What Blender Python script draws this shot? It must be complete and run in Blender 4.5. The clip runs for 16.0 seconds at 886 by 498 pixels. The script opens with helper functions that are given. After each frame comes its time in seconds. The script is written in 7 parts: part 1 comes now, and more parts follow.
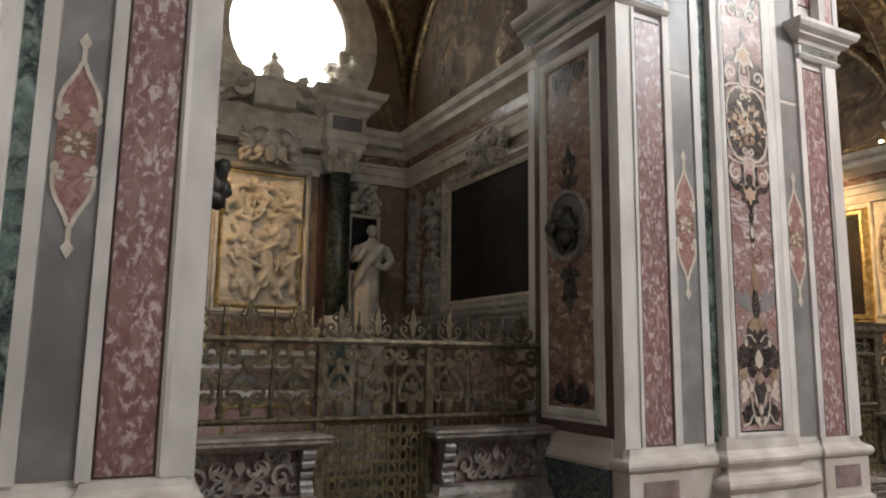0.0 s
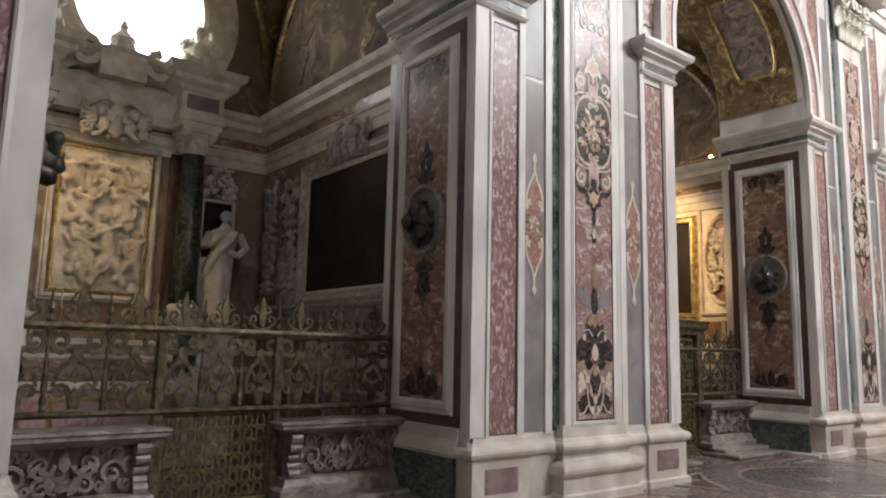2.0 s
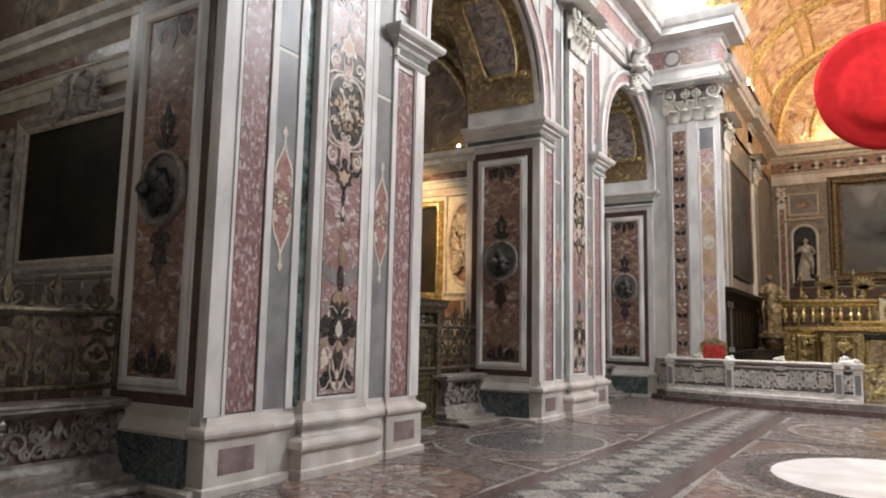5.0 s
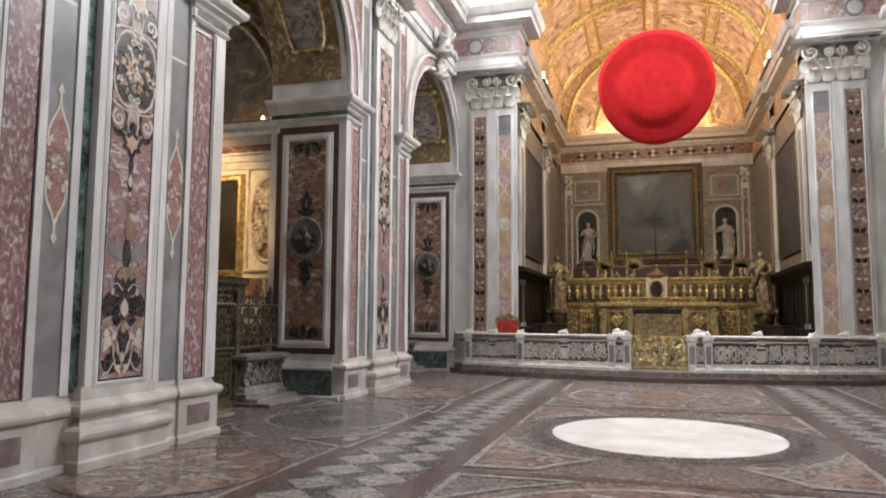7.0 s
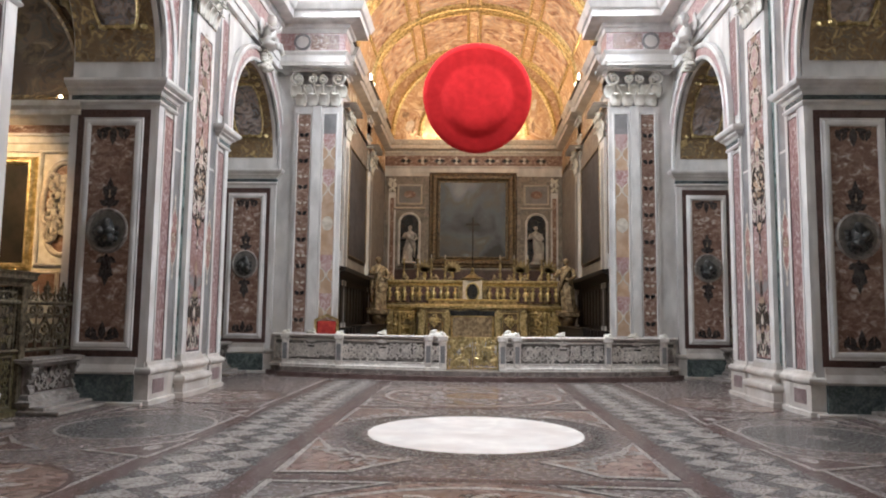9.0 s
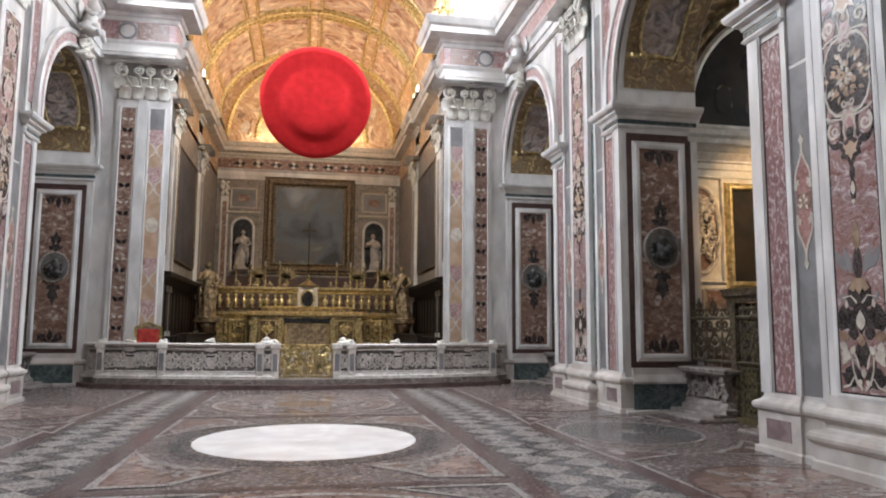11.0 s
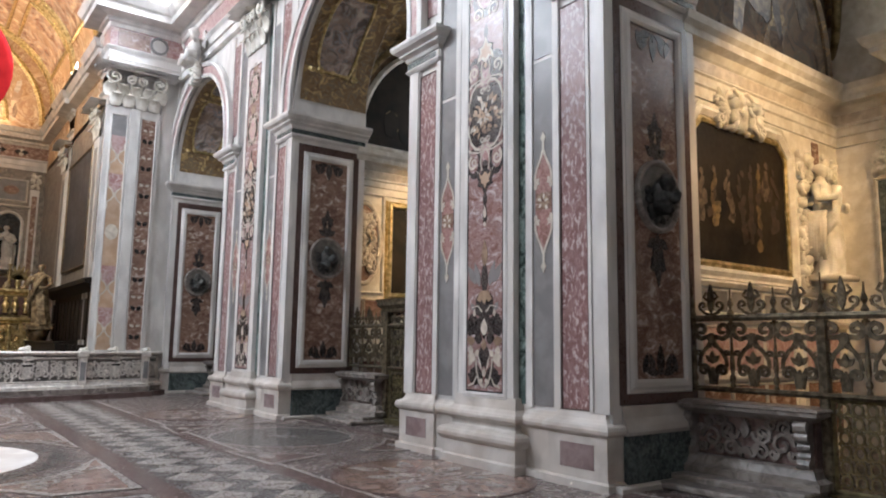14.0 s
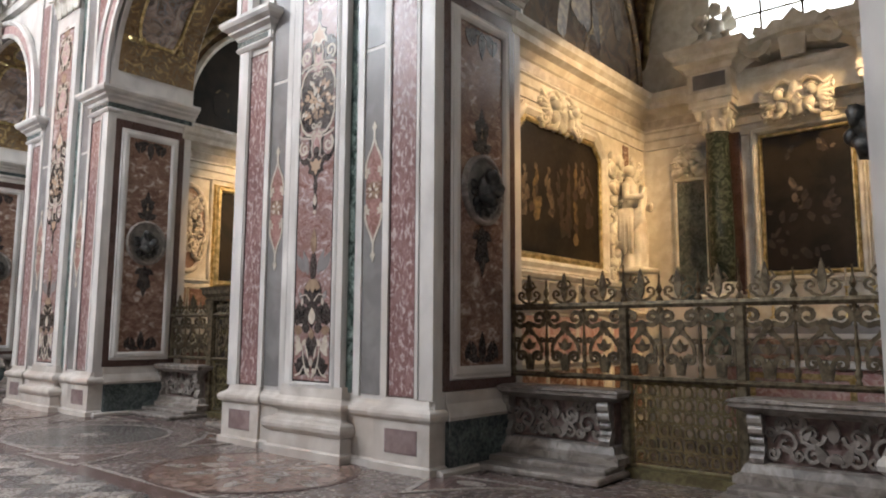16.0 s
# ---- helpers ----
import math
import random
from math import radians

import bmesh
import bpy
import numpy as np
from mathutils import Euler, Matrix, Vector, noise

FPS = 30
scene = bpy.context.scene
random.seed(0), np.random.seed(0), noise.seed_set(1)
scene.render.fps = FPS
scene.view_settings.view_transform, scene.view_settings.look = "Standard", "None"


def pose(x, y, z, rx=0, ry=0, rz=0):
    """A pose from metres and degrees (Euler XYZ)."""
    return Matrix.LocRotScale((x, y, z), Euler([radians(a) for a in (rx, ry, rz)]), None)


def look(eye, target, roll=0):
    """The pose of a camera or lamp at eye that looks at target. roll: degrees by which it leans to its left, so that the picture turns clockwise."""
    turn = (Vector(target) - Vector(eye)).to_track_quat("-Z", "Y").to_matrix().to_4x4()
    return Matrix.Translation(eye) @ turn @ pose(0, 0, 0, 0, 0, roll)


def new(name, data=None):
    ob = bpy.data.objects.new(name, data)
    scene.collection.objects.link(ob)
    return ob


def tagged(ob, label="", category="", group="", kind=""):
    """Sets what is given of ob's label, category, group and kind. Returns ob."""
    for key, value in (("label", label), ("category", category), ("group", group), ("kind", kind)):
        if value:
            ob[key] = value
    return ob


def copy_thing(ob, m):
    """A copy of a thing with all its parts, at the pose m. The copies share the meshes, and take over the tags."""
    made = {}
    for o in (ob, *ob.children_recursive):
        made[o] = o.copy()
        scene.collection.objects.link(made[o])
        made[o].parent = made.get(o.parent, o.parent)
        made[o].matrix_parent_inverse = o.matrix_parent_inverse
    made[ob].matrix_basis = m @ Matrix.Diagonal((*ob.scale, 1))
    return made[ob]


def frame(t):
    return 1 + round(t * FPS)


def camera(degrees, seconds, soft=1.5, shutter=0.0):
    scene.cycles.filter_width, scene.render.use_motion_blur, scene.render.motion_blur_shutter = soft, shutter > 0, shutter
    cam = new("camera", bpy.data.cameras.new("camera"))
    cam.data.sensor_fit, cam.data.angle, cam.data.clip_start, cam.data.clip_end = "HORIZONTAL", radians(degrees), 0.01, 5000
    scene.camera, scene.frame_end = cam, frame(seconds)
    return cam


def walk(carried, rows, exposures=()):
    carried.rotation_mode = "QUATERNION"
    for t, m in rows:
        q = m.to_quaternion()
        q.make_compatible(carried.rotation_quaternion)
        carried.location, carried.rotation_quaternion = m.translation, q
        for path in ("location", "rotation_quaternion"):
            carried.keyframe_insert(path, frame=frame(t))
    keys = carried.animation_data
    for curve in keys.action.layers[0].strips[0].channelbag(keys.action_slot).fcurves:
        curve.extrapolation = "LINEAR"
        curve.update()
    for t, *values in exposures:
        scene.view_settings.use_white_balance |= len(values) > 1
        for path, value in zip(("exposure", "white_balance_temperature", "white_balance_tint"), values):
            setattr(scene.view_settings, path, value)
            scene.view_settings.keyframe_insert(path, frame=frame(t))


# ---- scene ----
cam = camera(63.9, 16.0, 2.0)
PATH = [
    (0, (-0.291, -0.073, 1.675), (-2.047, 0.835, 1.977), 0.8),
    (0.5, (-0.198, -0.05, 1.718), (-1.907, 0.947, 2.015), 0.7),
    (1, (-0.225, -0.03, 1.695), (-1.886, 1.043, 1.994), 1.0),
    (1.5, (-0.217, -0.011, 1.674), (-1.832, 1.132, 1.968), 1.2),
    (2, (-0.218, -0.003, 1.662), (-1.769, 1.226, 1.951), 1.3),
    (2.5, (-0.208, 0.02, 1.669), (-1.706, 1.315, 1.946), 1.1),
    (3, (-0.184, 0.037, 1.666), (-1.619, 1.406, 1.926), 1.1),
    (3.5, (-0.189, 0.064, 1.665), (-1.552, 1.506, 1.911), 0.7),
    (4, (-0.159, 0.067, 1.66), (-1.424, 1.596, 1.91), 0.9),
    (6.5, (-0.076, 0.11, 1.626), (-0.779, 1.972, 1.826), 0.6),
    (7, (-0.074, 0.12, 1.618), (-0.643, 2.028, 1.809), 0.3),
    (7.5, (-0.073, 0.131, 1.615), (-0.538, 2.068, 1.799), -0.1),
    (8, (-0.038, 0.132, 1.62), (-0.356, 2.099, 1.791), 0.1),
    (8.5, (-0.056, 0.141, 1.628), (-0.25, 2.123, 1.805), 0.4),
    (9, (-0.058, 0.147, 1.636), (-0.138, 2.136, 1.832), 0.7),
    (11.5, (-0.027, 0.095, 1.528), (0.489, 2.013, 1.765), 0.8),
    (12, (-0.027, 0.062, 1.476), (0.643, 1.93, 1.724), 1.4),
    (12.5, (-0.003, 0.045, 1.48), (0.792, 1.86, 1.748), 1.0),
    (13, (0.034, 0.035, 1.472), (0.965, 1.783, 1.754), 0.8),
    (13.5, (0.056, 0.017, 1.477), (1.111, 1.695, 1.749), 0.7),
    (14, (0.078, 0.009, 1.49), (1.266, 1.596, 1.755), 0.8),
    (14.5, (0.091, -0.004, 1.498), (1.366, 1.515, 1.76), 1.2),
    (15, (0.115, -0.014, 1.501), (1.471, 1.433, 1.754), 0.5),
    (15.5, (0.144, -0.042, 1.504), (1.579, 1.329, 1.753), 0.6),
    (16, (0.171, -0.064, 1.495), (1.689, 1.217, 1.733), 0.3),
]
walk(cam, [(t, look(eye, target, roll)) for t, eye, target, roll in PATH], [(0.0, -0.07, 6850, 10), (4.0, -0.05, 6600, 10), (7.0, -0.21, 6450, 10), (9.0, -0.18, 6250, 10), (12.0, -0.26, 6050, 10), (13.0, -0.27, 6000, 10), (14.5, -0.08, 6150, 10), (16.0, -0.05, 6400, 10)])

# ---- light ----
world = bpy.data.worlds.new("world")
scene.world = world
world.use_nodes = True
wn = world.node_tree
sky = wn.nodes.new("ShaderNodeTexSky")
sky.sky_type, sky.sun_disc = "NISHITA", False
sky.sun_elevation, sky.sun_rotation = radians(50), radians(200)
wn.links.new(sky.outputs[0], wn.nodes["Background"].inputs[0])
wn.nodes["Background"].inputs[1].default_value = 0.12


def area_lamp(name, eye, target, sx, sy, watts, color):
    d = bpy.data.lights.new(name, "AREA")
    d.shape, d.size, d.size_y, d.energy, d.color = "RECTANGLE", sx, sy, watts, color
    ob = new(name, d)
    ob.matrix_world = look(eye, target)
    return ob


DAY = (0.89, 0.95, 1.03)
WARM = (1.0, 0.63, 0.29)
# clerestory windows of the nave, on both sides of each bay
for yc, watts in ((-5.1, 8), (2.86, 112), (10.945, 1450), (19.04, 1900)):
    for s in (-1, 1):
        area_lamp("clerestory_daylight", (s * 6.15, yc, 14.0), (0, yc, 5.5), 2.2, 3.2, watts, DAY)
# added fill light from behind; the entrance wall has no window
area_lamp("entrance_fill", (0, -9.3, 9.5), (0, 12, 3.0), 4.0, 5.0, 36, DAY)


# ---- materials ----
def mat(name, c1, c2, scale=4.0, rough=0.4, metal=0.0, kind="noise", c3=None, bump=0.15, detail=6.0, lo=0.4, hi=0.62, bscale=None, stretch=(1, 1, 1), spec=0.5, palette=None, swirl=1.6):
    """A procedural surface: two colours mixed by a pattern, a third in veins or stains, and a fine relief."""
    m = bpy.data.materials.new(name)
    m.use_nodes = True
    n, l = m.node_tree.nodes, m.node_tree.links
    b = n["Principled BSDF"]
    b.inputs["Roughness"].default_value, b.inputs["Metallic"].default_value = rough, metal
    b.inputs["Specular IOR Level"].default_value = spec
    tc = n.new("ShaderNodeTexCoord")
    oi = n.new("ShaderNodeObjectInfo")
    off = n.new("ShaderNodeVectorMath"); off.operation = "MULTIPLY_ADD"
    off.inputs[1].default_value = stretch
    rnd = n.new("ShaderNodeVectorMath"); rnd.operation = "SCALE"; rnd.inputs["Scale"].default_value = 37.0
    l.new(oi.outputs["Random"], rnd.inputs[0])
    l.new(tc.outputs["Object"], off.inputs[0]); l.new(rnd.outputs[0], off.inputs[2])
    warp = n.new("ShaderNodeTexNoise"); warp.inputs["Scale"].default_value = scale * 0.6
    l.new(off.outputs[0], warp.inputs["Vector"])
    wv = n.new("ShaderNodeVectorMath"); wv.operation = "MULTIPLY_ADD"; wv.inputs[1].default_value = (1.2 / scale,) * 3
    l.new(warp.outputs["Color"], wv.inputs[0]); l.new(off.outputs[0], wv.inputs[2])
    if kind == "breccia":
        t = n.new("ShaderNodeTexNoise"); t.inputs["Detail"].default_value = 3.0
        t.inputs["Roughness"].default_value = 0.55; t.inputs["Distortion"].default_value = swirl
        fac = t.outputs[0]
    elif kind == "vein":
        t = n.new("ShaderNodeTexNoise"); t.inputs["Detail"].default_value = detail; t.inputs["Distortion"].default_value = 1.2
        s1 = n.new("ShaderNodeMath"); s1.operation = "SUBTRACT"; s1.inputs[1].default_value = 0.5
        s2 = n.new("ShaderNodeMath"); s2.operation = "ABSOLUTE"
        l.new(t.outputs[0], s1.inputs[0]); l.new(s1.outputs[0], s2.inputs[0])
        fac = s2.outputs[0]
    elif kind == "voronoi":
        t = n.new("ShaderNodeTexVoronoi"); t.feature = "SMOOTH_F1"
        fac = t.outputs["Distance"]
    else:
        t = n.new("ShaderNodeTexNoise"); t.inputs["Detail"].default_value = detail
        fac = t.outputs[0]
    t.inputs["Scale"].default_value = scale
    l.new(wv.outputs[0], t.inputs["Vector"])
    r = n.new("ShaderNodeValToRGB")
    r.color_ramp.elements[0].position, r.color_ramp.elements[0].color = lo, (*c1, 1)
    r.color_ramp.elements[1].position, r.color_ramp.elements[1].color = hi, (*c2, 1)
    l.new(fac, r.inputs[0])
    if palette:
        for i, c in enumerate(palette):
            e = r.color_ramp.elements.new(lo + (hi - lo) * (i + 1) / (len(palette) + 1))
            e.color = (*c, 1)
    out = r.outputs[0]
    if c3:
        t3 = n.new("ShaderNodeTexNoise"); t3.inputs["Scale"].default_value = scale * 0.45; t3.inputs["Detail"].default_value = 5
        l.new(off.outputs[0], t3.inputs["Vector"])
        r3 = n.new("ShaderNodeValToRGB")
        r3.color_ramp.elements[0].position, r3.color_ramp.elements[1].position = 0.5, 0.68
        l.new(t3.outputs[0], r3.inputs[0])
        mx = n.new("ShaderNodeMix"); mx.data_type = "RGBA"
        l.new(r3.outputs[0], mx.inputs[0]); l.new(out, mx.inputs[6]); mx.inputs[7].default_value = (*c3, 1)
        out = mx.outputs[2]
    # broad cloudiness and soft wear over the whole surface
    cl = n.new("ShaderNodeTexNoise"); cl.inputs["Scale"].default_value = 1.1; cl.inputs["Detail"].default_value = 7; cl.inputs["Distortion"].default_value = 0.8
    l.new(off.outputs[0], cl.inputs["Vector"])
    cr_ = n.new("ShaderNodeMapRange")
    cr_.inputs[1].default_value, cr_.inputs[2].default_value, cr_.inputs[3].default_value, cr_.inputs[4].default_value = 0.30, 0.70, 0.87, 1.12
    l.new(cl.outputs[0], cr_.inputs[0])
    cm = n.new("ShaderNodeVectorMath"); cm.operation = "SCALE"
    l.new(out, cm.inputs[0]); l.new(cr_.outputs[0], cm.inputs["Scale"])
    l.new(cm.outputs[0], b.inputs["Base Color"])
    fine = n.new("ShaderNodeTexNoise"); fine.inputs["Scale"].default_value = bscale or scale * 6; fine.inputs["Detail"].default_value = 4
    l.new(off.outputs[0], fine.inputs["Vector"])
    rr = n.new("ShaderNodeMapRange"); rr.inputs[3].default_value, rr.inputs[4].default_value = max(0.03, rough - 0.1), min(1, rough + 0.14)
    l.new(fine.outputs[0], rr.inputs[0]); l.new(rr.outputs[0], b.inputs["Roughness"])
    if bump:
        bu = n.new("ShaderNodeBump"); bu.inputs["Strength"].default_value = bump; bu.inputs["Distance"].default_value = 0.01
        l.new(fine.outputs[0], bu.inputs["Height"]); l.new(bu.outputs[0], b.inputs["Normal"])
    return m


WHITE = mat("white_marble", (0.53, 0.505, 0.48), (0.73, 0.70, 0.665), 2.4, 0.36, lo=0.34, hi=0.62, c3=(0.60, 0.56, 0.515), stretch=(1, 1, 0.45), bump=0.06, detail=9.0)
WORN = mat("worn_base_marble", (0.42, 0.375, 0.33), (0.64, 0.595, 0.545), 2.6, 0.4, lo=0.32, hi=0.64, c3=(0.50, 0.44, 0.385), bump=0.12, detail=9.0)
STUCCO = mat("carved_stone", (0.66, 0.62, 0.54), (0.80, 0.77, 0.70), 6, 0.6, bump=0.25, c3=(0.58, 0.53, 0.44))
PINK = mat("pink_breccia", (0.20, 0.10, 0.095), (0.50, 0.415, 0.395), 15, 0.28, kind="breccia", lo=0.44, hi=0.60, c3=(0.27, 0.155, 0.147), bump=0.05, stretch=(1, 1.3, 0.8), swirl=0.5, palette=[(0.23, 0.125, 0.12), (0.27, 0.16, 0.152), (0.36, 0.245, 0.235)])
BANDED = mat("banded_mauve_marble", (0.19, 0.085, 0.07), (0.56, 0.48, 0.46), 4.5, 0.28, kind="breccia", lo=0.37, hi=0.64, c3=(0.25, 0.135, 0.115), bump=0.05, stretch=(1, 1.0, 1.7), palette=[(0.26, 0.135, 0.115), (0.38, 0.275, 0.265), (0.24, 0.125, 0.105), (0.31, 0.205, 0.20), (0.44, 0.35, 0.345)])
RAILSTONE = mat("pale_rail_marble", (0.54, 0.49, 0.44), (0.80, 0.74, 0.67), 5, 0.42, kind="breccia", c3=(0.52, 0.46, 0.41), bump=0.2)
INK = mat("dark_inlay_marble", (0.022, 0.017, 0.016), (0.07, 0.055, 0.05), 7, 0.25, bump=0.03)
ROSE = mat("dull_red_marble", (0.24, 0.115, 0.095), (0.38, 0.22, 0.195), 9, 0.28, kind="breccia", bump=0.04)
OLDGILT = mat("gilded_stone", (0.14, 0.10, 0.06), (0.38, 0.30, 0.19), 7, 0.45, 0.25, bump=0.5)
PALEPINK = mat("pale_pink_breccia", (0.36, 0.19, 0.18), (0.56, 0.44, 0.41), 8, 0.3, kind="breccia", lo=0.42, hi=0.62, c3=(0.47, 0.33, 0.31), bump=0.05)
GREY = mat("grey_marble", (0.19, 0.18, 0.177), (0.255, 0.243, 0.238), 3, 0.32, c3=(0.165, 0.155, 0.152), bump=0.05)
GREEN = mat("green_marble", (0.025, 0.042, 0.036), (0.24, 0.31, 0.28), 7, 0.25, kind="breccia", lo=0.42, hi=0.68, c3=(0.10, 0.145, 0.127), bump=0.05, swirl=0.6)
DKGREEN = mat("dark_green_marble", (0.05, 0.066, 0.065), (0.165, 0.20, 0.19), 4, 0.25, kind="breccia", lo=0.40, hi=0.72, c3=(0.07, 0.085, 0.085), bump=0.05)
COLGREEN = mat("column_green_marble", (0.022, 0.03, 0.023), (0.10, 0.12, 0.09), 9, 0.15, kind="breccia", lo=0.42, hi=0.72, bump=0.02)
BROWN = mat("brown_breccia", (0.165, 0.092, 0.068), (0.57, 0.47, 0.41), 6, 0.24, kind="breccia", lo=0.38, hi=0.66, c3=(0.24, 0.145, 0.105), bump=0.04, stretch=(1, 1, 1.5), swirl=0.8, palette=[(0.22, 0.128, 0.092), (0.19, 0.108, 0.08), (0.33, 0.22, 0.172), (0.26, 0.155, 0.112), (0.43, 0.335, 0.285)])
MAUVE = mat("mauve_marble", (0.19, 0.13, 0.128), (0.29, 0.215, 0.205), 5, 0.3, bump=0.05)
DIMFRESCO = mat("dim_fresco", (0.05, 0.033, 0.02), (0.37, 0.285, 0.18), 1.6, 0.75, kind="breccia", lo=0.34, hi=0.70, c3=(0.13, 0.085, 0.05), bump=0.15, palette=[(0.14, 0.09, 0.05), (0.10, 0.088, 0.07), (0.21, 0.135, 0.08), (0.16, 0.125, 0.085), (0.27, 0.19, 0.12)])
PAINT1 = mat("aged_ochre_paint", (0.075, 0.052, 0.024), (0.20, 0.135, 0.058), 9, 0.5, bump=0.1)
PAINT2 = mat("aged_flesh_paint", (0.075, 0.055, 0.038), (0.175, 0.13, 0.09), 9, 0.5, bump=0.1)
PAINT3 = mat("aged_dark_paint", (0.022, 0.015, 0.011), (0.055, 0.034, 0.023), 7, 0.5, bump=0.1)
RAILGROUND = mat("rail_ground", (0.12, 0.108, 0.095), (0.24, 0.215, 0.19), 6, 0.4, bump=0.1)
MAROON = mat("maroon_marble", (0.07, 0.038, 0.032), (0.11, 0.062, 0.052), 5, 0.28, c3=(0.09, 0.052, 0.044), bump=0.04)
VAULTPIC = mat("vault_painting", (0.20, 0.11, 0.07), (0.74, 0.60, 0.43), 1.4, 0.7, kind="breccia", lo=0.36, hi=0.66, c3=(0.44, 0.28, 0.17), bump=0.1, palette=[(0.40, 0.20, 0.12), (0.34, 0.28, 0.24), (0.55, 0.34, 0.21), (0.46, 0.40, 0.34), (0.62, 0.46, 0.30)])
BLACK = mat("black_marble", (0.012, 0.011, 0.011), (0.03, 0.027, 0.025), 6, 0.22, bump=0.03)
CREAM = mat("cream_marble", (0.50, 0.44, 0.36), (0.66, 0.60, 0.51), 9, 0.35, bump=0.05)
OCHRE = mat("ochre_marble", (0.22, 0.14, 0.09), (0.37, 0.265, 0.175), 8, 0.3, bump=0.05)
YELLOW = mat("yellow_marble", (0.44, 0.29, 0.18), (0.52, 0.37, 0.26), 4, 0.3, bump=0.05)
BRONZE = mat("dark_bronze", (0.036, 0.037, 0.035), (0.105, 0.10, 0.093), 12, 0.42, 0.6, bump=0.3)
IRON = mat("gate_bronze", (0.075, 0.058, 0.036), (0.19, 0.155, 0.10), 14, 0.42, 0.7, bump=0.4)
LATTICE = mat("gate_brass", (0.10, 0.08, 0.038), (0.20, 0.165, 0.08), 14, 0.45, 0.6, bump=0.3)
GOLD = mat("gilding", (0.42, 0.32, 0.135), (0.78, 0.64, 0.34), 10, 0.30, 0.85, bump=0.4)
DIMGOLD = mat("old_gilding", (0.15, 0.11, 0.05), (0.38, 0.295, 0.15), 6, 0.38, 0.6, bump=0.6)
WOOD = mat("dark_walnut", (0.010, 0.007, 0.005), (0.026, 0.017, 0.011), 5, 0.55, stretch=(1, 1, 0.2), bump=0.15, spec=0.25)
WOODFRAME = mat("brown_gilt_frame", (0.075, 0.048, 0.026), (0.19, 0.13, 0.065), 8, 0.4, 0.3, bump=0.3)
RED = mat("red_felt", (0.50, 0.018, 0.020), (0.56, 0.023, 0.024), 5, 0.95, bump=0.3, bscale=9, spec=0.1)
REDCLOTH = mat("red_velvet", (0.35, 0.02, 0.015), (0.5, 0.05, 0.03), 9, 0.8, bump=0.3)
DARKPIC = mat("darkened_canvas", (0.007, 0.0055, 0.0045), (0.022, 0.016, 0.011), 2.2, 0.55, c3=(0.030, 0.021, 0.013), bump=0.1, spec=0.3)
ALTARPIC = mat("faded_blue_canvas", (0.035, 0.038, 0.045), (0.29, 0.32, 0.36), 0.5, 0.5, lo=0.36, hi=0.68, c3=(0.085, 0.078, 0.075), bump=0.1, detail=9.0, palette=[(0.075, 0.088, 0.11), (0.11, 0.135, 0.17), (0.125, 0.12, 0.115), (0.19, 0.22, 0.26)])
DIMPIC = mat("dim_canvas", (0.035, 0.034, 0.038), (0.075, 0.07, 0.075), 0.8, 0.5, c3=(0.055, 0.046, 0.044), bump=0.1)
FIGURES = mat("fresco_figures", (0.12, 0.10, 0.09), (0.52, 0.47, 0.42), 3.2, 0.75, kind="breccia", lo=0.36, hi=0.66, c3=(0.26, 0.19, 0.14), bump=0.1, palette=[(0.20, 0.14, 0.10), (0.24, 0.26, 0.29), (0.33, 0.22, 0.17), (0.40, 0.36, 0.34), (0.45, 0.33, 0.27)])
GOLDVAULT = mat("gilded_fresco", (0.13, 0.08, 0.035), (0.55, 0.41, 0.19), 4.5, 0.55, 0.15, kind="breccia", lo=0.36, hi=0.66, c3=(0.20, 0.125, 0.06), bump=0.6, palette=[(0.25, 0.15, 0.06), (0.17, 0.14, 0.10), (0.38, 0.25, 0.10)])
GOLDFRESCO = mat("golden_fresco", (0.30, 0.165, 0.085), (0.78, 0.64, 0.44), 1.5, 0.7, kind="breccia", lo=0.34, hi=0.64, c3=(0.50, 0.33, 0.19), bump=0.2, palette=[(0.46, 0.28, 0.15), (0.62, 0.48, 0.31), (0.40, 0.22, 0.135), (0.62, 0.50, 0.35)])
PLASTER = mat("vault_plaster", (0.62, 0.60, 0.56), (0.72, 0.70, 0.66), 1.2, 0.8, bump=0.1)
STONEGREY = mat("medallion_stone", (0.13, 0.12, 0.105), (0.22, 0.20, 0.18), 9, 0.45, bump=0.3)
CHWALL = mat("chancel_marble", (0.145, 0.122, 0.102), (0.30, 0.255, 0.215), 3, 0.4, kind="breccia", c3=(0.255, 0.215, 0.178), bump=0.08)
# brown-grey marble, darkened because the balustrades' shade is put into its colour
BALGREY = mat("darkened_marble", (0.15, 0.125, 0.108), (0.34, 0.30, 0.265), 4, 0.36, kind="breccia", c3=(0.22, 0.185, 0.16), bump=0.25)
PINKGROUND = mat("balustrade_ground", (0.13, 0.078, 0.068), (0.25, 0.175, 0.155), 6, 0.4, kind="breccia", bump=0.1)
# brown west chapel walls, with the chapel's dimness put into the colour
DIMWALL = mat("dimmed_chapel_marble", (0.17, 0.125, 0.085), (0.40, 0.325, 0.24), 2.2, 0.5, kind="breccia", lo=0.36, hi=0.66, c3=(0.24, 0.175, 0.115), bump=0.2, palette=[(0.25, 0.18, 0.125), (0.21, 0.145, 0.105), (0.32, 0.255, 0.185)])
# white marble toned down to grey, standing in for shade and dim light
DULLGREY = mat("dimmed_grey_marble", (0.32, 0.295, 0.27), (0.56, 0.525, 0.485), 3, 0.4, kind="breccia", c3=(0.42, 0.385, 0.35), bump=0.15)
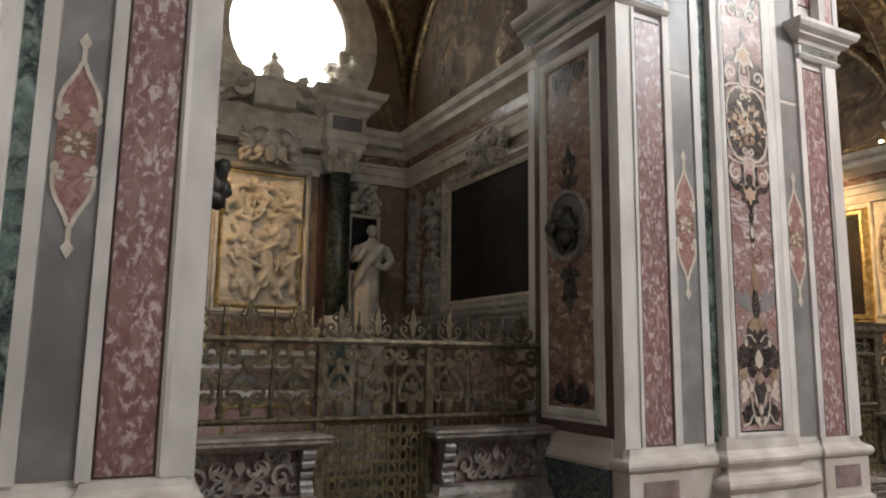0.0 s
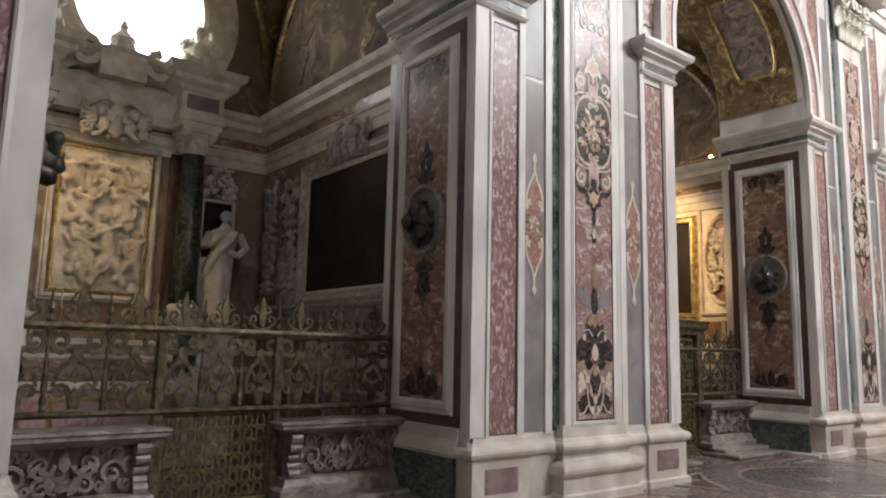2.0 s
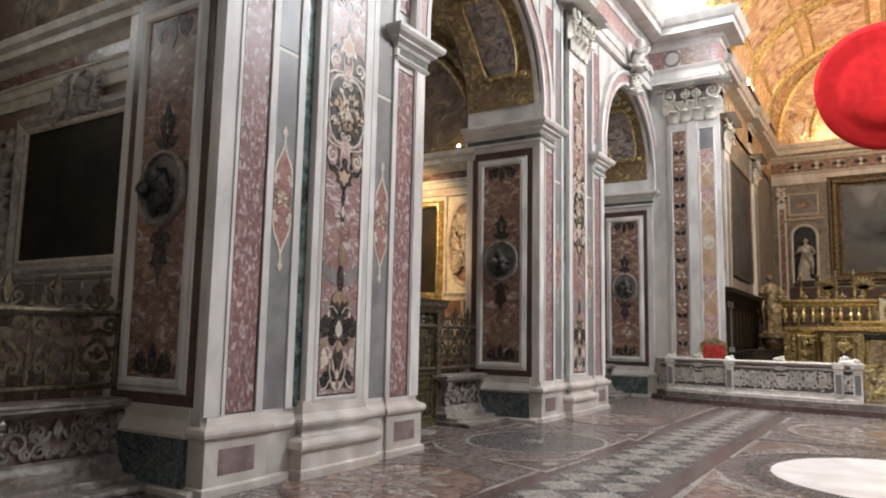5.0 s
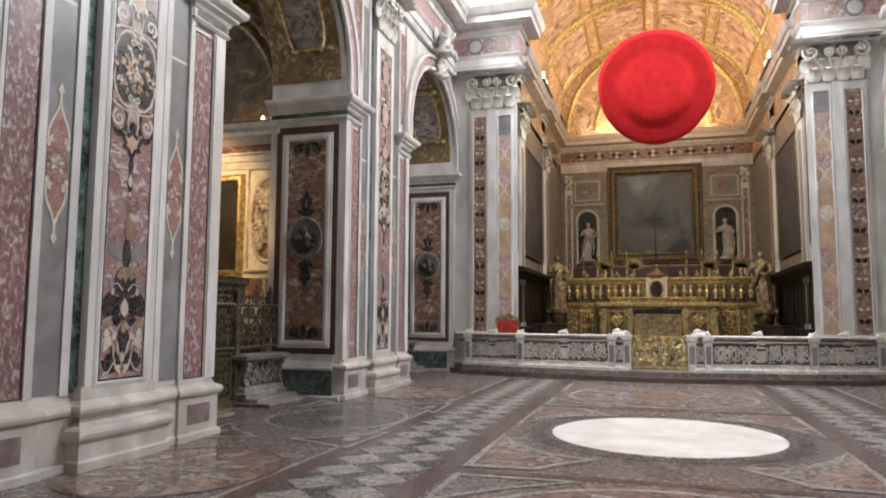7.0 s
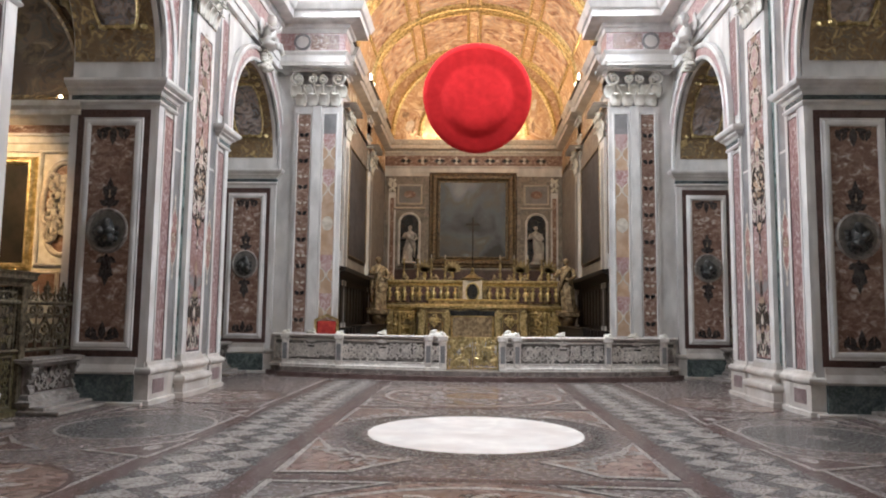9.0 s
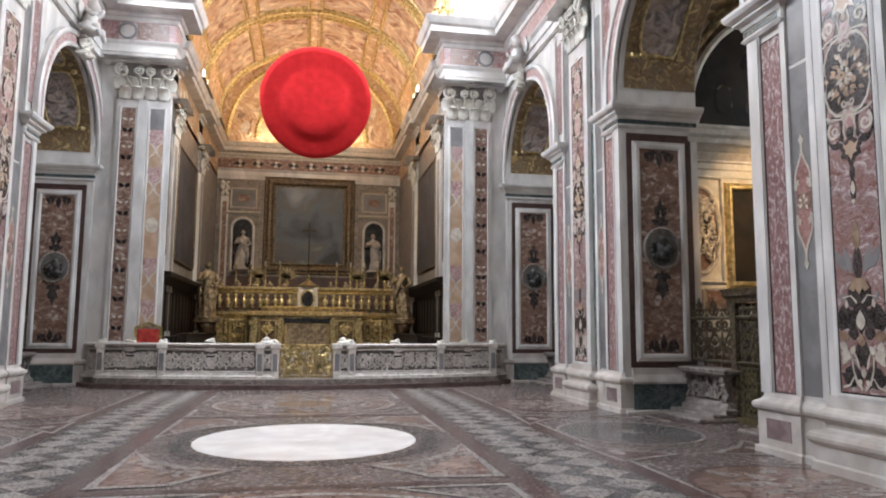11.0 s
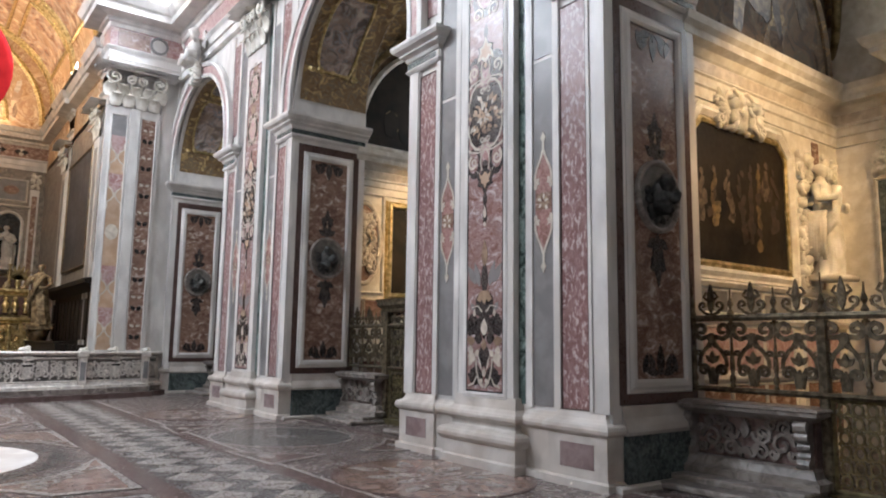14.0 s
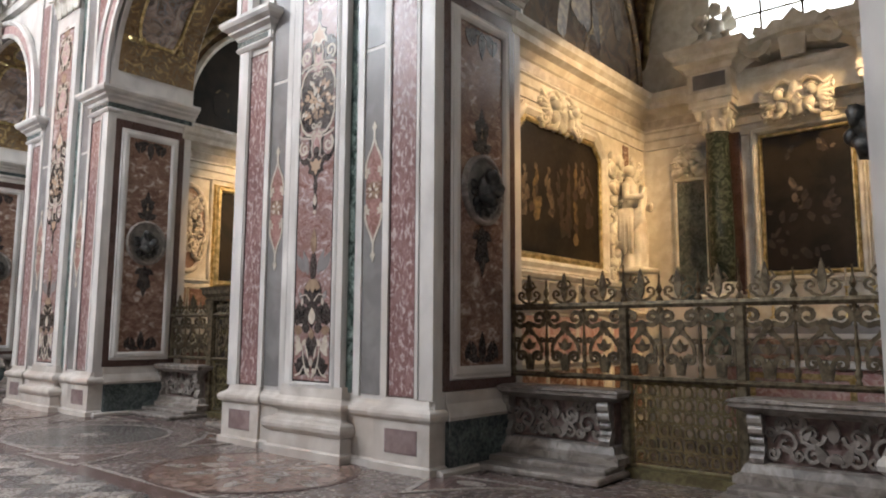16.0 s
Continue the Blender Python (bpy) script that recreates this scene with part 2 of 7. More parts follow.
FLOORM = mat("floor_marble", (0.115, 0.088, 0.078), (0.22, 0.18, 0.165), 2.2, 0.24, kind="breccia", lo=0.36, hi=0.68, c3=(0.155, 0.125, 0.115), bump=0.05)
FBROWN = mat("floor_brown_marble", (0.10, 0.062, 0.055), (0.155, 0.105, 0.095), 4, 0.22, c3=(0.12, 0.085, 0.075), bump=0.04)
FGREY = mat("floor_grey_marble", (0.075, 0.069, 0.065), (0.135, 0.122, 0.115), 4, 0.24, bump=0.04)
FLIGHT = mat("floor_pale_marble", (0.25, 0.22, 0.195), (0.37, 0.33, 0.295), 5, 0.26, c3=(0.25, 0.215, 0.195), bump=0.04)
FWHITE = mat("floor_white_disc", (0.70, 0.65, 0.61), (0.81, 0.77, 0.72), 2.5, 0.38, c3=(0.63, 0.56, 0.51), bump=0.04, detail=9.0)
FRED = mat("floor_red_breccia", (0.16, 0.085, 0.07), (0.33, 0.25, 0.21), 6, 0.16, kind="breccia", c3=(0.20, 0.13, 0.10), bump=0.02)
GLASS = bpy.data.materials.new("window_daylight")
GLASS.use_nodes = True
GLASS.node_tree.nodes["Principled BSDF"].inputs["Emission Color"].default_value = (0.95, 0.98, 1.0, 1)
GLASS.node_tree.nodes["Principled BSDF"].inputs["Emission Strength"].default_value = 6.0
GLASS.node_tree.nodes["Principled BSDF"].inputs["Base Color"].default_value = (0.8, 0.8, 0.8, 1)
BULB = bpy.data.materials.new("lamp_bulb")
BULB.use_nodes = True
BULB.node_tree.nodes["Principled BSDF"].inputs["Emission Color"].default_value = (1.0, 0.8, 0.5, 1)
BULB.node_tree.nodes["Principled BSDF"].inputs["Emission Strength"].default_value = 20.0


# ---- mesh helpers ----
def part(name, bm, material, parent=None, label="", m=None, smooth=False):
    if m is not None:
        bm.transform(m)
    bmesh.ops.recalc_face_normals(bm, faces=bm.faces)
    me = bpy.data.meshes.new(name)
    if smooth:
        for f in bm.faces:
            f.smooth = True
    bm.to_mesh(me)
    bm.free()
    me.materials.append(material)
    ob = new(name, me)
    if parent is not None:
        ob.parent = parent
    if label:
        ob["label"] = label
    return ob


def thing(name, m, label, category, group="", kind=""):
    e = new(name)
    e.matrix_world = m
    e.empty_display_size = 0.1
    return tagged(e, label, category, group, kind)


def box(x0, x1, y0, y1, z0, z1, bm=None):
    bm = bm or bmesh.new()
    v = [bm.verts.new((x, y, z)) for x in (x0, x1) for y in (y0, y1) for z in (z0, z1)]
    for a in ((0, 1, 3, 2), (4, 6, 7, 5), (0, 4, 5, 1), (2, 3, 7, 6), (0, 2, 6, 4), (1, 5, 7, 3)):
        bm.faces.new([v[i] for i in a])
    return bm


def bevel(bm, w, seg=1):
    bmesh.ops.bevel(bm, geom=bm.edges[:], offset=w, segments=seg, affect="EDGES", profile=0.6)
    return bm


def sweep(path, prof, closed=False, bm=None, m=None):
    """A moulding: prof rows (out, up) carried along path (u, v); out lies to the right of the way, up along w."""
    bm = bm or bmesh.new()
    P = [Vector(p) for p in path]
    n = len(P)
    rings = []
    for i, p in enumerate(P):
        a = P[i] - P[i - 1] if (i or closed) else P[1] - P[0]
        b = P[(i + 1) % n] - P[i] if (i < n - 1 or closed) else a
        a, b = a.normalized(), b.normalized()
        na, nb = Vector((a.y, -a.x)), Vector((b.y, -b.x))
        mit = (na + nb)
        mit = mit / max(0.3, 1 + na.dot(nb))
        ring = []
        for o, w in prof:
            q = p + mit * o
            v = Vector((q.x, q.y, w))
            ring.append(bm.verts.new(m @ v if m is not None else v))
        rings.append(ring)
    k = len(prof)
    for i in range(n if closed else n - 1):
        A, B = rings[i], rings[(i + 1) % n]
        for j in range(k - 1):
            bm.faces.new((A[j], A[j + 1], B[j + 1], B[j]))
    if not closed and k > 2:
        bm.faces.new(rings[0])
        bm.faces.new(list(reversed(rings[-1])))
    return bm


def plate(pts, h, m, bm=None):
    """A flat piece: a polygon in u, v raised by h along w, placed by m."""
    bm = bm or bmesh.new()
    lo = [bm.verts.new(m @ Vector((u, v, 0))) for u, v in pts]
    hi = [bm.verts.new(m @ Vector((u, v, h))) for u, v in pts]
    bm.faces.new(hi)
    k = len(pts)
    for i in range(k):
        bm.faces.new((lo[i], lo[(i + 1) % k], hi[(i + 1) % k], hi[i]))
    return bm


def ellipse(cu, cv, ru, rv, k=24, a0=0.0, a1=2 * math.pi):
    full = abs(a1 - a0 - 2 * math.pi) < 1e-6
    return [(cu + ru * math.cos(a0 + (a1 - a0) * i / (k if full else k - 1)), cv + rv * math.sin(a0 + (a1 - a0) * i / (k if full else k - 1))) for i in range(k)]


def tube(pts, rad, bm=None, k=6, m=None):
    """A rod of k sides through 3D points; rad is a number or a function of the share of the way."""
    bm = bm or bmesh.new()
    P = [Vector(p) for p in pts]
    if m is not None:
        P = [m @ p for p in P]
    n, rings, ref = len(P), [], None
    for i, p in enumerate(P):
        d = (P[min(i + 1, n - 1)] - P[max(i - 1, 0)]).normalized()
        if ref is None:
            ref = d.orthogonal().normalized()
        ref = (ref - d * ref.dot(d))
        ref = ref.normalized() if ref.length > 1e-6 else d.orthogonal().normalized()
        s = d.cross(ref)
        r = rad(i / max(1, n - 1)) if callable(rad) else rad
        rings.append([bm.verts.new(p + (ref * math.cos(2 * math.pi * j / k) + s * math.sin(2 * math.pi * j / k)) * r) for j in range(k)])
    for A, B in zip(rings, rings[1:]):
        for j in range(k):
            bm.faces.new((A[j], A[(j + 1) % k], B[(j + 1) % k], B[j]))
    bm.faces.new(rings[0]), bm.faces.new(rings[-1])
    return bm


def lathe(prof, k=16, bm=None, m=None):
    """A turned piece from rows (radius, height)."""
    bm = bm or bmesh.new()
    rings = []
    for r, z in prof:
        ring = []
        for j in range(k):
            v = Vector((r * math.cos(2 * math.pi * j / k), r * math.sin(2 * math.pi * j / k), z))
            ring.append(bm.verts.new(m @ v if m is not None else v))
        rings.append(ring)
    for A, B in zip(rings, rings[1:]):
        for j in range(k):
            bm.faces.new((A[j], A[(j + 1) % k], B[(j + 1) % k], B[j]))
    bm.faces.new(rings[0]), bm.faces.new(rings[-1])
    return bm


def blob(bm, c, r, seg=10, rough=0.0, m=None):
    """A rounded lump, with an uneven surface where rough is given."""
    M = Matrix.Translation(c) @ Matrix.Diagonal((*r, 1))
    if m is not None:
        M = m @ M
    g = bmesh.ops.create_uvsphere(bm, u_segments=seg, v_segments=max(6, seg * 2 // 3), radius=1, matrix=M)
    if rough:
        for v in g["verts"]:
            v.co += (v.co - M.translation) * rough * noise.noise(v.co * 9)
    return bm


def spiral(c, r, turns, a0=0.0, sgn=1, k=14):
    """Points of a scroll in u, v that winds inwards to c."""
    out = []
    for i in range(k + 1):
        t = i / k
        a = a0 + sgn * turns * 2 * math.pi * t
        rr = r * (1 - 0.82 * t)
        out.append((c[0] + rr * math.cos(a), c[1] + rr * math.sin(a)))
    return out


def ribbon(pts, w, h, m, bm=None, taper=0.5):
    """A flat band along points in u, v, of width w and height h."""
    bm = bm or bmesh.new()
    P = [Vector(p) for p in pts]
    n, rings = len(P), []
    for i, p in enumerate(P):
        d = (P[min(i + 1, n - 1)] - P[max(i - 1, 0)])
        d = d.normalized() if d.length else Vector((1, 0))
        s = Vector((-d.y, d.x)) * (w / 2) * (1 - taper * i / (n - 1))
        rings.append([bm.verts.new(m @ Vector((*(p + s), 0))), bm.verts.new(m @ Vector((*(p + s), h))), bm.verts.new(m @ Vector((*(p - s), h))), bm.verts.new(m @ Vector((*(p - s), 0)))])
    for A, B in zip(rings, rings[1:]):
        for j in range(4):
            bm.faces.new((A[j], A[(j + 1) % 4], B[(j + 1) % 4], B[j]))
    bm.faces.new(rings[0]), bm.faces.new(rings[-1])
    return bm


def plane_m(origin, u, v):
    """The pose of a plane with axes u and v (unit vectors); w is their cross product."""
    u, v = Vector(u), Vector(v)
    w = u.cross(v)
    return Matrix(((u.x, v.x, w.x, origin[0]), (u.y, v.y, w.y, origin[1]), (u.z, v.z, w.z, origin[2]), (0, 0, 0, 1)))


def rect(u0, u1, v0, v1):
    return [(u0, v0), (u1, v0), (u1, v1), (u0, v1)]


FRAMEP = [(0, 0), (0, 0.03), (0.03, 0.05), (0.07, 0.05), (0.10, 0.025), (0.12, 0.03), (0.14, 0.0)]


def frame_bm(u0, u1, v0, v1, width, depth, m, bm=None):
    """A rectangular picture frame with a moulded profile, standing outside of the given opening."""
    k = width / 0.14
    return sweep([(u0, v0), (u1, v0), (u1, v1), (u0, v1)], [(o * k, w / 0.05 * depth) for o, w in FRAMEP], True, bm, m)


# ---- the large structure ----
W = 6.0          # half width of the nave between the pier faces
PITCH = 8.09      # from pier to pier
PC = (-9.2, -1.1, 6.90, 14.99)   # centres of the piers
BC = (-5.1, 2.86, 10.945, 19.04)   # centres of the bays
HALF = 1.92      # half length of a pier
GATE_X = 7.48    # plane of the chapel gates
YC = 21.3        # wall of the chancel arch
BACK = 37.4      # end wall of the chancel
CX = 4.7         # half width of the chancel
ZCAP, ZARC, ZFRI, ZCOR, ZTOP = 8.05, 9.2, 9.73, 10.3, 11.05


def struct(name, bm, material, label, category="wall", m=None, smooth=False):
    return tagged(part(name, bm, material, None, label, m, smooth), label, category, kind="structure")


floor = struct("floor", box(-13.2, 13.2, -9.9, 38.2, -0.3, 0.0), FLOORM, "polished brown and grey inlaid marble church floor", "floor")

# side walls of the nave, cut by the round arches of the chapels
AR = 2.13        # radius of the arches
AZ = 6.45        # height of their centres


def arch_wall(name, s, yc, material, label):
    bm = bmesh.new()
    k = 28
    top = 9.0
    pts = [(yc - AR * math.cos(math.pi * i / k), AZ + AR * math.sin(math.pi * i / k)) for i in range(k + 1)]
    lo = [(yc - AR, 6.04)] + pts + [(yc + AR, 6.04)]
    a = [[bm.verts.new((s * x, y, z)) for x in (W + 0.03, W + 1.70)] for y, z in lo]
    b = [[bm.verts.new((s * x, y, top)) for x in (W + 0.03, W + 1.70)] for y, z in lo]
    for i in range(len(lo) - 1):
        for q in ((a[i][0], a[i + 1][0], b[i + 1][0], b[i][0]), (a[i][1], a[i + 1][1], b[i + 1][1], b[i][1]), (a[i][0], a[i][1], a[i + 1][1], a[i + 1][0]), (b[i][0], b[i][1], b[i + 1][1], b[i + 1][0])):
            try:
                bm.faces.new(q)
            except ValueError:
                pass
    bmesh.ops.remove_doubles(bm, verts=bm.verts, dist=1e-4)
    return struct(name, bm, material, label)


ARCHIV = [(0, 0.03), (0, 0.10), (0.05, 0.12), (0.10, 0.10), (0.10, 0.07), (0.30, 0.07), (0.30, 0.12), (0.36, 0.15), (0.42, 0.12), (0.42, 0.0)]


def arch_trim(s, yc):
    """The moulded archivolt, its pink band and the painted soffit of one arch."""
    t = thing("arch_surround", pose(s * W, yc, AZ), "moulded white marble arch surround with a pink breccia band", "arch", "chapel arches", "structure")
    m = plane_m((0, 0, 0), (0, -s, 0), (0, 0, 1))
    arc = [(-AR * math.cos(math.pi * i / 32), AR * math.sin(math.pi * i / 32)) for i in range(33)]
    arc = [(-AR, -0.38)] + arc + [(AR, -0.38)]
    out = [(p[0] * 1.0, p[1]) for p in arc]
    part("moulding", sweep(list(reversed(out)), [(o, w) for o, w in ARCHIV], False, None, m), WHITE, t)
    part("band", sweep(list(reversed(out)), [(0.11, 0.06), (0.11, 0.085), (0.29, 0.085), (0.29, 0.06)], False, None, m), PALEPINK, t, "pink breccia band")
    bm = bmesh.new()
    k = 24
    prev = None
    for i in range(k + 1):
        a = math.pi * i / k
        row = [bm.verts.new((s * x, -(AR - 0.02) * math.cos(a), (AR - 0.02) * math.sin(a))) for x in (0.12, 1.68)]
        if prev:
            bm.faces.new((prev[0], row[0], row[1], prev[1]))
        prev = row
    part("soffit", bm, GOLDVAULT, t, "gilded painted soffit", smooth=True)
    for a0, a1 in ((0.10, 0.36), (0.40, 0.60), (0.64, 0.90)):
        bm, g = bmesh.new(), bmesh.new()
        prev = None
        n = 10
        for i in range(n + 1):
            a = math.pi * (a0 + (a1 - a0) * i / n)
            wdt = 0.40 * (1 - 0.25 * abs(2 * i / n - 1) ** 4)
            row = [bm.verts.new((s * x, -(AR - 0.035) * math.cos(a), (AR - 0.035) * math.sin(a))) for x in (0.81 - wdt, 0.81 + wdt)]
            if prev:
                bm.faces.new((prev[0], row[0], row[1], prev[1]))
            prev = row
        part("soffit_fresco", bm, FIGURES, t, "pale figures in a fresco panel", smooth=True)
        for sg in (-1, 1):
            tube([(s * (0.81 + sg * 0.44 * (1 - 0.25 * abs(2 * i / n - 1) ** 4)), -(AR - 0.05) * math.cos(math.pi * (a0 + (a1 - a0) * i / n)), (AR - 0.05) * math.sin(math.pi * (a0 + (a1 - a0) * i / n))) for i in range(n + 1)], 0.03, g)
        for a in (a0, a1):
            tube([(s * x, -(AR - 0.05) * math.cos(math.pi * a), (AR - 0.05) * math.sin(math.pi * a)) for x in (0.48, 0.81, 1.14)], 0.035, g)
            for x in (0.3, 0.5, 0.81, 1.12, 1.32):
                blob(g, (s * x, -(AR - 0.04) * math.cos(math.pi * a), (AR - 0.04) * math.sin(math.pi * a)), (0.08, 0.06, 0.06), 7, 0.8)
        part("soffit_frame", g, GOLD, t, "carved gilt frame")
    return t


for s, side in ((-1, "west"), (1, "east")):
    for i, yc in enumerate(BC):
        arch_wall("wall_%s_%d" % (side, i + 1), s, yc, WHITE, "white marble nave wall over a chapel arch")
        arch_trim(s, yc)
    # wall above the entablature, with a window over each bay
    ys = [-9.9] + sum([[c - 1.2, c + 1.2] for c in BC], []) + [YC + 0.4]
    bm = bmesh.new()
    for a in range(0, len(ys), 2):
        box(s * (W + 0.1), s * (W + 0.7), ys[a], ys[a + 1], ZTOP - 2.3, 17.5, bm)
    for c in BC:
        box(s * (W + 0.1), s * (W + 0.7), c - 1.2, c + 1.2, ZTOP - 2.3, 12.2, bm)
        box(s * (W + 0.1), s * (W + 0.7), c - 1.2, c + 1.2, 15.8, 17.5, bm)
    struct("wall_%s_clerestory" % side, bm, PLASTER, "pale plaster wall with clerestory windows")
    # walls that close the chapels
    struct("wall_%s_outer" % side, box(s * 13.2, s * 12.9, -9.9, YC + 0.6, 0, 11), PLASTER, "plain outer wall behind the chapels")

# entablature round the nave and the chancel
ENT_ARC = [(-0.3, ZARC), (0.02, ZARC), (0.02, ZARC + 0.2), (0.06, ZARC + 0.2), (0.06, ZARC + 0.42), (0.14, ZARC + 0.5), (0.14, ZFRI), (-0.3, ZFRI)]
ENT_FRI = [(-0.3, ZFRI), (0.05, ZFRI), (0.05, ZCOR), (-0.3, ZCOR)]
ENT_COR = [(-0.3, ZCOR), (0.08, ZCOR), (0.12, ZCOR + 0.1), (0.2, ZCOR + 0.14), (0.2, ZCOR + 0.24), (0.55, ZCOR + 0.30), (0.55, ZCOR + 0.50), (0.62, ZCOR + 0.54), (0.72, ZCOR + 0.74), (0.72, ZTOP), (-0.3, ZTOP)]


def ent_path(s):
    p = [(s * W, -9.9)]
    for c in PC:
        p += [(s * W, c - 0.75), (s * (W - 0.18), c - 0.75), (s * (W - 0.18), c + 0.75), (s * W, c + 0.75)]
    p += [(s * W, YC - 0.25), (s * 5.55, YC - 0.25), (s * 4.0, YC - 0.25), (s * 4.0, YC + 0.5), (s * (CX + 0.2), YC + 0.5)]
    for c in (25.2, 31.3):
        p += [(s * (CX + 0.2), c - 0.5), (s * (CX + 0.05), c - 0.5), (s * (CX + 0.05), c + 0.5), (s * (CX + 0.2), c + 0.5)]
    p += [(s * (CX + 0.2), BACK)]
    return p if s < 0 else list(reversed(p))


for s in (-1, 1):
    t = thing("entablature", pose(0, 0, 0), "white marble entablature with a deep cornice and inlaid frieze", "entablature", "entablatures", "structure")
    part("architrave", sweep(ent_path(s), ENT_ARC), WHITE, t)
    part("frieze", sweep(ent_path(s), ENT_FRI), PALEPINK, t, "pink breccia frieze")
    part("cornice", sweep(ent_path(s), ENT_COR), WHITE, t)
    bm = bmesh.new()
    y = -9.5
    while y < 21.5:
        box(s * (W - 0.09), s * (W - 0.20), y, y + 0.10, ZCOR + 0.14, ZCOR + 0.24, bm)
        y += 0.2
    tagged(part("dentils", bm, WHITE, t), kind="stuff")
    # inlaid panels of the frieze, white blocks with roundels between them
    for c in PC[1:]:
        part("frieze_block", box(s * (W - 0.24), s * (W - 0.262), c - 0.62, c + 0.62, ZFRI + 0.06, ZCOR - 0.06), BROWN, t, "brown breccia panel")
    for x0, x1, mm in ((5.5, 5.05, WHITE), (5.0, 4.15, BROWN)):
        part("frieze_block", box(s * x0, s * x1, YC - 0.315, YC - 0.29, ZFRI + 0.05, ZCOR - 0.05), mm, t)
    bm = sweep(ellipse(0, 0, 0.2, 0.2, 20), [(0, 0), (0, 0.05), (0.06, 0.05), (0.06, 0)], True, None, plane_m((s * 5.27, YC - 0.315, (ZFRI + ZCOR) / 2), (1, 0, 0), (0, 0, 1)))
    part("roundel", bm, GREY, t)

# end wall of the nave with the chancel opening, chancel walls and vaults
for s, side in ((-1, "west"), (1, "east")):
    struct("wall_chancel_arch_%s" % side, box(s * 4.12, s * 6.5, YC, YC + 0.5, 0, 9.3), WHITE, "white marble wall of the chancel arch")
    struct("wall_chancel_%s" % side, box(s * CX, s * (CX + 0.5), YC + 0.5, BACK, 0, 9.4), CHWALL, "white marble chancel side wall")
    bm = bmesh.new()
    for a, b in ((YC + 0.5, 24.5), (26.0, 31.0), (32.6, 33.6), (35.4, BACK)):
        box(s * CX, s * (CX + 0.5), a, b, 9.2, 15.5, bm)
    for a, b in ((24.5, 26.0), (31.0, 32.6), (33.6, 35.4)):
        box(s * CX, s * (CX + 0.5), a, b, 9.2, 12.1, bm)
        box(s * CX, s * (CX + 0.5), a, b, 14.4, 15.5, bm)
    struct("wall_chancel_%s_upper" % side, bm, GOLDFRESCO, "golden painted chancel wall with windows")
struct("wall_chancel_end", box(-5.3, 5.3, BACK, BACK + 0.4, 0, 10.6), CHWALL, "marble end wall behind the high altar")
struct("wall_chancel_lunette", box(-5.3, 5.3, BACK + 0.02, BACK + 0.4, 10.6, 17), GOLDFRESCO, "golden frescoed lunette over the high altar")
struct("wall_entrance", box(-6.8, 6.8, -9.9, -9.5, 0, 17.5), PLASTER, "plain entrance wall of the church")


def barrel(name, x, y0, y1, z, h, material, label, k=32, thick=0.25):
    bm = bmesh.new()
    r = []
    for yy in (y0, y1):
        r.append([[bm.verts.new((-(x + d) * math.cos(math.pi * i / k), yy, z + (h + d) * math.sin(math.pi * i / k))) for i in range(k + 1)] for d in (0, thick)])
    for i in range(k):
        for a, b in (((0, 0), (1, 0)), ((0, 1), (1, 1))):
            bm.faces.new((r[a[0]][a[1]][i], r[a[0]][a[1]][i + 1], r[b[0]][b[1]][i + 1], r[b[0]][b[1]][i]))
        for e in (0, 1):
            bm.faces.new((r[e][0][i], r[e][0][i + 1], r[e][1][i + 1], r[e][1][i]))
    return struct(name, bm, material, label, "ceiling", smooth=False)


barrel("ceiling_nave", W + 0.1, -9.9, YC + 0.2, 16.6, 3.0, PLASTER, "pale barrel vault of the nave")
barrel("ceiling_chancel", CX, YC + 0.3, BACK, 12.4, 3.6, GOLDFRESCO, "golden frescoed barrel vault of the chancel")
bm = bmesh.new()
k = 28
pts = [(-4.05 * math.cos(math.pi * i / k), 12.3 + 3.4 * math.sin(math.pi * i / k)) for i in range(k + 1)]
pts = [(-4.05, 10.9)] + pts + [(4.05, 10.9)]
for (x0, z0), (x1, z1) in zip(pts, pts[1:]):
    for yy, f in ((YC - 0.1, 0), (YC + 0.45, 1)):
        q = [bm.verts.new((x0, yy, z0)), bm.verts.new((x1, yy, z1)), bm.verts.new((x1 * 1.6, yy, max(z1, 10.9) if abs(x1) > 4 else 20)), bm.verts.new((x0 * 1.6, yy, max(z0, 10.9) if abs(x0) > 4 else 20))]
        bm.faces.new(q)
    bm.faces.new([bm.verts.new(v) for v in ((x0, YC - 0.1, z0), (x1, YC - 0.1, z1), (x1, YC + 0.45, z1), (x0, YC + 0.45, z0))])
struct("wall_chancel_arch_top", bm, GOLDFRESCO, "golden painted wall over the chancel arch")

# ribs and stucco bands of the chancel vault
for y in (YC + 0.7, 27.2, 31.8, BACK - 0.5):
    arc = [(-(CX - 0.02) * math.cos(math.pi * i / 28), 12.4 + 3.58 * math.sin(math.pi * i / 28)) for i in range(29)]
    m = plane_m((0, y, 0), (1, 0, 0), (0, 0, 1))
    rb = tagged(thing("vault_rib", pose(0, 0, 0), "gilded stucco rib across the chancel vault", "vault rib", "vault ribs", "structure"))
    part("rib", sweep(arc, [(-0.02, -0.25), (0.10, -0.22), (0.12, -0.08), (0.16, 0), (0.12, 0.08), (0.10, 0.22), (-0.02, 0.25)], False, None, m), GOLD, rb)


# ---- piers ----
def moulded(path, prof, material, parent, name, label=""):
    return part(name, sweep(path, prof), material, parent, label)



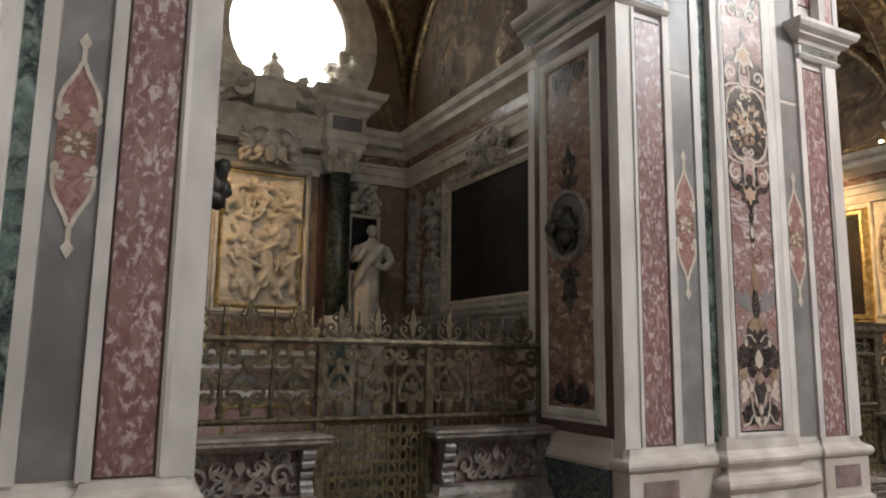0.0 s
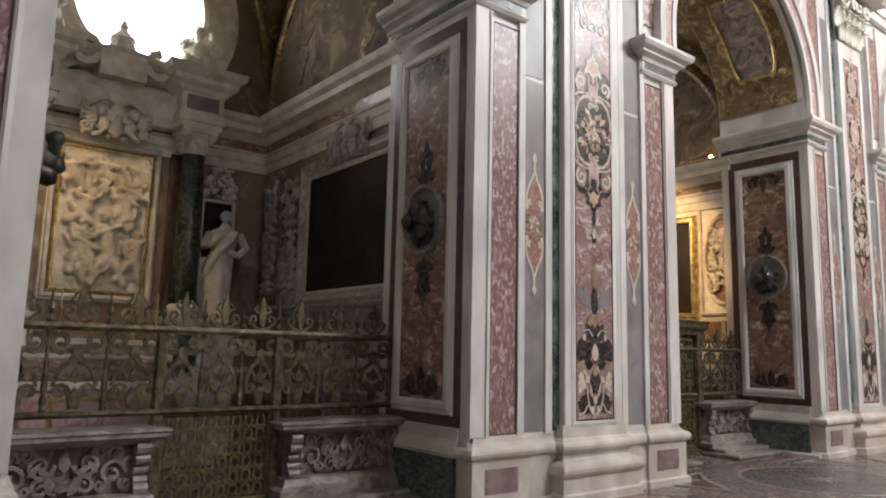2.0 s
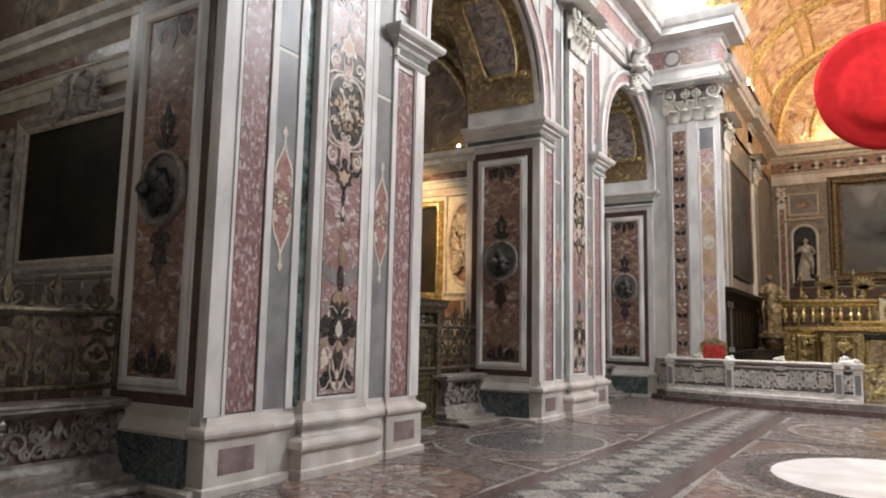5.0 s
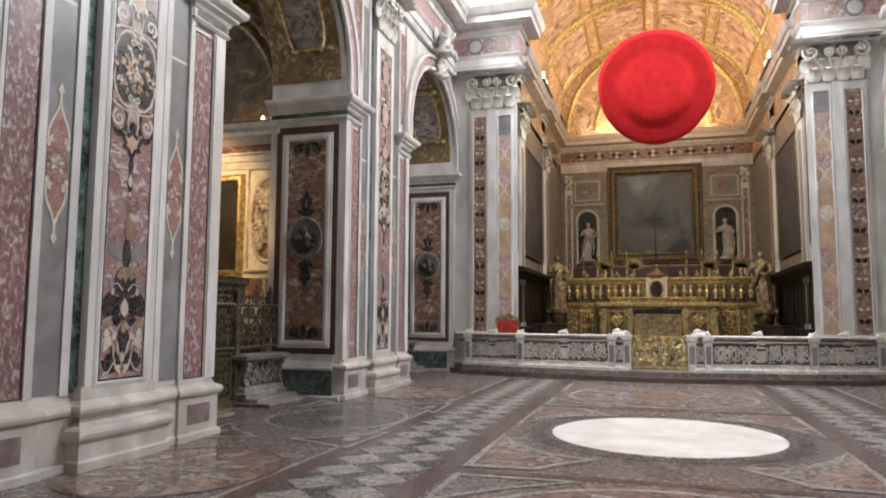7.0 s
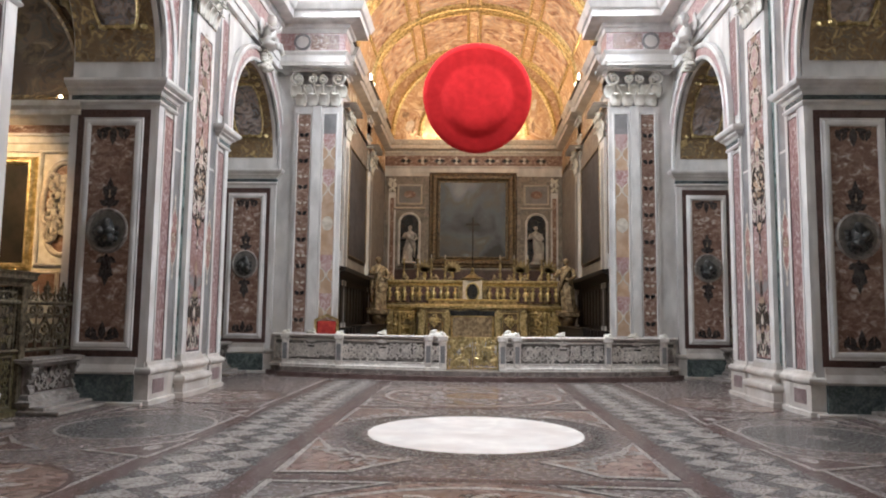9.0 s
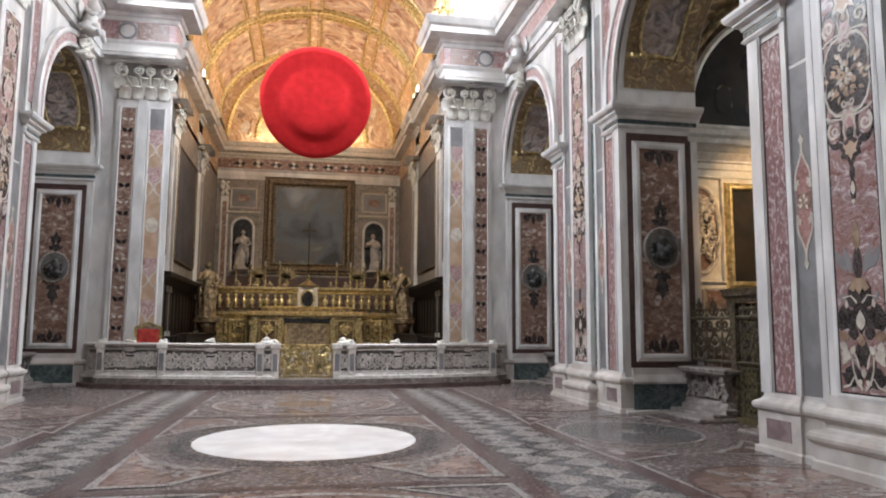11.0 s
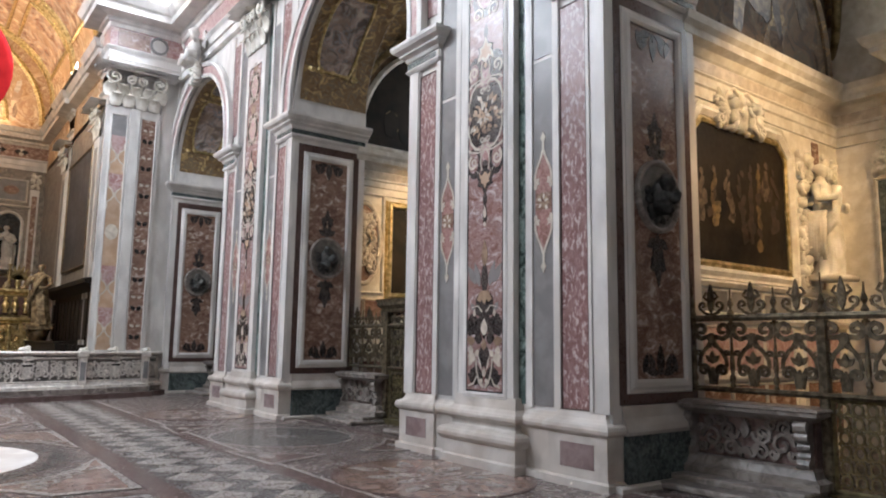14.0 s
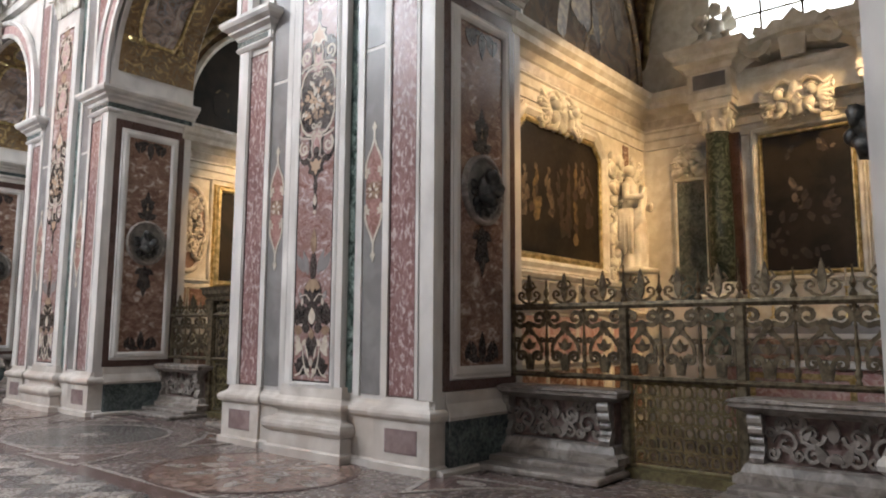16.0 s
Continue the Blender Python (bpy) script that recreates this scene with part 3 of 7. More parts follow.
def leaf(cu, cv, L, wd, ang, k=7):
    """The outline of a pointed leaf from its foot, in u, v."""
    p = []
    for i in range(k + 1):
        t = i / k
        p.append((t * L, wd * math.sin(math.pi * t ** 0.8) * 0.5))
    for i in range(k - 1, 0, -1):
        t = i / k
        p.append((t * L, -wd * math.sin(math.pi * t ** 0.8) * 0.5))
    c, s_ = math.cos(ang), math.sin(ang)
    return [(cu + a * c - b * s_, cv + a * s_ + b * c) for a, b in p]


def inlays(parent, m, name, rows, h=0.004):
    """Flat inlaid pieces on a panel: rows of (material, outline)."""
    for i, (material, pts) in enumerate(rows):
        bm = plate(pts, h + 0.0015 * (i % 3), m)
        part(name, bm, material, parent)


def strokes(parent, m, name, material, rows, h=0.006):
    bm = bmesh.new()
    for pts, w in rows:
        for sg in (1, -1):
            ribbon([(sg * u, v) for u, v in pts], w, h, m, bm)
    part(name, bm, material, parent)


def ornament_panel(p, m):
    """The inlaid ornament of the great pilaster: a cartouche above, a vase of black foliage below."""
    inl = []

    def both(material, *leaves):
        for cu, cv, L, wd, ang in leaves:
            pts = leaf(cu, cv, L, wd * (1.45 if material is INK else 1.0), ang)
            inl.append((material, pts))
            inl.append((material, [(-u, v) for u, v in reversed(pts)]))
    # black stems and foliage at the foot, pale lilies, ochre grounds
    both(OCHRE, (0.18, 1.52, 0.17, 0.12, 0.2))
    both(INK, (0.04, 0.96, 0.34, 0.10, 1.15), (0.10, 1.00, 0.26, 0.10, 0.5), (0.03, 1.20, 0.28, 0.10, 1.5), (0.22, 1.08, 0.14, 0.10, 1.9),
         (0.05, 1.66, 0.26, 0.16, 0.55), (0.12, 1.80, 0.24, 0.15, -0.25), (0.24, 1.74, 0.16, 0.12, -1.2), (0.02, 1.86, 0.24, 0.16, 1.0), (0.04, 1.56, 0.16, 0.10, 0.1))
    both(CREAM, (0.17, 1.30, 0.16, 0.13, 0.35), (0.25, 1.36, 0.12, 0.09, 1.4), (0.17, 1.34, 0.11, 0.07, 2.2), (0.24, 1.30, 0.10, 0.07, -0.9), (0.20, 1.84, 0.10, 0.05, 1.7), (0.02, 0.98, 0.17, 0.035, 0.75), (0.05, 1.18, 0.20, 0.03, 1.25))
    both(GREY, (0.09, 2.22, 0.34, 0.10, 1.25), (0.16, 2.26, 0.30, 0.12, 0.95), (0.20, 1.92, 0.12, 0.07, 1.0))
    inl += [(INK, leaf(0, 1.55, 0.62, 0.20, math.pi / 2)), (INK, ellipse(0, 2.02, 0.17, 0.15, 18)), (OCHRE, [(-0.15, 2.06), (-0.08, 2.02), (-0.05, 2.06), (0, 1.99), (0.05, 2.06), (0.08, 2.02), (0.15, 2.06), (0.08, 2.17), (-0.08, 2.17)]),
            (INK, leaf(0, 2.12, 0.46, 0.13, math.pi / 2)), (OCHRE, leaf(0, 2.48, 0.34, 0.12, math.pi / 2)), (CREAM, leaf(0, 1.60, 0.22, 0.13, math.pi / 2)), (INK, ellipse(0, 1.67, 0.02, 0.03, 8)),
            (OCHRE, leaf(0, 1.42, 0.14, 0.10, math.pi / 2)), (CREAM, ellipse(0, 1.14, 0.035, 0.05, 10)), (CREAM, ellipse(-0.05, 1.04, 0.03, 0.03, 8)), (CREAM, ellipse(0.05, 1.04, 0.03, 0.03, 8)),
            (INK, leaf(0, 3.02, 0.30, 0.09, math.pi / 2)), (CREAM, leaf(0, 3.10, 0.16, 0.07, math.pi / 2)), (CREAM, ellipse(0, 3.02, 0.025, 0.03, 8))]
    for z0, d in ((4.05, -1), (4.92, 1)):
        # shields, leaves and curled ears under and over the cartouche
        inl.append((INK, leaf(0, z0 + d * 0.60, d * 0.22, 0.08, math.pi / 2)))
        sh = [(-0.17, 0.30), (-0.09, 0.35), (0, 0.27), (0.09, 0.35), (0.17, 0.30), (0.15, 0.38), (0.11, 0.44), (0.13, 0.50), (0.05, 0.53), (0, 0.64), (-0.05, 0.53), (-0.13, 0.50), (-0.11, 0.44), (-0.15, 0.38)]
        inl.append((INK, [(u * 1.18, z0 + d * (v * 1.08 - 0.03)) for u, v in sh]))
        inl.append((CREAM, [(u, z0 + d * v) for u, v in sh]))
        inl.append((YELLOW, [(u * 0.68, z0 + d * (0.43 + (v - 0.43) * 0.62)) for u, v in sh]))
        for sg in (-1, 1):
            inl.append((INK, [(sg * u, z0 + d * v) for u, v in ellipse(0.215, 0.19, 0.135, 0.21, 18)]))
            inl.append((BANDED, [(sg * u, z0 + d * v) for u, v in ellipse(0.235, 0.17, 0.10, 0.15, 18)]))
        inl.append((PALEPINK, leaf(0, z0 - d * 0.02, d * 0.24, 0.2, math.pi / 2)))
        inl.append((INK, ellipse(0, z0 + d * 0.245, 0.055, 0.07, 12)))
        inl.append((YELLOW, ellipse(0, z0 + d * 0.245, 0.03, 0.04, 10)))
    cart = [(0.30, 0.0), (0.325, 0.12), (0.32, 0.24), (0.27, 0.34), (0.18, 0.41), (0.09, 0.40), (0.05, 0.33), (0.0, 0.31)]
    cart = cart + [(-u, v) for u, v in reversed(cart[:-1])]
    cart = cart + [(u, -v) for u, v in reversed(cart[1:-1])]
    inl.append((INK, [(u, 4.485 + v) for u, v in cart]))
    for z0 in (6.2, 7.2):
        inl += [(INK, ellipse(0, z0, 0.28, 0.36, 24)), (PALEPINK, ellipse(0, z0, 0.2, 0.24, 20)), (OCHRE, ellipse(0, z0 + 0.48, 0.12, 0.1, 14))]
    for i, (material, pts) in enumerate(inl):
        part("inlay", plate(pts, 0.003 + 0.0003 * (i % 8) + (0.002 if material in (CREAM, OCHRE, YELLOW, BANDED) else 0.0), m), material, p)
    rows = [(spiral((0.235, 3.87), 0.10, 1.3, 1.2, -1), 0.042), (spiral((0.235, 5.10), 0.10, 1.3, -1.2, 1), 0.042),
            ([(0.03, 4.08), (0.09, 4.03), (0.19, 4.05), (0.28, 4.14), (0.335, 4.28), (0.33, 4.40)], 0.042), ([(0.03, 4.89), (0.09, 4.94), (0.19, 4.92), (0.28, 4.83), (0.335, 4.69), (0.33, 4.57)], 0.042),
            (spiral((0.055, 4.16), 0.055, 1.1, 3.1, 1, 8), 0.03), (spiral((0.055, 4.81), 0.055, 1.1, 3.1, -1, 8), 0.03),
            ([(0.02, 4.02), (0.07, 3.95), (0.09, 3.84), (0.06, 3.74)], 0.03), ([(0.02, 4.95), (0.07, 5.02), (0.09, 5.13), (0.06, 5.23)], 0.03),
            ([(0.34, 4.06), (0.28, 4.02), (0.12, 3.99), (0.0, 4.01)], 0.03), ([(0.34, 4.91), (0.28, 4.95), (0.12, 4.98), (0.0, 4.96)], 0.03),
            ([(0.02, 0.96), (0.09, 1.02), (0.14, 1.16), (0.16, 1.32)], 0.03), ([(0.30, 0.97), (0.20, 1.00), (0.14, 1.09)], 0.026), ([(0.04, 1.90), (0.12, 1.98), (0.24, 1.96)], 0.02)]
    for z0 in (6.2, 7.2):
        rows += [(spiral((0.17, z0 + 0.30), 0.11, 1.3, 2.6, 1), 0.036), (spiral((0.17, z0 - 0.30), 0.11, 1.3, -2.6, -1), 0.036), ([(0.02, z0 + 0.27), (0.12, z0 + 0.16), (0.20, z0), (0.12, z0 - 0.16), (0.02, z0 - 0.27)], 0.04), ([(0.30, z0 + 0.10), (0.33, z0), (0.30, z0 - 0.10)], 0.03), (spiral((0.07, z0), 0.07, 1.2, 1.0, 1, 9), 0.026)]
    strokes(p, m, "scrollwork", CREAM, rows, 0.009)
    # the crowded flower of the cartouche
    random.seed(5)
    for name, material, n_, h in (("petal", OCHRE, 40, 0.0072), ("petal", CREAM, 20, 0.0088), ("petal", YELLOW, 26, 0.0080)):
        bm = bmesh.new()
        for i in range(n_):
            a, r = random.uniform(0, 2 * math.pi), random.uniform(0.0, 0.24)
            plate(leaf(1.25 * r * math.cos(a), 4.485 + r * math.sin(a), random.uniform(0.06, 0.11), random.uniform(0.03, 0.055), a + random.uniform(-0.9, 0.9)), h + 0.00004 * i, m, bm)
        part(name, bm, material, p)


def lozenge(p, m, u):
    """The pink ogee lozenge with its white outline and carved-looking flower on a grey panel."""
    zc = 3.195
    half = [(0.012, 0.62), (0.03, 0.56), (0.065, 0.49), (0.105, 0.42), (0.132, 0.34), (0.138, 0.26), (0.118, 0.20), (0.132, 0.14), (0.135, 0.07)]
    pr = [(a, -b) for a, b in half] + [(a, b) for a, b in reversed(half)]
    body = [(u + a, zc + b) for a, b in pr] + [(u - a, zc + b) for a, b in reversed(pr)]
    part("lozenge", plate(body, 0.004, m), ROSE, p, "pink lozenge inlay")
    bm = bmesh.new()
    for d in (1, -1):
        for sg in (1, -1):
            ribbon([(u + sg * a, zc + d * b) for a, b in half[:7]], 0.030, 0.008, m, bm, 0)
            for a, b, L, w_, an in ((0.125, 0.15, 0.10, 0.06, 1.5), (0.06, 0.22, 0.07, 0.045, 0.4), (0.115, 0.24, 0.07, 0.04, 2.3)):
                plate([(u + sg * x, zc + d * y) for x, y in leaf(a, b, L, w_, an)][::sg * d], 0.0088, m, bm)
        ribbon([(u, zc + d * 0.60), (u, zc + d * 0.75)], 0.034, 0.0085, m, bm, 0)
        plate([(u, zc + d * 0.71), (u + 0.045, zc + d * 0.78), (u, zc + d * 0.862), (u - 0.045, zc + d * 0.78)][::d], 0.009, m, bm)
    part("lozenge_outline", bm, CREAM, p)
    part("lozenge_centre", plate(rect(u - 0.13, u + 0.13, zc - 0.10, zc + 0.10), 0.006, m), BROWN, p, "brown centre")
    random.seed(8)
    for material, n_, h in ((OCHRE, 12, 0.0072), (CREAM, 5, 0.0082)):
        bm = bmesh.new()
        for i in range(n_):
            a, r = 2 * math.pi * i / n_ + 0.2, random.uniform(0.01, 0.06)
            plate(leaf(u + 1.3 * r * math.cos(a), zc + r * math.sin(a), random.uniform(0.05, 0.08), 0.035, a), h + 0.00004 * i, m, bm)
        part("lozenge_petals", bm, material, p)


def medallion(p, m, z=3.2):
    """The oval bronze relief on the side of a pier."""
    bm = sweep(ellipse(0, z, 0.335, 0.365, 32), [(0, 0.0), (0, 0.05), (0.03, 0.07), (0.06, 0.05), (0.06, 0)], True, None, m)
    t = part("medallion", bm, BALGREY, p, "grey oval medallion rim", smooth=True)
    part("medallion_ground", plate(ellipse(0, z, 0.34, 0.37, 32), 0.03, m), STONEGREY, p, "grey stone oval ground")
    random.seed(11)
    bm = bmesh.new()
    blob(bm, (0.02, z + 0.02, 0.08), (0.17, 0.20, 0.13), 12, 0.5, m)
    blob(bm, (-0.03, z + 0.12, 0.17), (0.10, 0.10, 0.09), 10, 0.6, m)
    blob(bm, (0.05, z - 0.03, 0.22), (0.08, 0.09, 0.08), 10, 0.6, m)
    blob(bm, (-0.05, z - 0.14, 0.12), (0.13, 0.10, 0.09), 10, 0.7, m)
    for i in range(9):
        a = math.pi + math.pi * (i - 0.5) / 8
        blob(bm, (0.20 * math.cos(a), z + 0.27 * math.sin(a), 0.045), (0.06, 0.06, 0.035), 7, 0.8, m)
    part("medallion_relief", bm, BRONZE, p, "dark carved head", smooth=True)


def jamb(p, sg):
    """The side of a pier under the arch: base, framed brown panel, inlays and medallion."""
    mm = Matrix(((-1, 0, 0, 0), (0, 0, sg, sg * HALF), (0, 1, 0, 0), (0, 0, 0, 1)))
    part("jamb_base", plate(rect(0.20, 1.70, 0.06, 0.56), 0.06, mm), DKGREEN, p, "dark green marble base block")
    part("jamb_field", plate(rect(0.15, 1.55, 0.87, 5.52), 0.008, mm), MAROON, p, "dark maroon marble field")
    part("jamb_panel", plate(rect(0.42, 1.27, 1.14, 5.21), 0.014, mm), BROWN, p, "brown breccia panel")
    part("jamb_frame", frame_bm(0.42, 1.27, 1.14, 5.21, 0.16, 0.05, mm), WHITE, p, "white moulded frame")
    c = mm @ Matrix.Translation((0.845, 0, 0.014))
    medallion(p, c)
    rows = []
    for z0, dr in ((3.60, 1), (2.78, -1)):
        rows.append((INK, [(u, z0 + dr * v) for u, v in leaf(0, 0, 0.62, 0.20, math.pi / 2)]))
        for k_ in (-1, 1):
            for v, L, a in ((0.08, 0.20, 0.5), (0.26, 0.17, 0.9), (0.38, 0.13, 0.2)):
                rows.append((INK, [(k_ * u, z0 + dr * v_) for u, v_ in leaf(0.02, v, L, 0.12, a)]))
        rows.append((OCHRE, [(u, z0 + dr * v) for u, v in leaf(0, 0.22, 0.16, 0.07, math.pi / 2)]))
    for z0, dr in ((5.18, -1), (1.17, 1)):
        for k_ in (-1, 1):
            for u0, v, L, a in ((0.03, 0.02, 0.30, 0.25), (0.30, 0.03, 0.24, 1.9), (0.12, 0.06, 0.20, 1.2)):
                rows.append((INK, [(k_ * u, z0 + dr * v_) for u, v_ in leaf(u0, v, L, 0.10, a)]))
        rows.append((INK, [(u, z0 + dr * v) for u, v in leaf(0, 0, 0.36, 0.14, math.pi / 2)]))
    inlays(p, c, "inlay", rows)


def acanthus(bm, m, u, v0, L, wd, d):
    """One curled leaf of a capital, lobed at its edges, with a rib and a drooping tip."""
    nu, nv = 6, 10
    grid = []
    for j in range(nv + 1):
        t = j / nv
        v = v0 + L * (t if t < 0.82 else 0.82 - (t - 0.82) * 1.0)
        out = d + 0.02 + 0.03 * t + 0.17 * max(0.0, t - 0.45) ** 1.5 / 0.41
        half = 0.5 * wd * (0.62 + 0.38 * math.sin(math.pi * min(1.0, t * 1.1))) * (1 - 0.45 * t ** 5) * (0.86 + 0.16 * abs(math.sin(4.5 * math.pi * t)))
        grid.append([(u + half * (2 * i / nu - 1), v, out + 0.035 * (1 - abs(2 * i / nu - 1)) - 0.012 * (i % 2)) for i in range(nu + 1)])
    F = [[bm.verts.new(m @ Vector(q)) for q in row] for row in grid]
    K = [[bm.verts.new(m @ Vector((q[0], q[1], q[2] - 0.03))) for q in row] for row in grid]
    for j in range(nv):
        for i in range(nu):
            bm.faces.new((F[j][i], F[j][i + 1], F[j + 1][i + 1], F[j + 1][i]))
            bm.faces.new((K[j][i], K[j + 1][i], K[j + 1][i + 1], K[j][i + 1]))
        for i in (0, nu):
            bm.faces.new((F[j][i], F[j + 1][i], K[j + 1][i], K[j][i]))
    for j in (0, nv):
        for i in range(nu):
            bm.faces.new((F[j][i], F[j][i + 1], K[j][i + 1], K[j][i]))


def capital(p, m, w, d, h):
    """A Corinthian capital for a pilaster: bell, two rows of leaves, volutes and abacus; w along u, out along w, up along v."""
    # greyer bell: the shade in the crevices between leaves is in its colour
    part("capital_bell", plate([(-w / 2 + 0.05, 0), (w / 2 - 0.05, 0), (w / 2, h * 0.85), (-w / 2, h * 0.85)], d * 0.6, m), DULLGREY, p)
    bm = bmesh.new()
    for z, us, L, out in ((0.0, (-0.36, -0.12, 0.12, 0.36), 0.40, 0.02), (0.22, (-0.48, -0.24, 0.0, 0.24, 0.48), 0.42, 0.0)):
        for u in us:
            acanthus(bm, m, u * w, z * h, L * h, 0.26 * w, d + out)
    part("capital_leaves", bm, STUCCO, p, smooth=True)
    bm = bmesh.new()
    for u, sg in ((-w * 0.42, 1), (w * 0.42, -1), (-w * 0.12, -1), (w * 0.12, 1)):
        r = 0.16 * w if abs(u) > w * 0.3 else 0.10 * w
        pts = [(a, b, d + 0.14 + 0.10 * (i / 16)) for i, (a, b) in enumerate(spiral((u, h * 0.70), r, 1.6, math.pi / 2, sg, 16))]
        tube(pts, lambda t: 0.045 * (1 - 0.5 * t), bm, 6, m)
        blob(bm, (u, h * 0.70, d + 0.10), (r * 0.30, r * 0.30, 0.12), 8, 0.4, m)
        tube([(u * 0.55, h * 0.30, d + 0.03), (u * 0.8, h * 0.52, d + 0.08), (u, h * 0.70 + r, d + 0.14)], 0.03, bm, 6, m)
    blob(bm, (0, h * 0.92, d + 0.16), (0.13, 0.11, 0.10), 8, 0.8, m)
    part("capital_volutes", bm, STUCCO, p, smooth=True)
    part("abacus", sweep([(-w / 2 - 0.08, 0), (-w / 2 - 0.08, d + 0.12), (w / 2 + 0.08, d + 0.12), (w / 2 + 0.08, 0)], [(-0.3, h * 0.88), (-0.1, h * 0.88), (-0.04, h * 0.92), (0.0, h * 0.93), (0.0, h), (-0.3, h)], False, None, m @ Matrix(((-1, 0, 0, 0), (0, 0, 1, 0), (0, 1, 0, 0), (0, 0, 0, 1)))), WHITE, p)


IMPOST = [(-0.1, 5.62), (0.03, 5.62), (0.06, 5.66), (0.03, 5.70), (0.03, 5.80), (0.05, 5.81), (0.07, 5.86), (0.14, 5.90), (0.14, 5.93), (0.21, 5.97), (0.24, 6.02), (0.24, 6.07), (-0.1, 6.07)]
PLINTH = [(-0.2, 0.0), (0.11, 0.0), (0.11, 0.08), (0.07, 0.10), (0.07, 0.55), (0.09, 0.56), (0.115, 0.585), (0.125, 0.62), (0.115, 0.655), (0.09, 0.675), (0.05, 0.69), (0.02, 0.72), (0.0, 0.78), (0.0, 0.80), (-0.2, 0.80)]
PILBASE = [(-0.3, 0.0), (0.15, 0.0), (0.15, 0.10), (0.12, 0.12), (0.12, 0.29), (0.15, 0.31), (0.175, 0.345), (0.18, 0.385), (0.165, 0.425), (0.13, 0.45), (0.07, 0.46), (0.035, 0.49), (0.03, 0.53), (0.05, 0.56), (0.085, 0.575), (0.11, 0.60), (0.115, 0.635), (0.10, 0.665), (0.07, 0.68), (0.02, 0.72), (0.0, 0.86), (-0.3, 0.86)]


def pier(m, label):
    p = thing("pier", m, label, "pier", "piers of the nave", "structure")
    part("core", box(-1.70, -0.03, -HALF, HALF, 0, 9.0), WHITE, p)
    fm = plane_m((0, 0, 0), (0, 1, 0), (0, 0, 1))   # u along the nave, w towards it
    for sg in (-1, 1):
        def strip(name, a, b, z0, z1, x, material, lab=""):
            part(name, box(-0.06, x, min(sg * a, sg * b), max(sg * a, sg * b), z0, z1), material, p, lab)
        strip("edge_strip", 1.65, 1.92, 0.78, 9.0, 0.012, WHITE)
        part("edge_bead", box(-0.1, 0.03, min(sg * 1.67, sg * 1.71), max(sg * 1.67, sg * 1.71), 0.80, 5.6), WHITE, p)
        strip("pink_panel", 1.24, 1.64, 0.80, 5.50, -0.006, PINK, "pink breccia panel")
        strip("pink_panel", 1.24, 1.64, 6.40, 8.7, -0.006, PINK, "pink breccia panel")
        part("panel_edge", frame_bm(sg * 1.44 - 0.19, sg * 1.44 + 0.19, 0.81, 5.49, 0.02, 0.012, fm @ Matrix.Translation((0, 0, -0.006))), MAROON, p, "dark red border")
        strip("inner_strip", 1.125, 1.225, 0.78, 9.0, 0.012, WHITE)
        strip("grey_panel", 0.775, 1.12, 0.80, 4.95, -0.02, GREY, "grey marble panel")
        strip("grey_panel", 0.775, 1.12, 5.0, 8.4, -0.022, GREY, "grey marble panel")
        strip("thin_strip", 0.655, 0.765, 0.78, 9.0, 0.0, WHITE)
        strip("green_strip", 0.52, 0.655, 0.80, 9.0, -0.004, GREEN, "green marble strip")
        lozenge(p, fm @ Matrix.Translation((0, 0, -0.019)), sg * 0.945)
        # plinth under the side strips
        moulded([(-0.02, sg * 1.16), (0.0, sg * 1.16), (0.0, sg * 1.86), (-0.18, sg * 1.86)][::(1 if sg > 0 else -1)], PLINTH, WORN, p, "plinth")
        part("plinth_inset", box(0.05, 0.076, sg * 1.51 - 0.24, sg * 1.51 + 0.24, 0.2, 0.46), MAUVE, p, "mauve marble inset")
        part("plinth_link", sweep([(-0.04, sg * 0.86 - 0.26), (-0.04, sg * 0.86 + 0.29)], PLINTH), WORN, p)
        # base mouldings of the side, and the impost round the corner
        part("jamb_foot", sweep([(0.0, sg * HALF), (-1.70, sg * HALF)][::(1 if sg > 0 else -1)], [(-0.05, 0.0), (0.14, 0.0), (0.14, 0.05), (0.10, 0.07), (-0.05, 0.07)]), WORN, p)
        part("jamb_moulding", sweep([(-0.18, sg * HALF), (-1.70, sg * HALF)][::(1 if sg > 0 else -1)], [(-0.05, 0.56), (0.07, 0.56), (0.09, 0.60), (0.07, 0.66), (0.03, 0.74), (0.02, 0.86), (-0.05, 0.86)]), WORN, p)
        part("impost", sweep([(-0.05, sg * 1.18), (0.0, sg * 1.18), (0.0, sg * HALF), (-1.74, sg * HALF)][::(1 if sg > 0 else -1)], IMPOST), WHITE, p, "moulded white impost")
        part("impost_band", sweep([(0.0, sg * 1.22), (0.0, sg * HALF), (-1.68, sg * HALF)][::(1 if sg > 0 else -1)], [(0.02, 5.70), (0.036, 5.71), (0.036, 5.79), (0.02, 5.80)]), DKGREEN, p, "dark green marble band")
        jamb(p, sg)
    # the great pilaster
    part("pilaster", box(-0.06, 0.09, -0.53, 0.53, 0.80, ZCAP), WHITE, p)
    part("pilaster_base", sweep([(-0.05, 0.57), (0.09, 0.57), (0.09, -0.57), (-0.05, -0.57)][::-1], PILBASE), WORN, p)
    part("ornament_field", box(0.05, 0.096, -0.355, 0.355, 0.90, 7.7), BANDED, p, "banded mauve marble ground of the inlaid pilaster")
    part("ornament_line", frame_bm(-0.337, 0.337, 0.92, 7.68, 0.02, 0.003, fm @ Matrix.Translation((0, 0, 0.0965))), BLACK, p, "thin dark border")
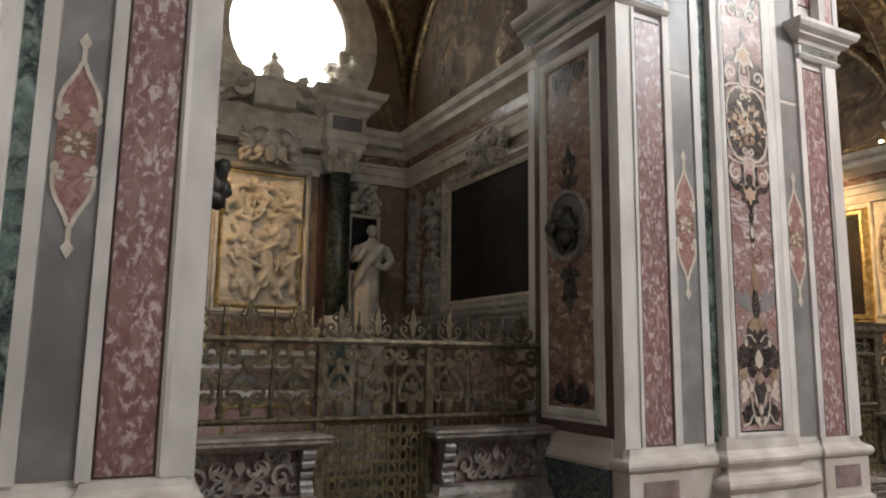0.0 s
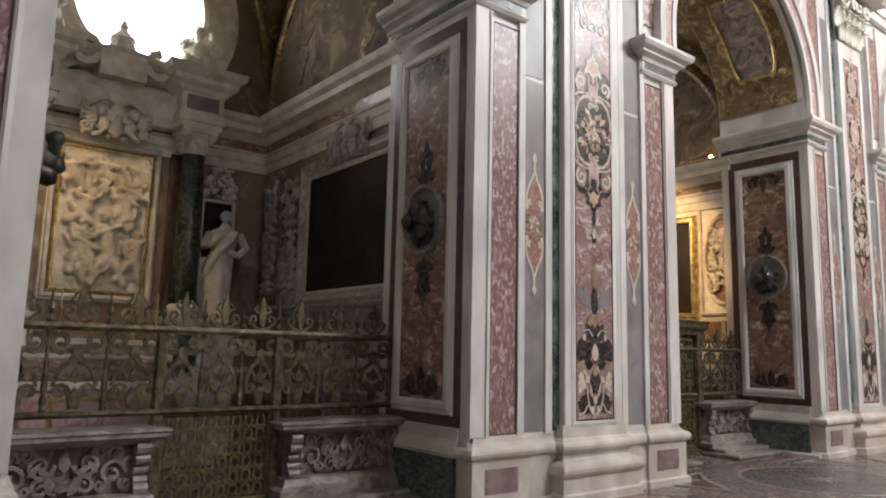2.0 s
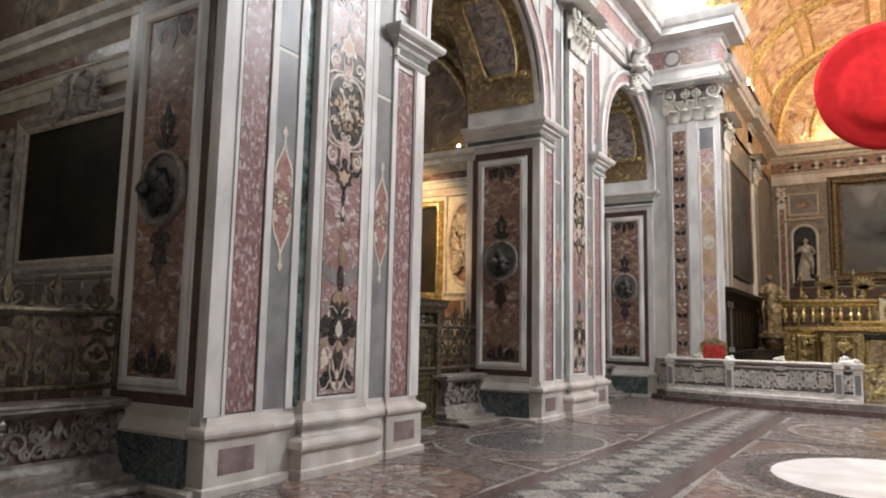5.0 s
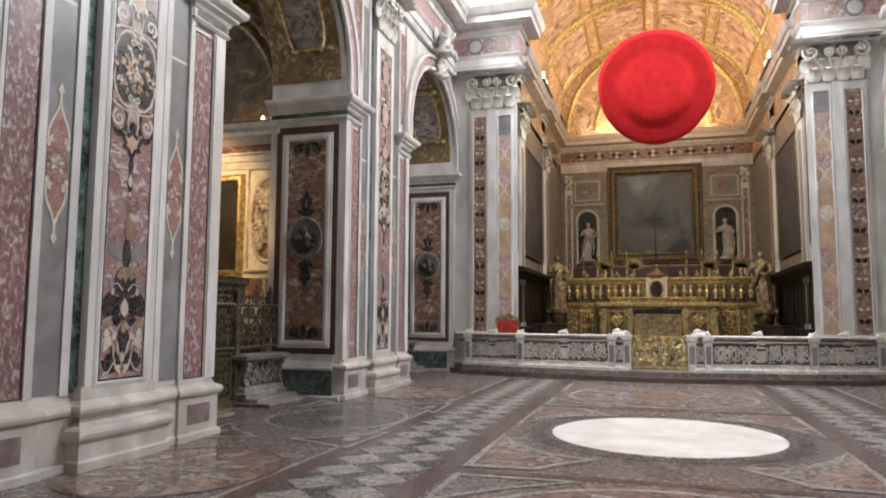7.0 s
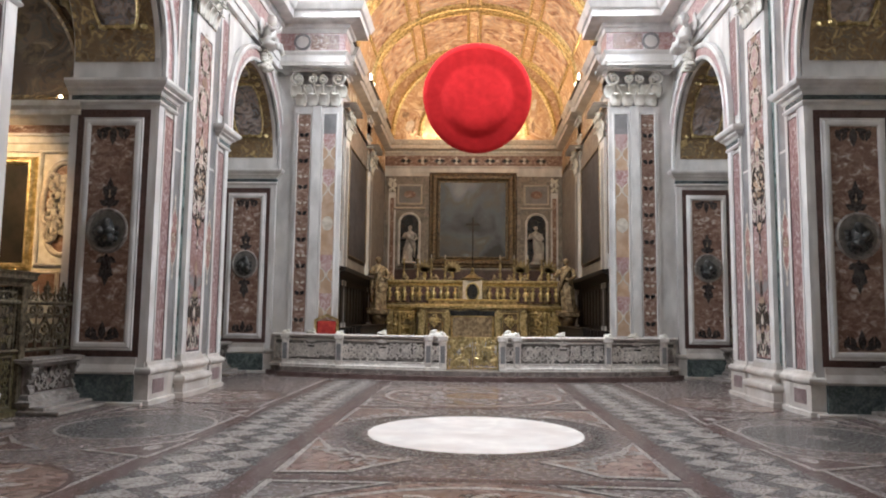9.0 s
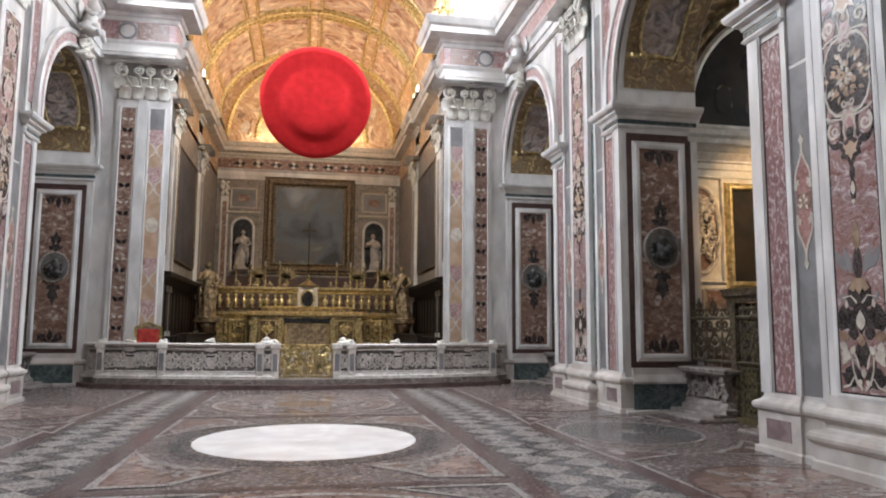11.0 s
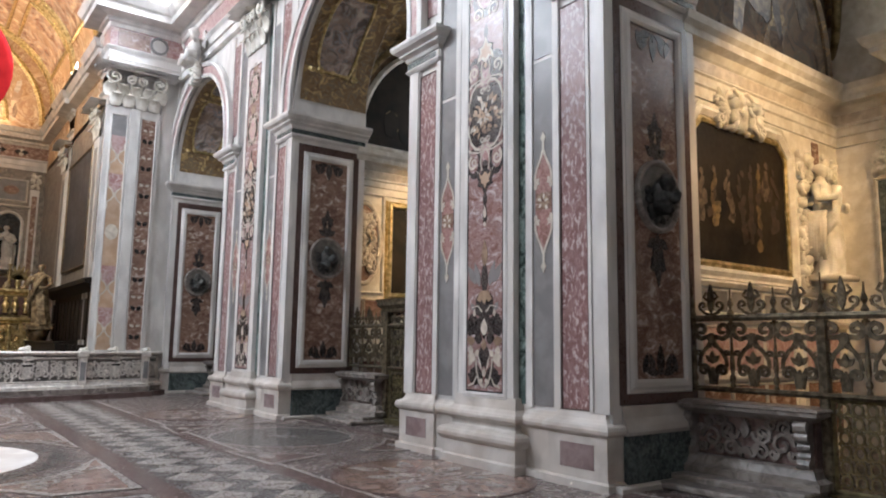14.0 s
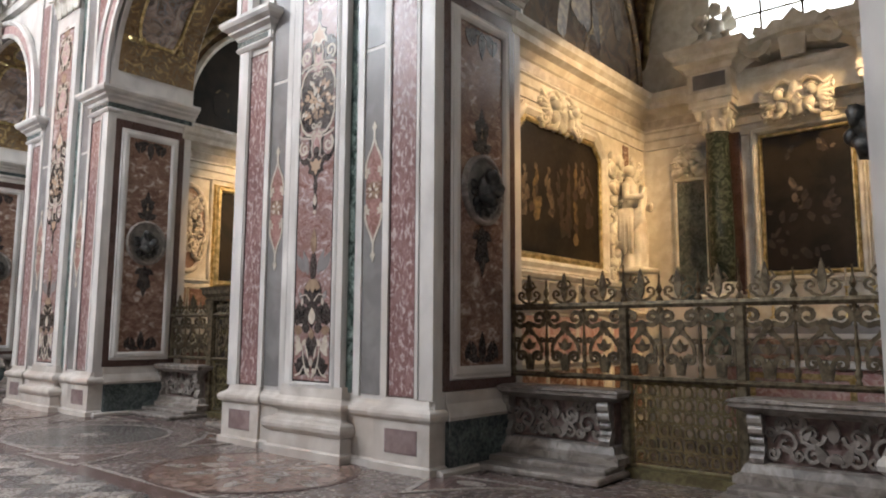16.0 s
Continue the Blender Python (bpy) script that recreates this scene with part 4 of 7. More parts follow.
    part("ornament_frame", frame_bm(-0.355, 0.355, 0.90, 7.7, 0.07, 0.014, fm @ Matrix.Translation((0, 0, 0.092))), WHITE, p)
    ornament_panel(p, fm @ Matrix.Translation((0, 0, 0.0965)))
    capital(p, fm @ Matrix.Translation((0, ZCAP, 0.0)), 1.12, 0.09, ZARC - ZCAP)
    return p


LAB = "white marble pier inlaid with pink, grey and green panels"
first = pier(pose(-W, PC[1], 0), LAB)
for c in (*PC, 23.08):
    for s in (-1, 1):
        if (s, c) != (-1, PC[1]):
            copy_thing(first, pose(s * W, c, 0, 0, 0, 0 if s < 0 else 180))


# ---- the shells of the chapels ----
CH_BACK, CH_HALF = 12.0, 2.37


def groin(s, yc, material, label, name):
    bm = bmesh.new()
    n = 24
    x0, x1 = W + 1.4, CH_BACK + 0.1
    g = []
    for i in range(n + 1):
        row = []
        for j in range(n + 1):
            a, b = 2 * i / n - 1, 2 * j / n - 1
            z = 6.35 + 2.35 * max(math.sqrt(max(0, 1 - a * a)), math.sqrt(max(0, 1 - b * b)))
            row.append(bm.verts.new((s * ((x0 + x1) / 2 + a * (x1 - x0) / 2), yc + b * (CH_HALF + 0.03), z)))
        g.append(row)
    for i in range(n):
        for j in range(n):
            bm.faces.new((g[i][j], g[i + 1][j], g[i + 1][j + 1], g[i][j + 1]))
    r = bmesh.ops.extrude_face_region(bm, geom=bm.faces[:])
    for v in r["geom"]:
        if isinstance(v, bmesh.types.BMVert):
            v.co.z += 0.15
    ribs = thing("groin_rib", pose(s * (x0 + x1) / 2, yc, 0), "carved gilt ribs along the groins of a chapel vault", "vault rib", "chapel vault ribs", "structure")
    for d in (-1, 1):
        rb, crv = bmesh.new(), bmesh.new()
        pts = [((i / 12 - 1) * (x1 - x0) / 2 * 0.985, d * (i / 12 - 1) * CH_HALF * 0.985, 6.27 + 2.35 * math.sqrt(max(0, 1 - (i / 12 - 1) ** 2))) for i in range(25)]
        tube(pts, 0.075, rb, 8)
        part("rib", rb, DIMGOLD, ribs, smooth=True)
        for i in range(1, 24):
            blob(crv, pts[i], (0.10, 0.10, 0.07), 7, 0.9)
        part("rib_carving", crv, DIMGOLD, ribs, "gilt leaves along the rib", smooth=True)
    return struct(name, bm, material, label, "ceiling", smooth=True)


for s, side in ((-1, "west"), (1, "east")):
    for i, c in enumerate(PC):
        a, b = c - (PITCH / 2 - CH_HALF), c + (PITCH / 2 - CH_HALF)
        if i == 0:
            a = -9.9
        # the west wall takes a browner, darker colour that carries its dim light
        struct("wall_%s_chapel_%d" % (side, i + 1), box(s * (W + 1.5), s * CH_BACK, a, b, 0, 6.0), DIMWALL if (s, i) == (-1, 2) else STUCCO, "warm white stucco wall between chapels")
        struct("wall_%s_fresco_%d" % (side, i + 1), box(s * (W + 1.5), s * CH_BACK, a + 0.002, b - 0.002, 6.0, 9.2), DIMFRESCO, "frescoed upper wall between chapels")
    struct("wall_%s_chapel_end" % side, box(s * (W + 1.5), s * CH_BACK, BC[3] + CH_HALF, YC + 0.6, 0, 9.2), STUCCO, "warm stucco end wall of a chapel")
    for i, c in enumerate(BC):
        bm = box(s * CH_BACK, s * (CH_BACK + 0.4), c - CH_HALF - 0.05, c + CH_HALF + 0.05, 0, 6.3)
        for y0, y1 in ((-CH_HALF - 0.05, -1.1), (1.1, CH_HALF + 0.05)):
            box(s * CH_BACK, s * (CH_BACK + 0.4), c + y0, c + y1, 6.3, 9.2, bm)
        box(s * CH_BACK, s * (CH_BACK + 0.4), c - 1.1, c + 1.1, 8.2, 9.2, bm)
        struct("wall_%s_back_%d" % (side, i + 1), bm, DIMWALL if (s, i) == (-1, 1) else STUCCO, "chapel end wall with a window above the altar")
        groin(s, c, GOLDVAULT, "dark gilded and painted groin vault of a chapel", "ceiling_%s_chapel_%d" % (side, i + 1))
        w = thing("window_%s_%d" % (side, i + 1), pose(s * (CH_BACK + 0.2), c, 6.3), "bright chapel window with thin dark bars", "window", "chapel windows", "structure")
        part("pane", box(-0.01, 0.01, -1.1, 1.1, 0, 1.9), GLASS, w, "bright clouded glass")
        if s < 0:
            part("round_frame", sweep(ellipse(0, 0.95, 1.02, 1.12, 40), [(0, 0.06), (0, 0.32), (0.08, 0.34), (0.62, 0.30), (0.62, 0.06)], True, None, plane_m((0, 0, 0), (0, 1, 0), (0, 0, 1))), STUCCO, w, "round stucco window frame")
        for y in (-0.32, 0.32) if s > 0 else ():
            part("bar", box(-0.03, 0.03, y - 0.02, y + 0.02, 0, 1.9), IRON, w)
        for z in (0.55, 1.1) if s > 0 else ():
            part("bar", box(-0.028, 0.028, -1.1, 1.1, z - 0.02, z + 0.02), IRON, w)
        # cornice round the chapel
        h = CH_HALF
        path = [(s * (W + 1.5), c - h), (s * CH_BACK, c - h), (s * CH_BACK, c + h), (s * (W + 1.5), c + h)]
        path = path if s > 0 else path[::-1]
        t = thing("chapel_cornice", pose(0, 0, 0), "stepped stucco cornice round a chapel", "cornice", "chapel cornices", "structure")
        path = path[::-1]
        part("cornice", sweep(path, [(-0.1, 4.750), (0.04, 4.750), (0.04, 4.900), (0.07, 4.920), (0.07, 5.040), (0.10, 5.060), (0.05, 5.100), (0.05, 5.280), (0.08, 5.300), (0.14, 5.380), (0.26, 5.420), (0.26, 5.520), (0.32, 5.580), (0.34, 5.680), (-0.1, 5.680)]), STUCCO, t)
        part("cornice_band", sweep(path, [(0.03, 5.115), (0.056, 5.120), (0.056, 5.270), (0.03, 5.275)]), CREAM if s > 0 else BROWN, t, "pale marble frieze" if s > 0 else "brown marble frieze")


# ---- chapel gates, balustrades and altars ----
def scroll_panel(bm, m, w, h):
    """One panel of the gate: a pair of horn scrolls above a vase of tendrils, between two balusters."""
    for sg in (-1, 1):
        top = spiral((sg * 0.56 * w / 2, h * 0.86), 0.10 * w / 0.5, 1.2, -math.pi / 2 if sg > 0 else -math.pi / 2, sg, 12)
        curve = [(sg * 0.10 * w, h * 0.60), (sg * 0.03 * w, h * 0.70), (sg * 0.12 * w, h * 0.76)] + top
        ribbon(curve, 0.058, 0.03, m, bm, 0.35)
        ribbon([(sg * 0.02 * w, h * 0.66), (sg * 0.22 * w, h * 0.55), (sg * 0.34 * w, h * 0.42), (sg * 0.36 * w, h * 0.30)], 0.042, 0.025, m, bm, 0.2)
        ribbon(spiral((sg * 0.36 * w, h * 0.50), 0.085 * w, 1.2, -sg * 0.6 + (0 if sg > 0 else math.pi), sg, 9), 0.03, 0.026, m, bm, 0.3)
        ribbon([(sg * 0.45 * w, h * 0.98), (sg * 0.42 * w, h * 0.90), (sg * 0.30 * w, h * 0.97)], 0.03, 0.026, m, bm, 0.2)
        low = spiral((sg * 0.24 * w, h * 0.24), 0.14 * w, 1.3, math.pi if sg > 0 else 0, -sg, 12)
        ribbon([(sg * 0.02, 0.02), (sg * 0.06 * w, h * 0.10)] + low, 0.048, 0.028, m, bm, 0.4)
        plate(leaf(0, h * 0.36, 0.12, 0.06, math.pi / 2 + sg * 0.8), 0.033 + 0.002 * sg, m, bm)
    plate(ellipse(0, h * 0.74, 0.05, 0.06, 10), 0.042, m, bm)
    plate(leaf(0, h * 0.02, h * 0.28, 0.09, math.pi / 2), 0.039, m, bm)
    plate(leaf(0, h * 0.34, h * 0.20, 0.07, math.pi / 2), 0.041, m, bm)


BAL = [(0.030, 0.0), (0.030, 0.04), (0.018, 0.06), (0.034, 0.10), (0.034, 0.13), (0.018, 0.17), (0.030, 0.26), (0.026, 0.36), (0.014, 0.55), (0.016, 0.80), (0.024, 0.82), (0.024, 0.85)]


def gate(m, label):
    g = thing("chapel_gate", m, label, "gate", "chapel gates")
    fm = plane_m((-0.015, 0, 0), (0, 1, 0), (0, 0, 1))
    part("top_rail", sweep([(0, -2.13), (0, 2.13)], [(-0.05, 1.79), (0.05, 1.79), (0.07, 1.825), (0.05, 1.86), (-0.05, 1.86), (-0.07, 1.825)]), IRON, g)
    part("middle_rail", sweep([(0, -2.13), (0, 2.13)], [(-0.05, 1.00), (0.05, 1.00), (0.08, 1.03), (0.05, 1.06), (-0.05, 1.06), (-0.08, 1.03)]), IRON, g)
    ys = [-2.1, -1.62, -1.12, -0.62, -0.21, 0.21, 0.62, 1.12, 1.62, 2.1]
    for i, y in enumerate(ys):
        k = 1.35 if abs(y) in (0.62, 2.1) else 1.0
        part("baluster", lathe([(r * k, 0.885 * z) for r, z in BAL], 8, None, pose(0, y, 1.05)), IRON, g, smooth=True)
        bm = lathe([(0.03, 0), (0.04, 0.03), (0.012, 0.08), (0.035, 0.13), (0.012, 0.2), (0.008, 0.42 if k > 1 else 0.30)], 6, None, pose(0, y, 1.85))
        part("spike", bm, IRON, g)
    for y in (-0.62, 0.62):
        part("door_post", bevel(box(-0.05, 0.05, y - 0.05, y + 0.05, 0.0, 1.80), 0.012), IRON, g, "stout square gate post")
    for a, b in zip(ys, ys[1:]):
        c, w = (a + b) / 2, (b - a)
        bm = bmesh.new()
        scroll_panel(bm, fm @ Matrix.Translation((c, 1.06, 0)), w, 0.73)
        part("scroll_panel", bm, IRON, g)
        bm = bmesh.new()
        fin = fm @ Matrix.Translation((c, 1.86, 0))
        for sg in (-1, 1):
            ribbon([(0.0, 0.0), (sg * 0.09, 0.03)] + spiral((sg * 0.10, 0.11), 0.06, 1.1, -math.pi / 2, sg, 9), 0.03, 0.03, fin, bm, 0.3)
            ribbon([(sg * 0.02, 0.16), (sg * 0.09, 0.21), (sg * 0.05, 0.27)], 0.028, 0.03, fin, bm, 0.3)
        plate(leaf(0, 0.02, 0.34, 0.08, math.pi / 2), 0.037, fin, bm)
        part("finial", bm, IRON, g)
    # the low door in the middle
    d = part("door_leaf", frame_bm(-0.54, 0.54, 0.14, 0.97, 0.08, 0.04, fm), LATTICE, g, "brass lattice door")
    bm = bmesh.new()
    for i in range(8):
        for j in range(6):
            u, v = -0.462 + 0.132 * i, 0.225 + 0.137 * j
            sweep(ellipse(u, v, 0.036, 0.046, 10), [(0, 0), (0, 0.025), (0.019, 0.025), (0.019, 0)], True, bm, fm)
            for sg in (-1, 1):
                ribbon(spiral((u + sg * 0.034, v + 0.068), 0.028, 1.0, 0, sg, 6), 0.016, 0.022, fm, bm, 0.2)
                ribbon([(u + sg * 0.036, v - 0.025), (u + sg * 0.066, v - 0.068)], 0.018, 0.02, fm, bm, 0)
    part("lattice", bm, LATTICE, d)
    part("threshold", box(-0.12, 0.12, -0.62, 0.62, 0.0, 0.10), LATTICE, g, "worn brass threshold")
    return g


def balustrade(m, label):
    """A marble balustrade block with pierced scrolls, corbels, cap and step; origin at its middle on the floor."""
    L = 0.72
    b = thing("marble_balustrade", m, label, "balustrade", "chapel balustrades")
    part("step", bevel(box(-0.2, 0.52, -L - 0.10, L + 0.10, 0, 0.13), 0.02), BALGREY, b, "worn marble step")
    part("lower_step", bevel(box(-0.2, 0.80, -L - 0.16, L + 0.16, 0, 0.07), 0.02), BALGREY, b, "worn lower step")
    part("base", sweep([(-0.12, -L), (0.16, -L), (0.16, L), (-0.12, L)], [(-0.1, 0.13), (0.12, 0.13), (0.12, 0.20), (0.06, 0.23), (0.03, 0.30), (0.0, 0.32), (-0.1, 0.32)]), BALGREY, b)
    part("back_panel", box(-0.12, 0.06, -L, L, 0.30, 0.80), PINKGROUND, b, "dull red marble ground")
    part("cap", sweep([(-0.14, -L), (0.16, -L), (0.16, L), (-0.14, L)], [(-0.1, 0.76), (0.0, 0.76), (0.04, 0.79), (0.10, 0.82), (0.13, 0.83), (0.13, 0.86), (0.15, 0.88), (0.13, 0.90), (-0.1, 0.90)]), BALGREY, b)
    part("cap_top", box(-0.16, 0.22, -L - 0.06, L + 0.06, 0.895, 0.91), BALGREY, b)
    fm = plane_m((0.06, 0, 0.32), (0, 1, 0), (0, 0, 1))
    for sg in (-1, 1):
        for c, r, a0, d in (((0.19, 0.29), 0.12, math.pi, 1), ((0.40, 0.19), 0.125, 0.0, 1), ((0.43, 0.36), 0.075, 3.6, -1), ((0.17, 0.10), 0.085, 2.0, -1), ((0.30, 0.38), 0.06, 0.6, 1), ((0.52, 0.09), 0.06, 2.4, 1), ((0.30, 0.09), 0.055, 0.4, -1), ((0.545, 0.27), 0.06, 4.0, -1)):
            pts = spiral((sg * c[0], c[1]), r, 1.3, a0 if sg > 0 else math.pi - a0, d * sg, 14)
            part("scroll", ribbon(pts, 0.036, 0.045, fm, None, 0.35), BALGREY, b, "carved scroll")
        part("carved_leaf", plate(leaf(sg * 0.05, 0.02, 0.22, 0.09, math.pi / 2 - sg * 0.5), 0.05, fm), BALGREY, b)
        for u_, v_, L_, a_ in ((0.28, 0.20, 0.17, 0.7), (0.34, 0.10, 0.12, -0.9), (0.10, 0.20, 0.13, -1.1), (0.48, 0.28, 0.12, 0.4), (0.22, 0.36, 0.10, -0.5)):
            part("carved_leaf", plate(leaf(sg * u_, v_, L_, 0.055, math.pi / 2 + sg * a_), 0.042, fm), BALGREY, b)
    part("carved_leaf", plate(leaf(0, 0.22, 0.2, 0.10, math.pi / 2), 0.055, fm), BALGREY, b)
    part("carved_leaf", plate(ellipse(0, 0.06, 0.075, 0.075, 14, 0, math.pi), 0.06, fm), BALGREY, b)
    for sg in (-1, 1):
        bm = bmesh.new()
        y = sg * (L - 0.08)
        for z, x, r in ((0.72, 0.16, 0.07), (0.62, 0.15, 0.055), (0.52, 0.11, 0.05), (0.42, 0.10, 0.055), (0.35, 0.13, 0.06)):
            tube([(x, y - 0.065, z), (x, y + 0.065, z)], r, bm, 10)
        box(0.0, 0.12, y - 0.06, y + 0.06, 0.32, 0.78, bm)
        part("corbel", bm, BALGREY, b, "scrolled corbel")
    return b


g0 = gate(pose(-GATE_X, BC[1], 0), "dark bronze chapel gate with scrolls, balusters and spiked crest")
b0 = balustrade(pose(-GATE_X + 0.04, BC[1] - 1.42, 0), "carved grey-white marble balustrade beside a chapel gate")
for s in (-1, 1):
    for i, c in enumerate(BC):
        rz = 0 if s < 0 else 180
        if (s, i) != (-1, 1):
            copy_thing(g0, pose(s * GATE_X, c, 0, 0, 0, rz))
        for d in (-1, 1):
            if (s, i, d) != (-1, 1, -1):
                copy_thing(b0, pose(s * (GATE_X - 0.04), c + d * 1.42, 0, 0, 0, rz))


def figure(h, seed, name, m, material, label, category="statue", group=""):
    """A standing draped statue of height h: one mesh."""
    bm = bmesh.new()
    k, n = 32, 40
    body = ((0.0, 0.115, 0.150), (0.06, 0.105, 0.135), (0.25, 0.095, 0.125), (0.42, 0.098, 0.128), (0.54, 0.092, 0.120), (0.63, 0.078, 0.098), (0.72, 0.090, 0.122), (0.79, 0.080, 0.140), (0.825, 0.055, 0.105), (0.85, 0.036, 0.045), (0.885, 0.034, 0.036))
    rings = []
    for i in range(n + 1):
        t = 0.885 * i / n
        j = max(q for q in range(len(body) - 1) if body[q][0] <= t + 1e-9)
        q = (t - body[j][0]) / (body[j + 1][0] - body[j][0])
        q = min(1.0, q)
        rx, ry = (body[j][e] + (body[j + 1][e] - body[j][e]) * q for e in (1, 2))
        cy = 0.035 * math.sin(t * 4.2 + seed)
        cx = 0.025 * math.sin(t * 5.5 + 0.5)
        ring = []
        for j in range(k):
            a = 2 * math.pi * j / k
            cloth = max(0.0, 1 - t / 0.80)
            fold = 1 + cloth ** 0.6 * (0.13 * math.sin(7 * a + 5.0 * t + 2.2 * math.sin(3 * t + seed)) + 0.07 * math.sin(13 * a - 6 * t)) + 0.10 * noise.noise(Vector((math.cos(a) * 2, math.sin(a) * 2 + seed, t * 6)))
            if t > 0.82:
                fold = 1.0
            ring.append(bm.verts.new((cx + rx * fold * math.cos(a), cy + ry * fold * math.sin(a), t)))
        rings.append(ring)
    for A, B in zip(rings, rings[1:]):
        for j in range(k):
            bm.faces.new((A[j], A[(j + 1) % k], B[(j + 1) % k], B[j]))
    bm.faces.new(rings[0]), bm.faces.new(rings[-1])
    c = 0.035 * math.sin(0.88 * 4.2 + seed)
    blob(bm, (0.005, c, 0.935), (0.048, 0.042, 0.060), 14, 0.12)
    blob(bm, (-0.012, c, 0.955), (0.050, 0.050, 0.048), 12, 0.5)
    sg = 1 if seed % 2 else -1
    # a mantle slung over one shoulder and falling at the side, with bunched folds at the hip
    for e in range(5):
        tube([(0.07, c - sg * (0.11 - 0.012 * e), 0.80), (0.115, c - sg * (0.04 - 0.02 * e), 0.70 - 0.012 * e), (0.125, sg * (0.04 + 0.012 * e), 0.58 - 0.03 * e), (0.06, sg * 0.14, 0.50 - 0.035 * e)], lambda q: 0.020 + 0.008 * math.sin(math.pi * q), bm, 7)
    for e in range(6):
        tube([(0.05 - 0.02 * e, sg * 0.145, 0.56), (0.06 - 0.02 * e, sg * (0.165 + 0.006 * (e % 2)), 0.38), (0.055 - 0.024 * e, sg * 0.150, 0.14 + 0.03 * (e % 3))], lambda q: 0.028 - 0.010 * q, bm, 7)
    tube([(0.0, c + 0.125, 0.785), (0.03, c + 0.185, 0.66), (0.13, c + 0.12, 0.58), (0.17, c + 0.04, 0.61)], lambda q: 0.042 - 0.018 * q, bm, 9)
    tube([(0.0, c - 0.125, 0.785), (0.04, c - 0.185, 0.66), (0.15, c - 0.11, 0.67), (0.16, c - 0.05, 0.76)], lambda q: 0.042 - 0.018 * q, bm, 9)
    box(-0.17, 0.17, -0.19, 0.19, -0.03, 0.015, bm)
    bmesh.ops.scale(bm, vec=(h, h, h), verts=bm.verts)
    ob = part(name, bm, material, None, "", None, True)
    ob.matrix_world = m
    return tagged(ob, label, category, group)


def putto(h, seed, name, m, material, label, category="statue", group=""):
    """A seated winged child of stucco: one mesh."""
    bm = bmesh.new()
    blob(bm, (0, 0, 0.42), (0.16, 0.18, 0.24), 12, 0.25)
    blob(bm, (0.05, 0.02, 0.80), (0.13, 0.13, 0.15), 12, 0.25)
    for sg in (-1, 1):
        tube([(0.02, sg * 0.12, 0.26), (0.22, sg * 0.18, 0.24), (0.28, sg * 0.20, 0.02)], lambda t: 0.10 - 0.045 * t, bm, 8)
        tube([(0.02, sg * 0.16, 0.58), (0.14, sg * 0.28, 0.46 + 0.2 * (sg > 0)), (0.22, sg * 0.22, 0.55 + 0.22 * (sg > 0))], lambda t: 0.065 - 0.025 * t, bm, 8)
        blob(bm, (-0.14, sg * 0.24, 0.60), (0.05, 0.18, 0.20), 10, 0.9)
    blob(bm, (0.05, -0.1, 0.16), (0.2, 0.26, 0.13), 10, 1.0)
    bmesh.ops.scale(bm, vec=(h, h, h), verts=bm.verts)
    ob = part(name, bm, material, None, "", None, True)
    ob.matrix_world = m
    return tagged(ob, label, category, group)


def carving(bm, m, w, h, seed, d=0.08, n=26):
    """Loose stucco carving: scrolls, leaves and lumps over a field of w by h."""
    random.seed(seed)
    for i in range(n // 3):
        u, v = random.uniform(-w / 2, w / 2), random.uniform(-h / 2, h / 2)
        r = random.uniform(0.08, 0.16) * min(1.0, h)
        for sg in (-1, 1):
            ribbon(spiral((sg * abs(u), v), r, 1.2, random.uniform(0, 6), sg, 10), 0.045, d, m, bm, 0.4)
    for i in range(n):
        u, v = random.uniform(0, w / 2), random.uniform(-h / 2, h / 2)
        r = random.uniform(0.035, 0.08)
        e = random.uniform(0.3, 1)
        for sg in (-1, 1):
            blob(bm, (sg * u, v, d * 0.5), (r, r * random.uniform(0.8, 1.6), d * e), 7, 0.8, m)


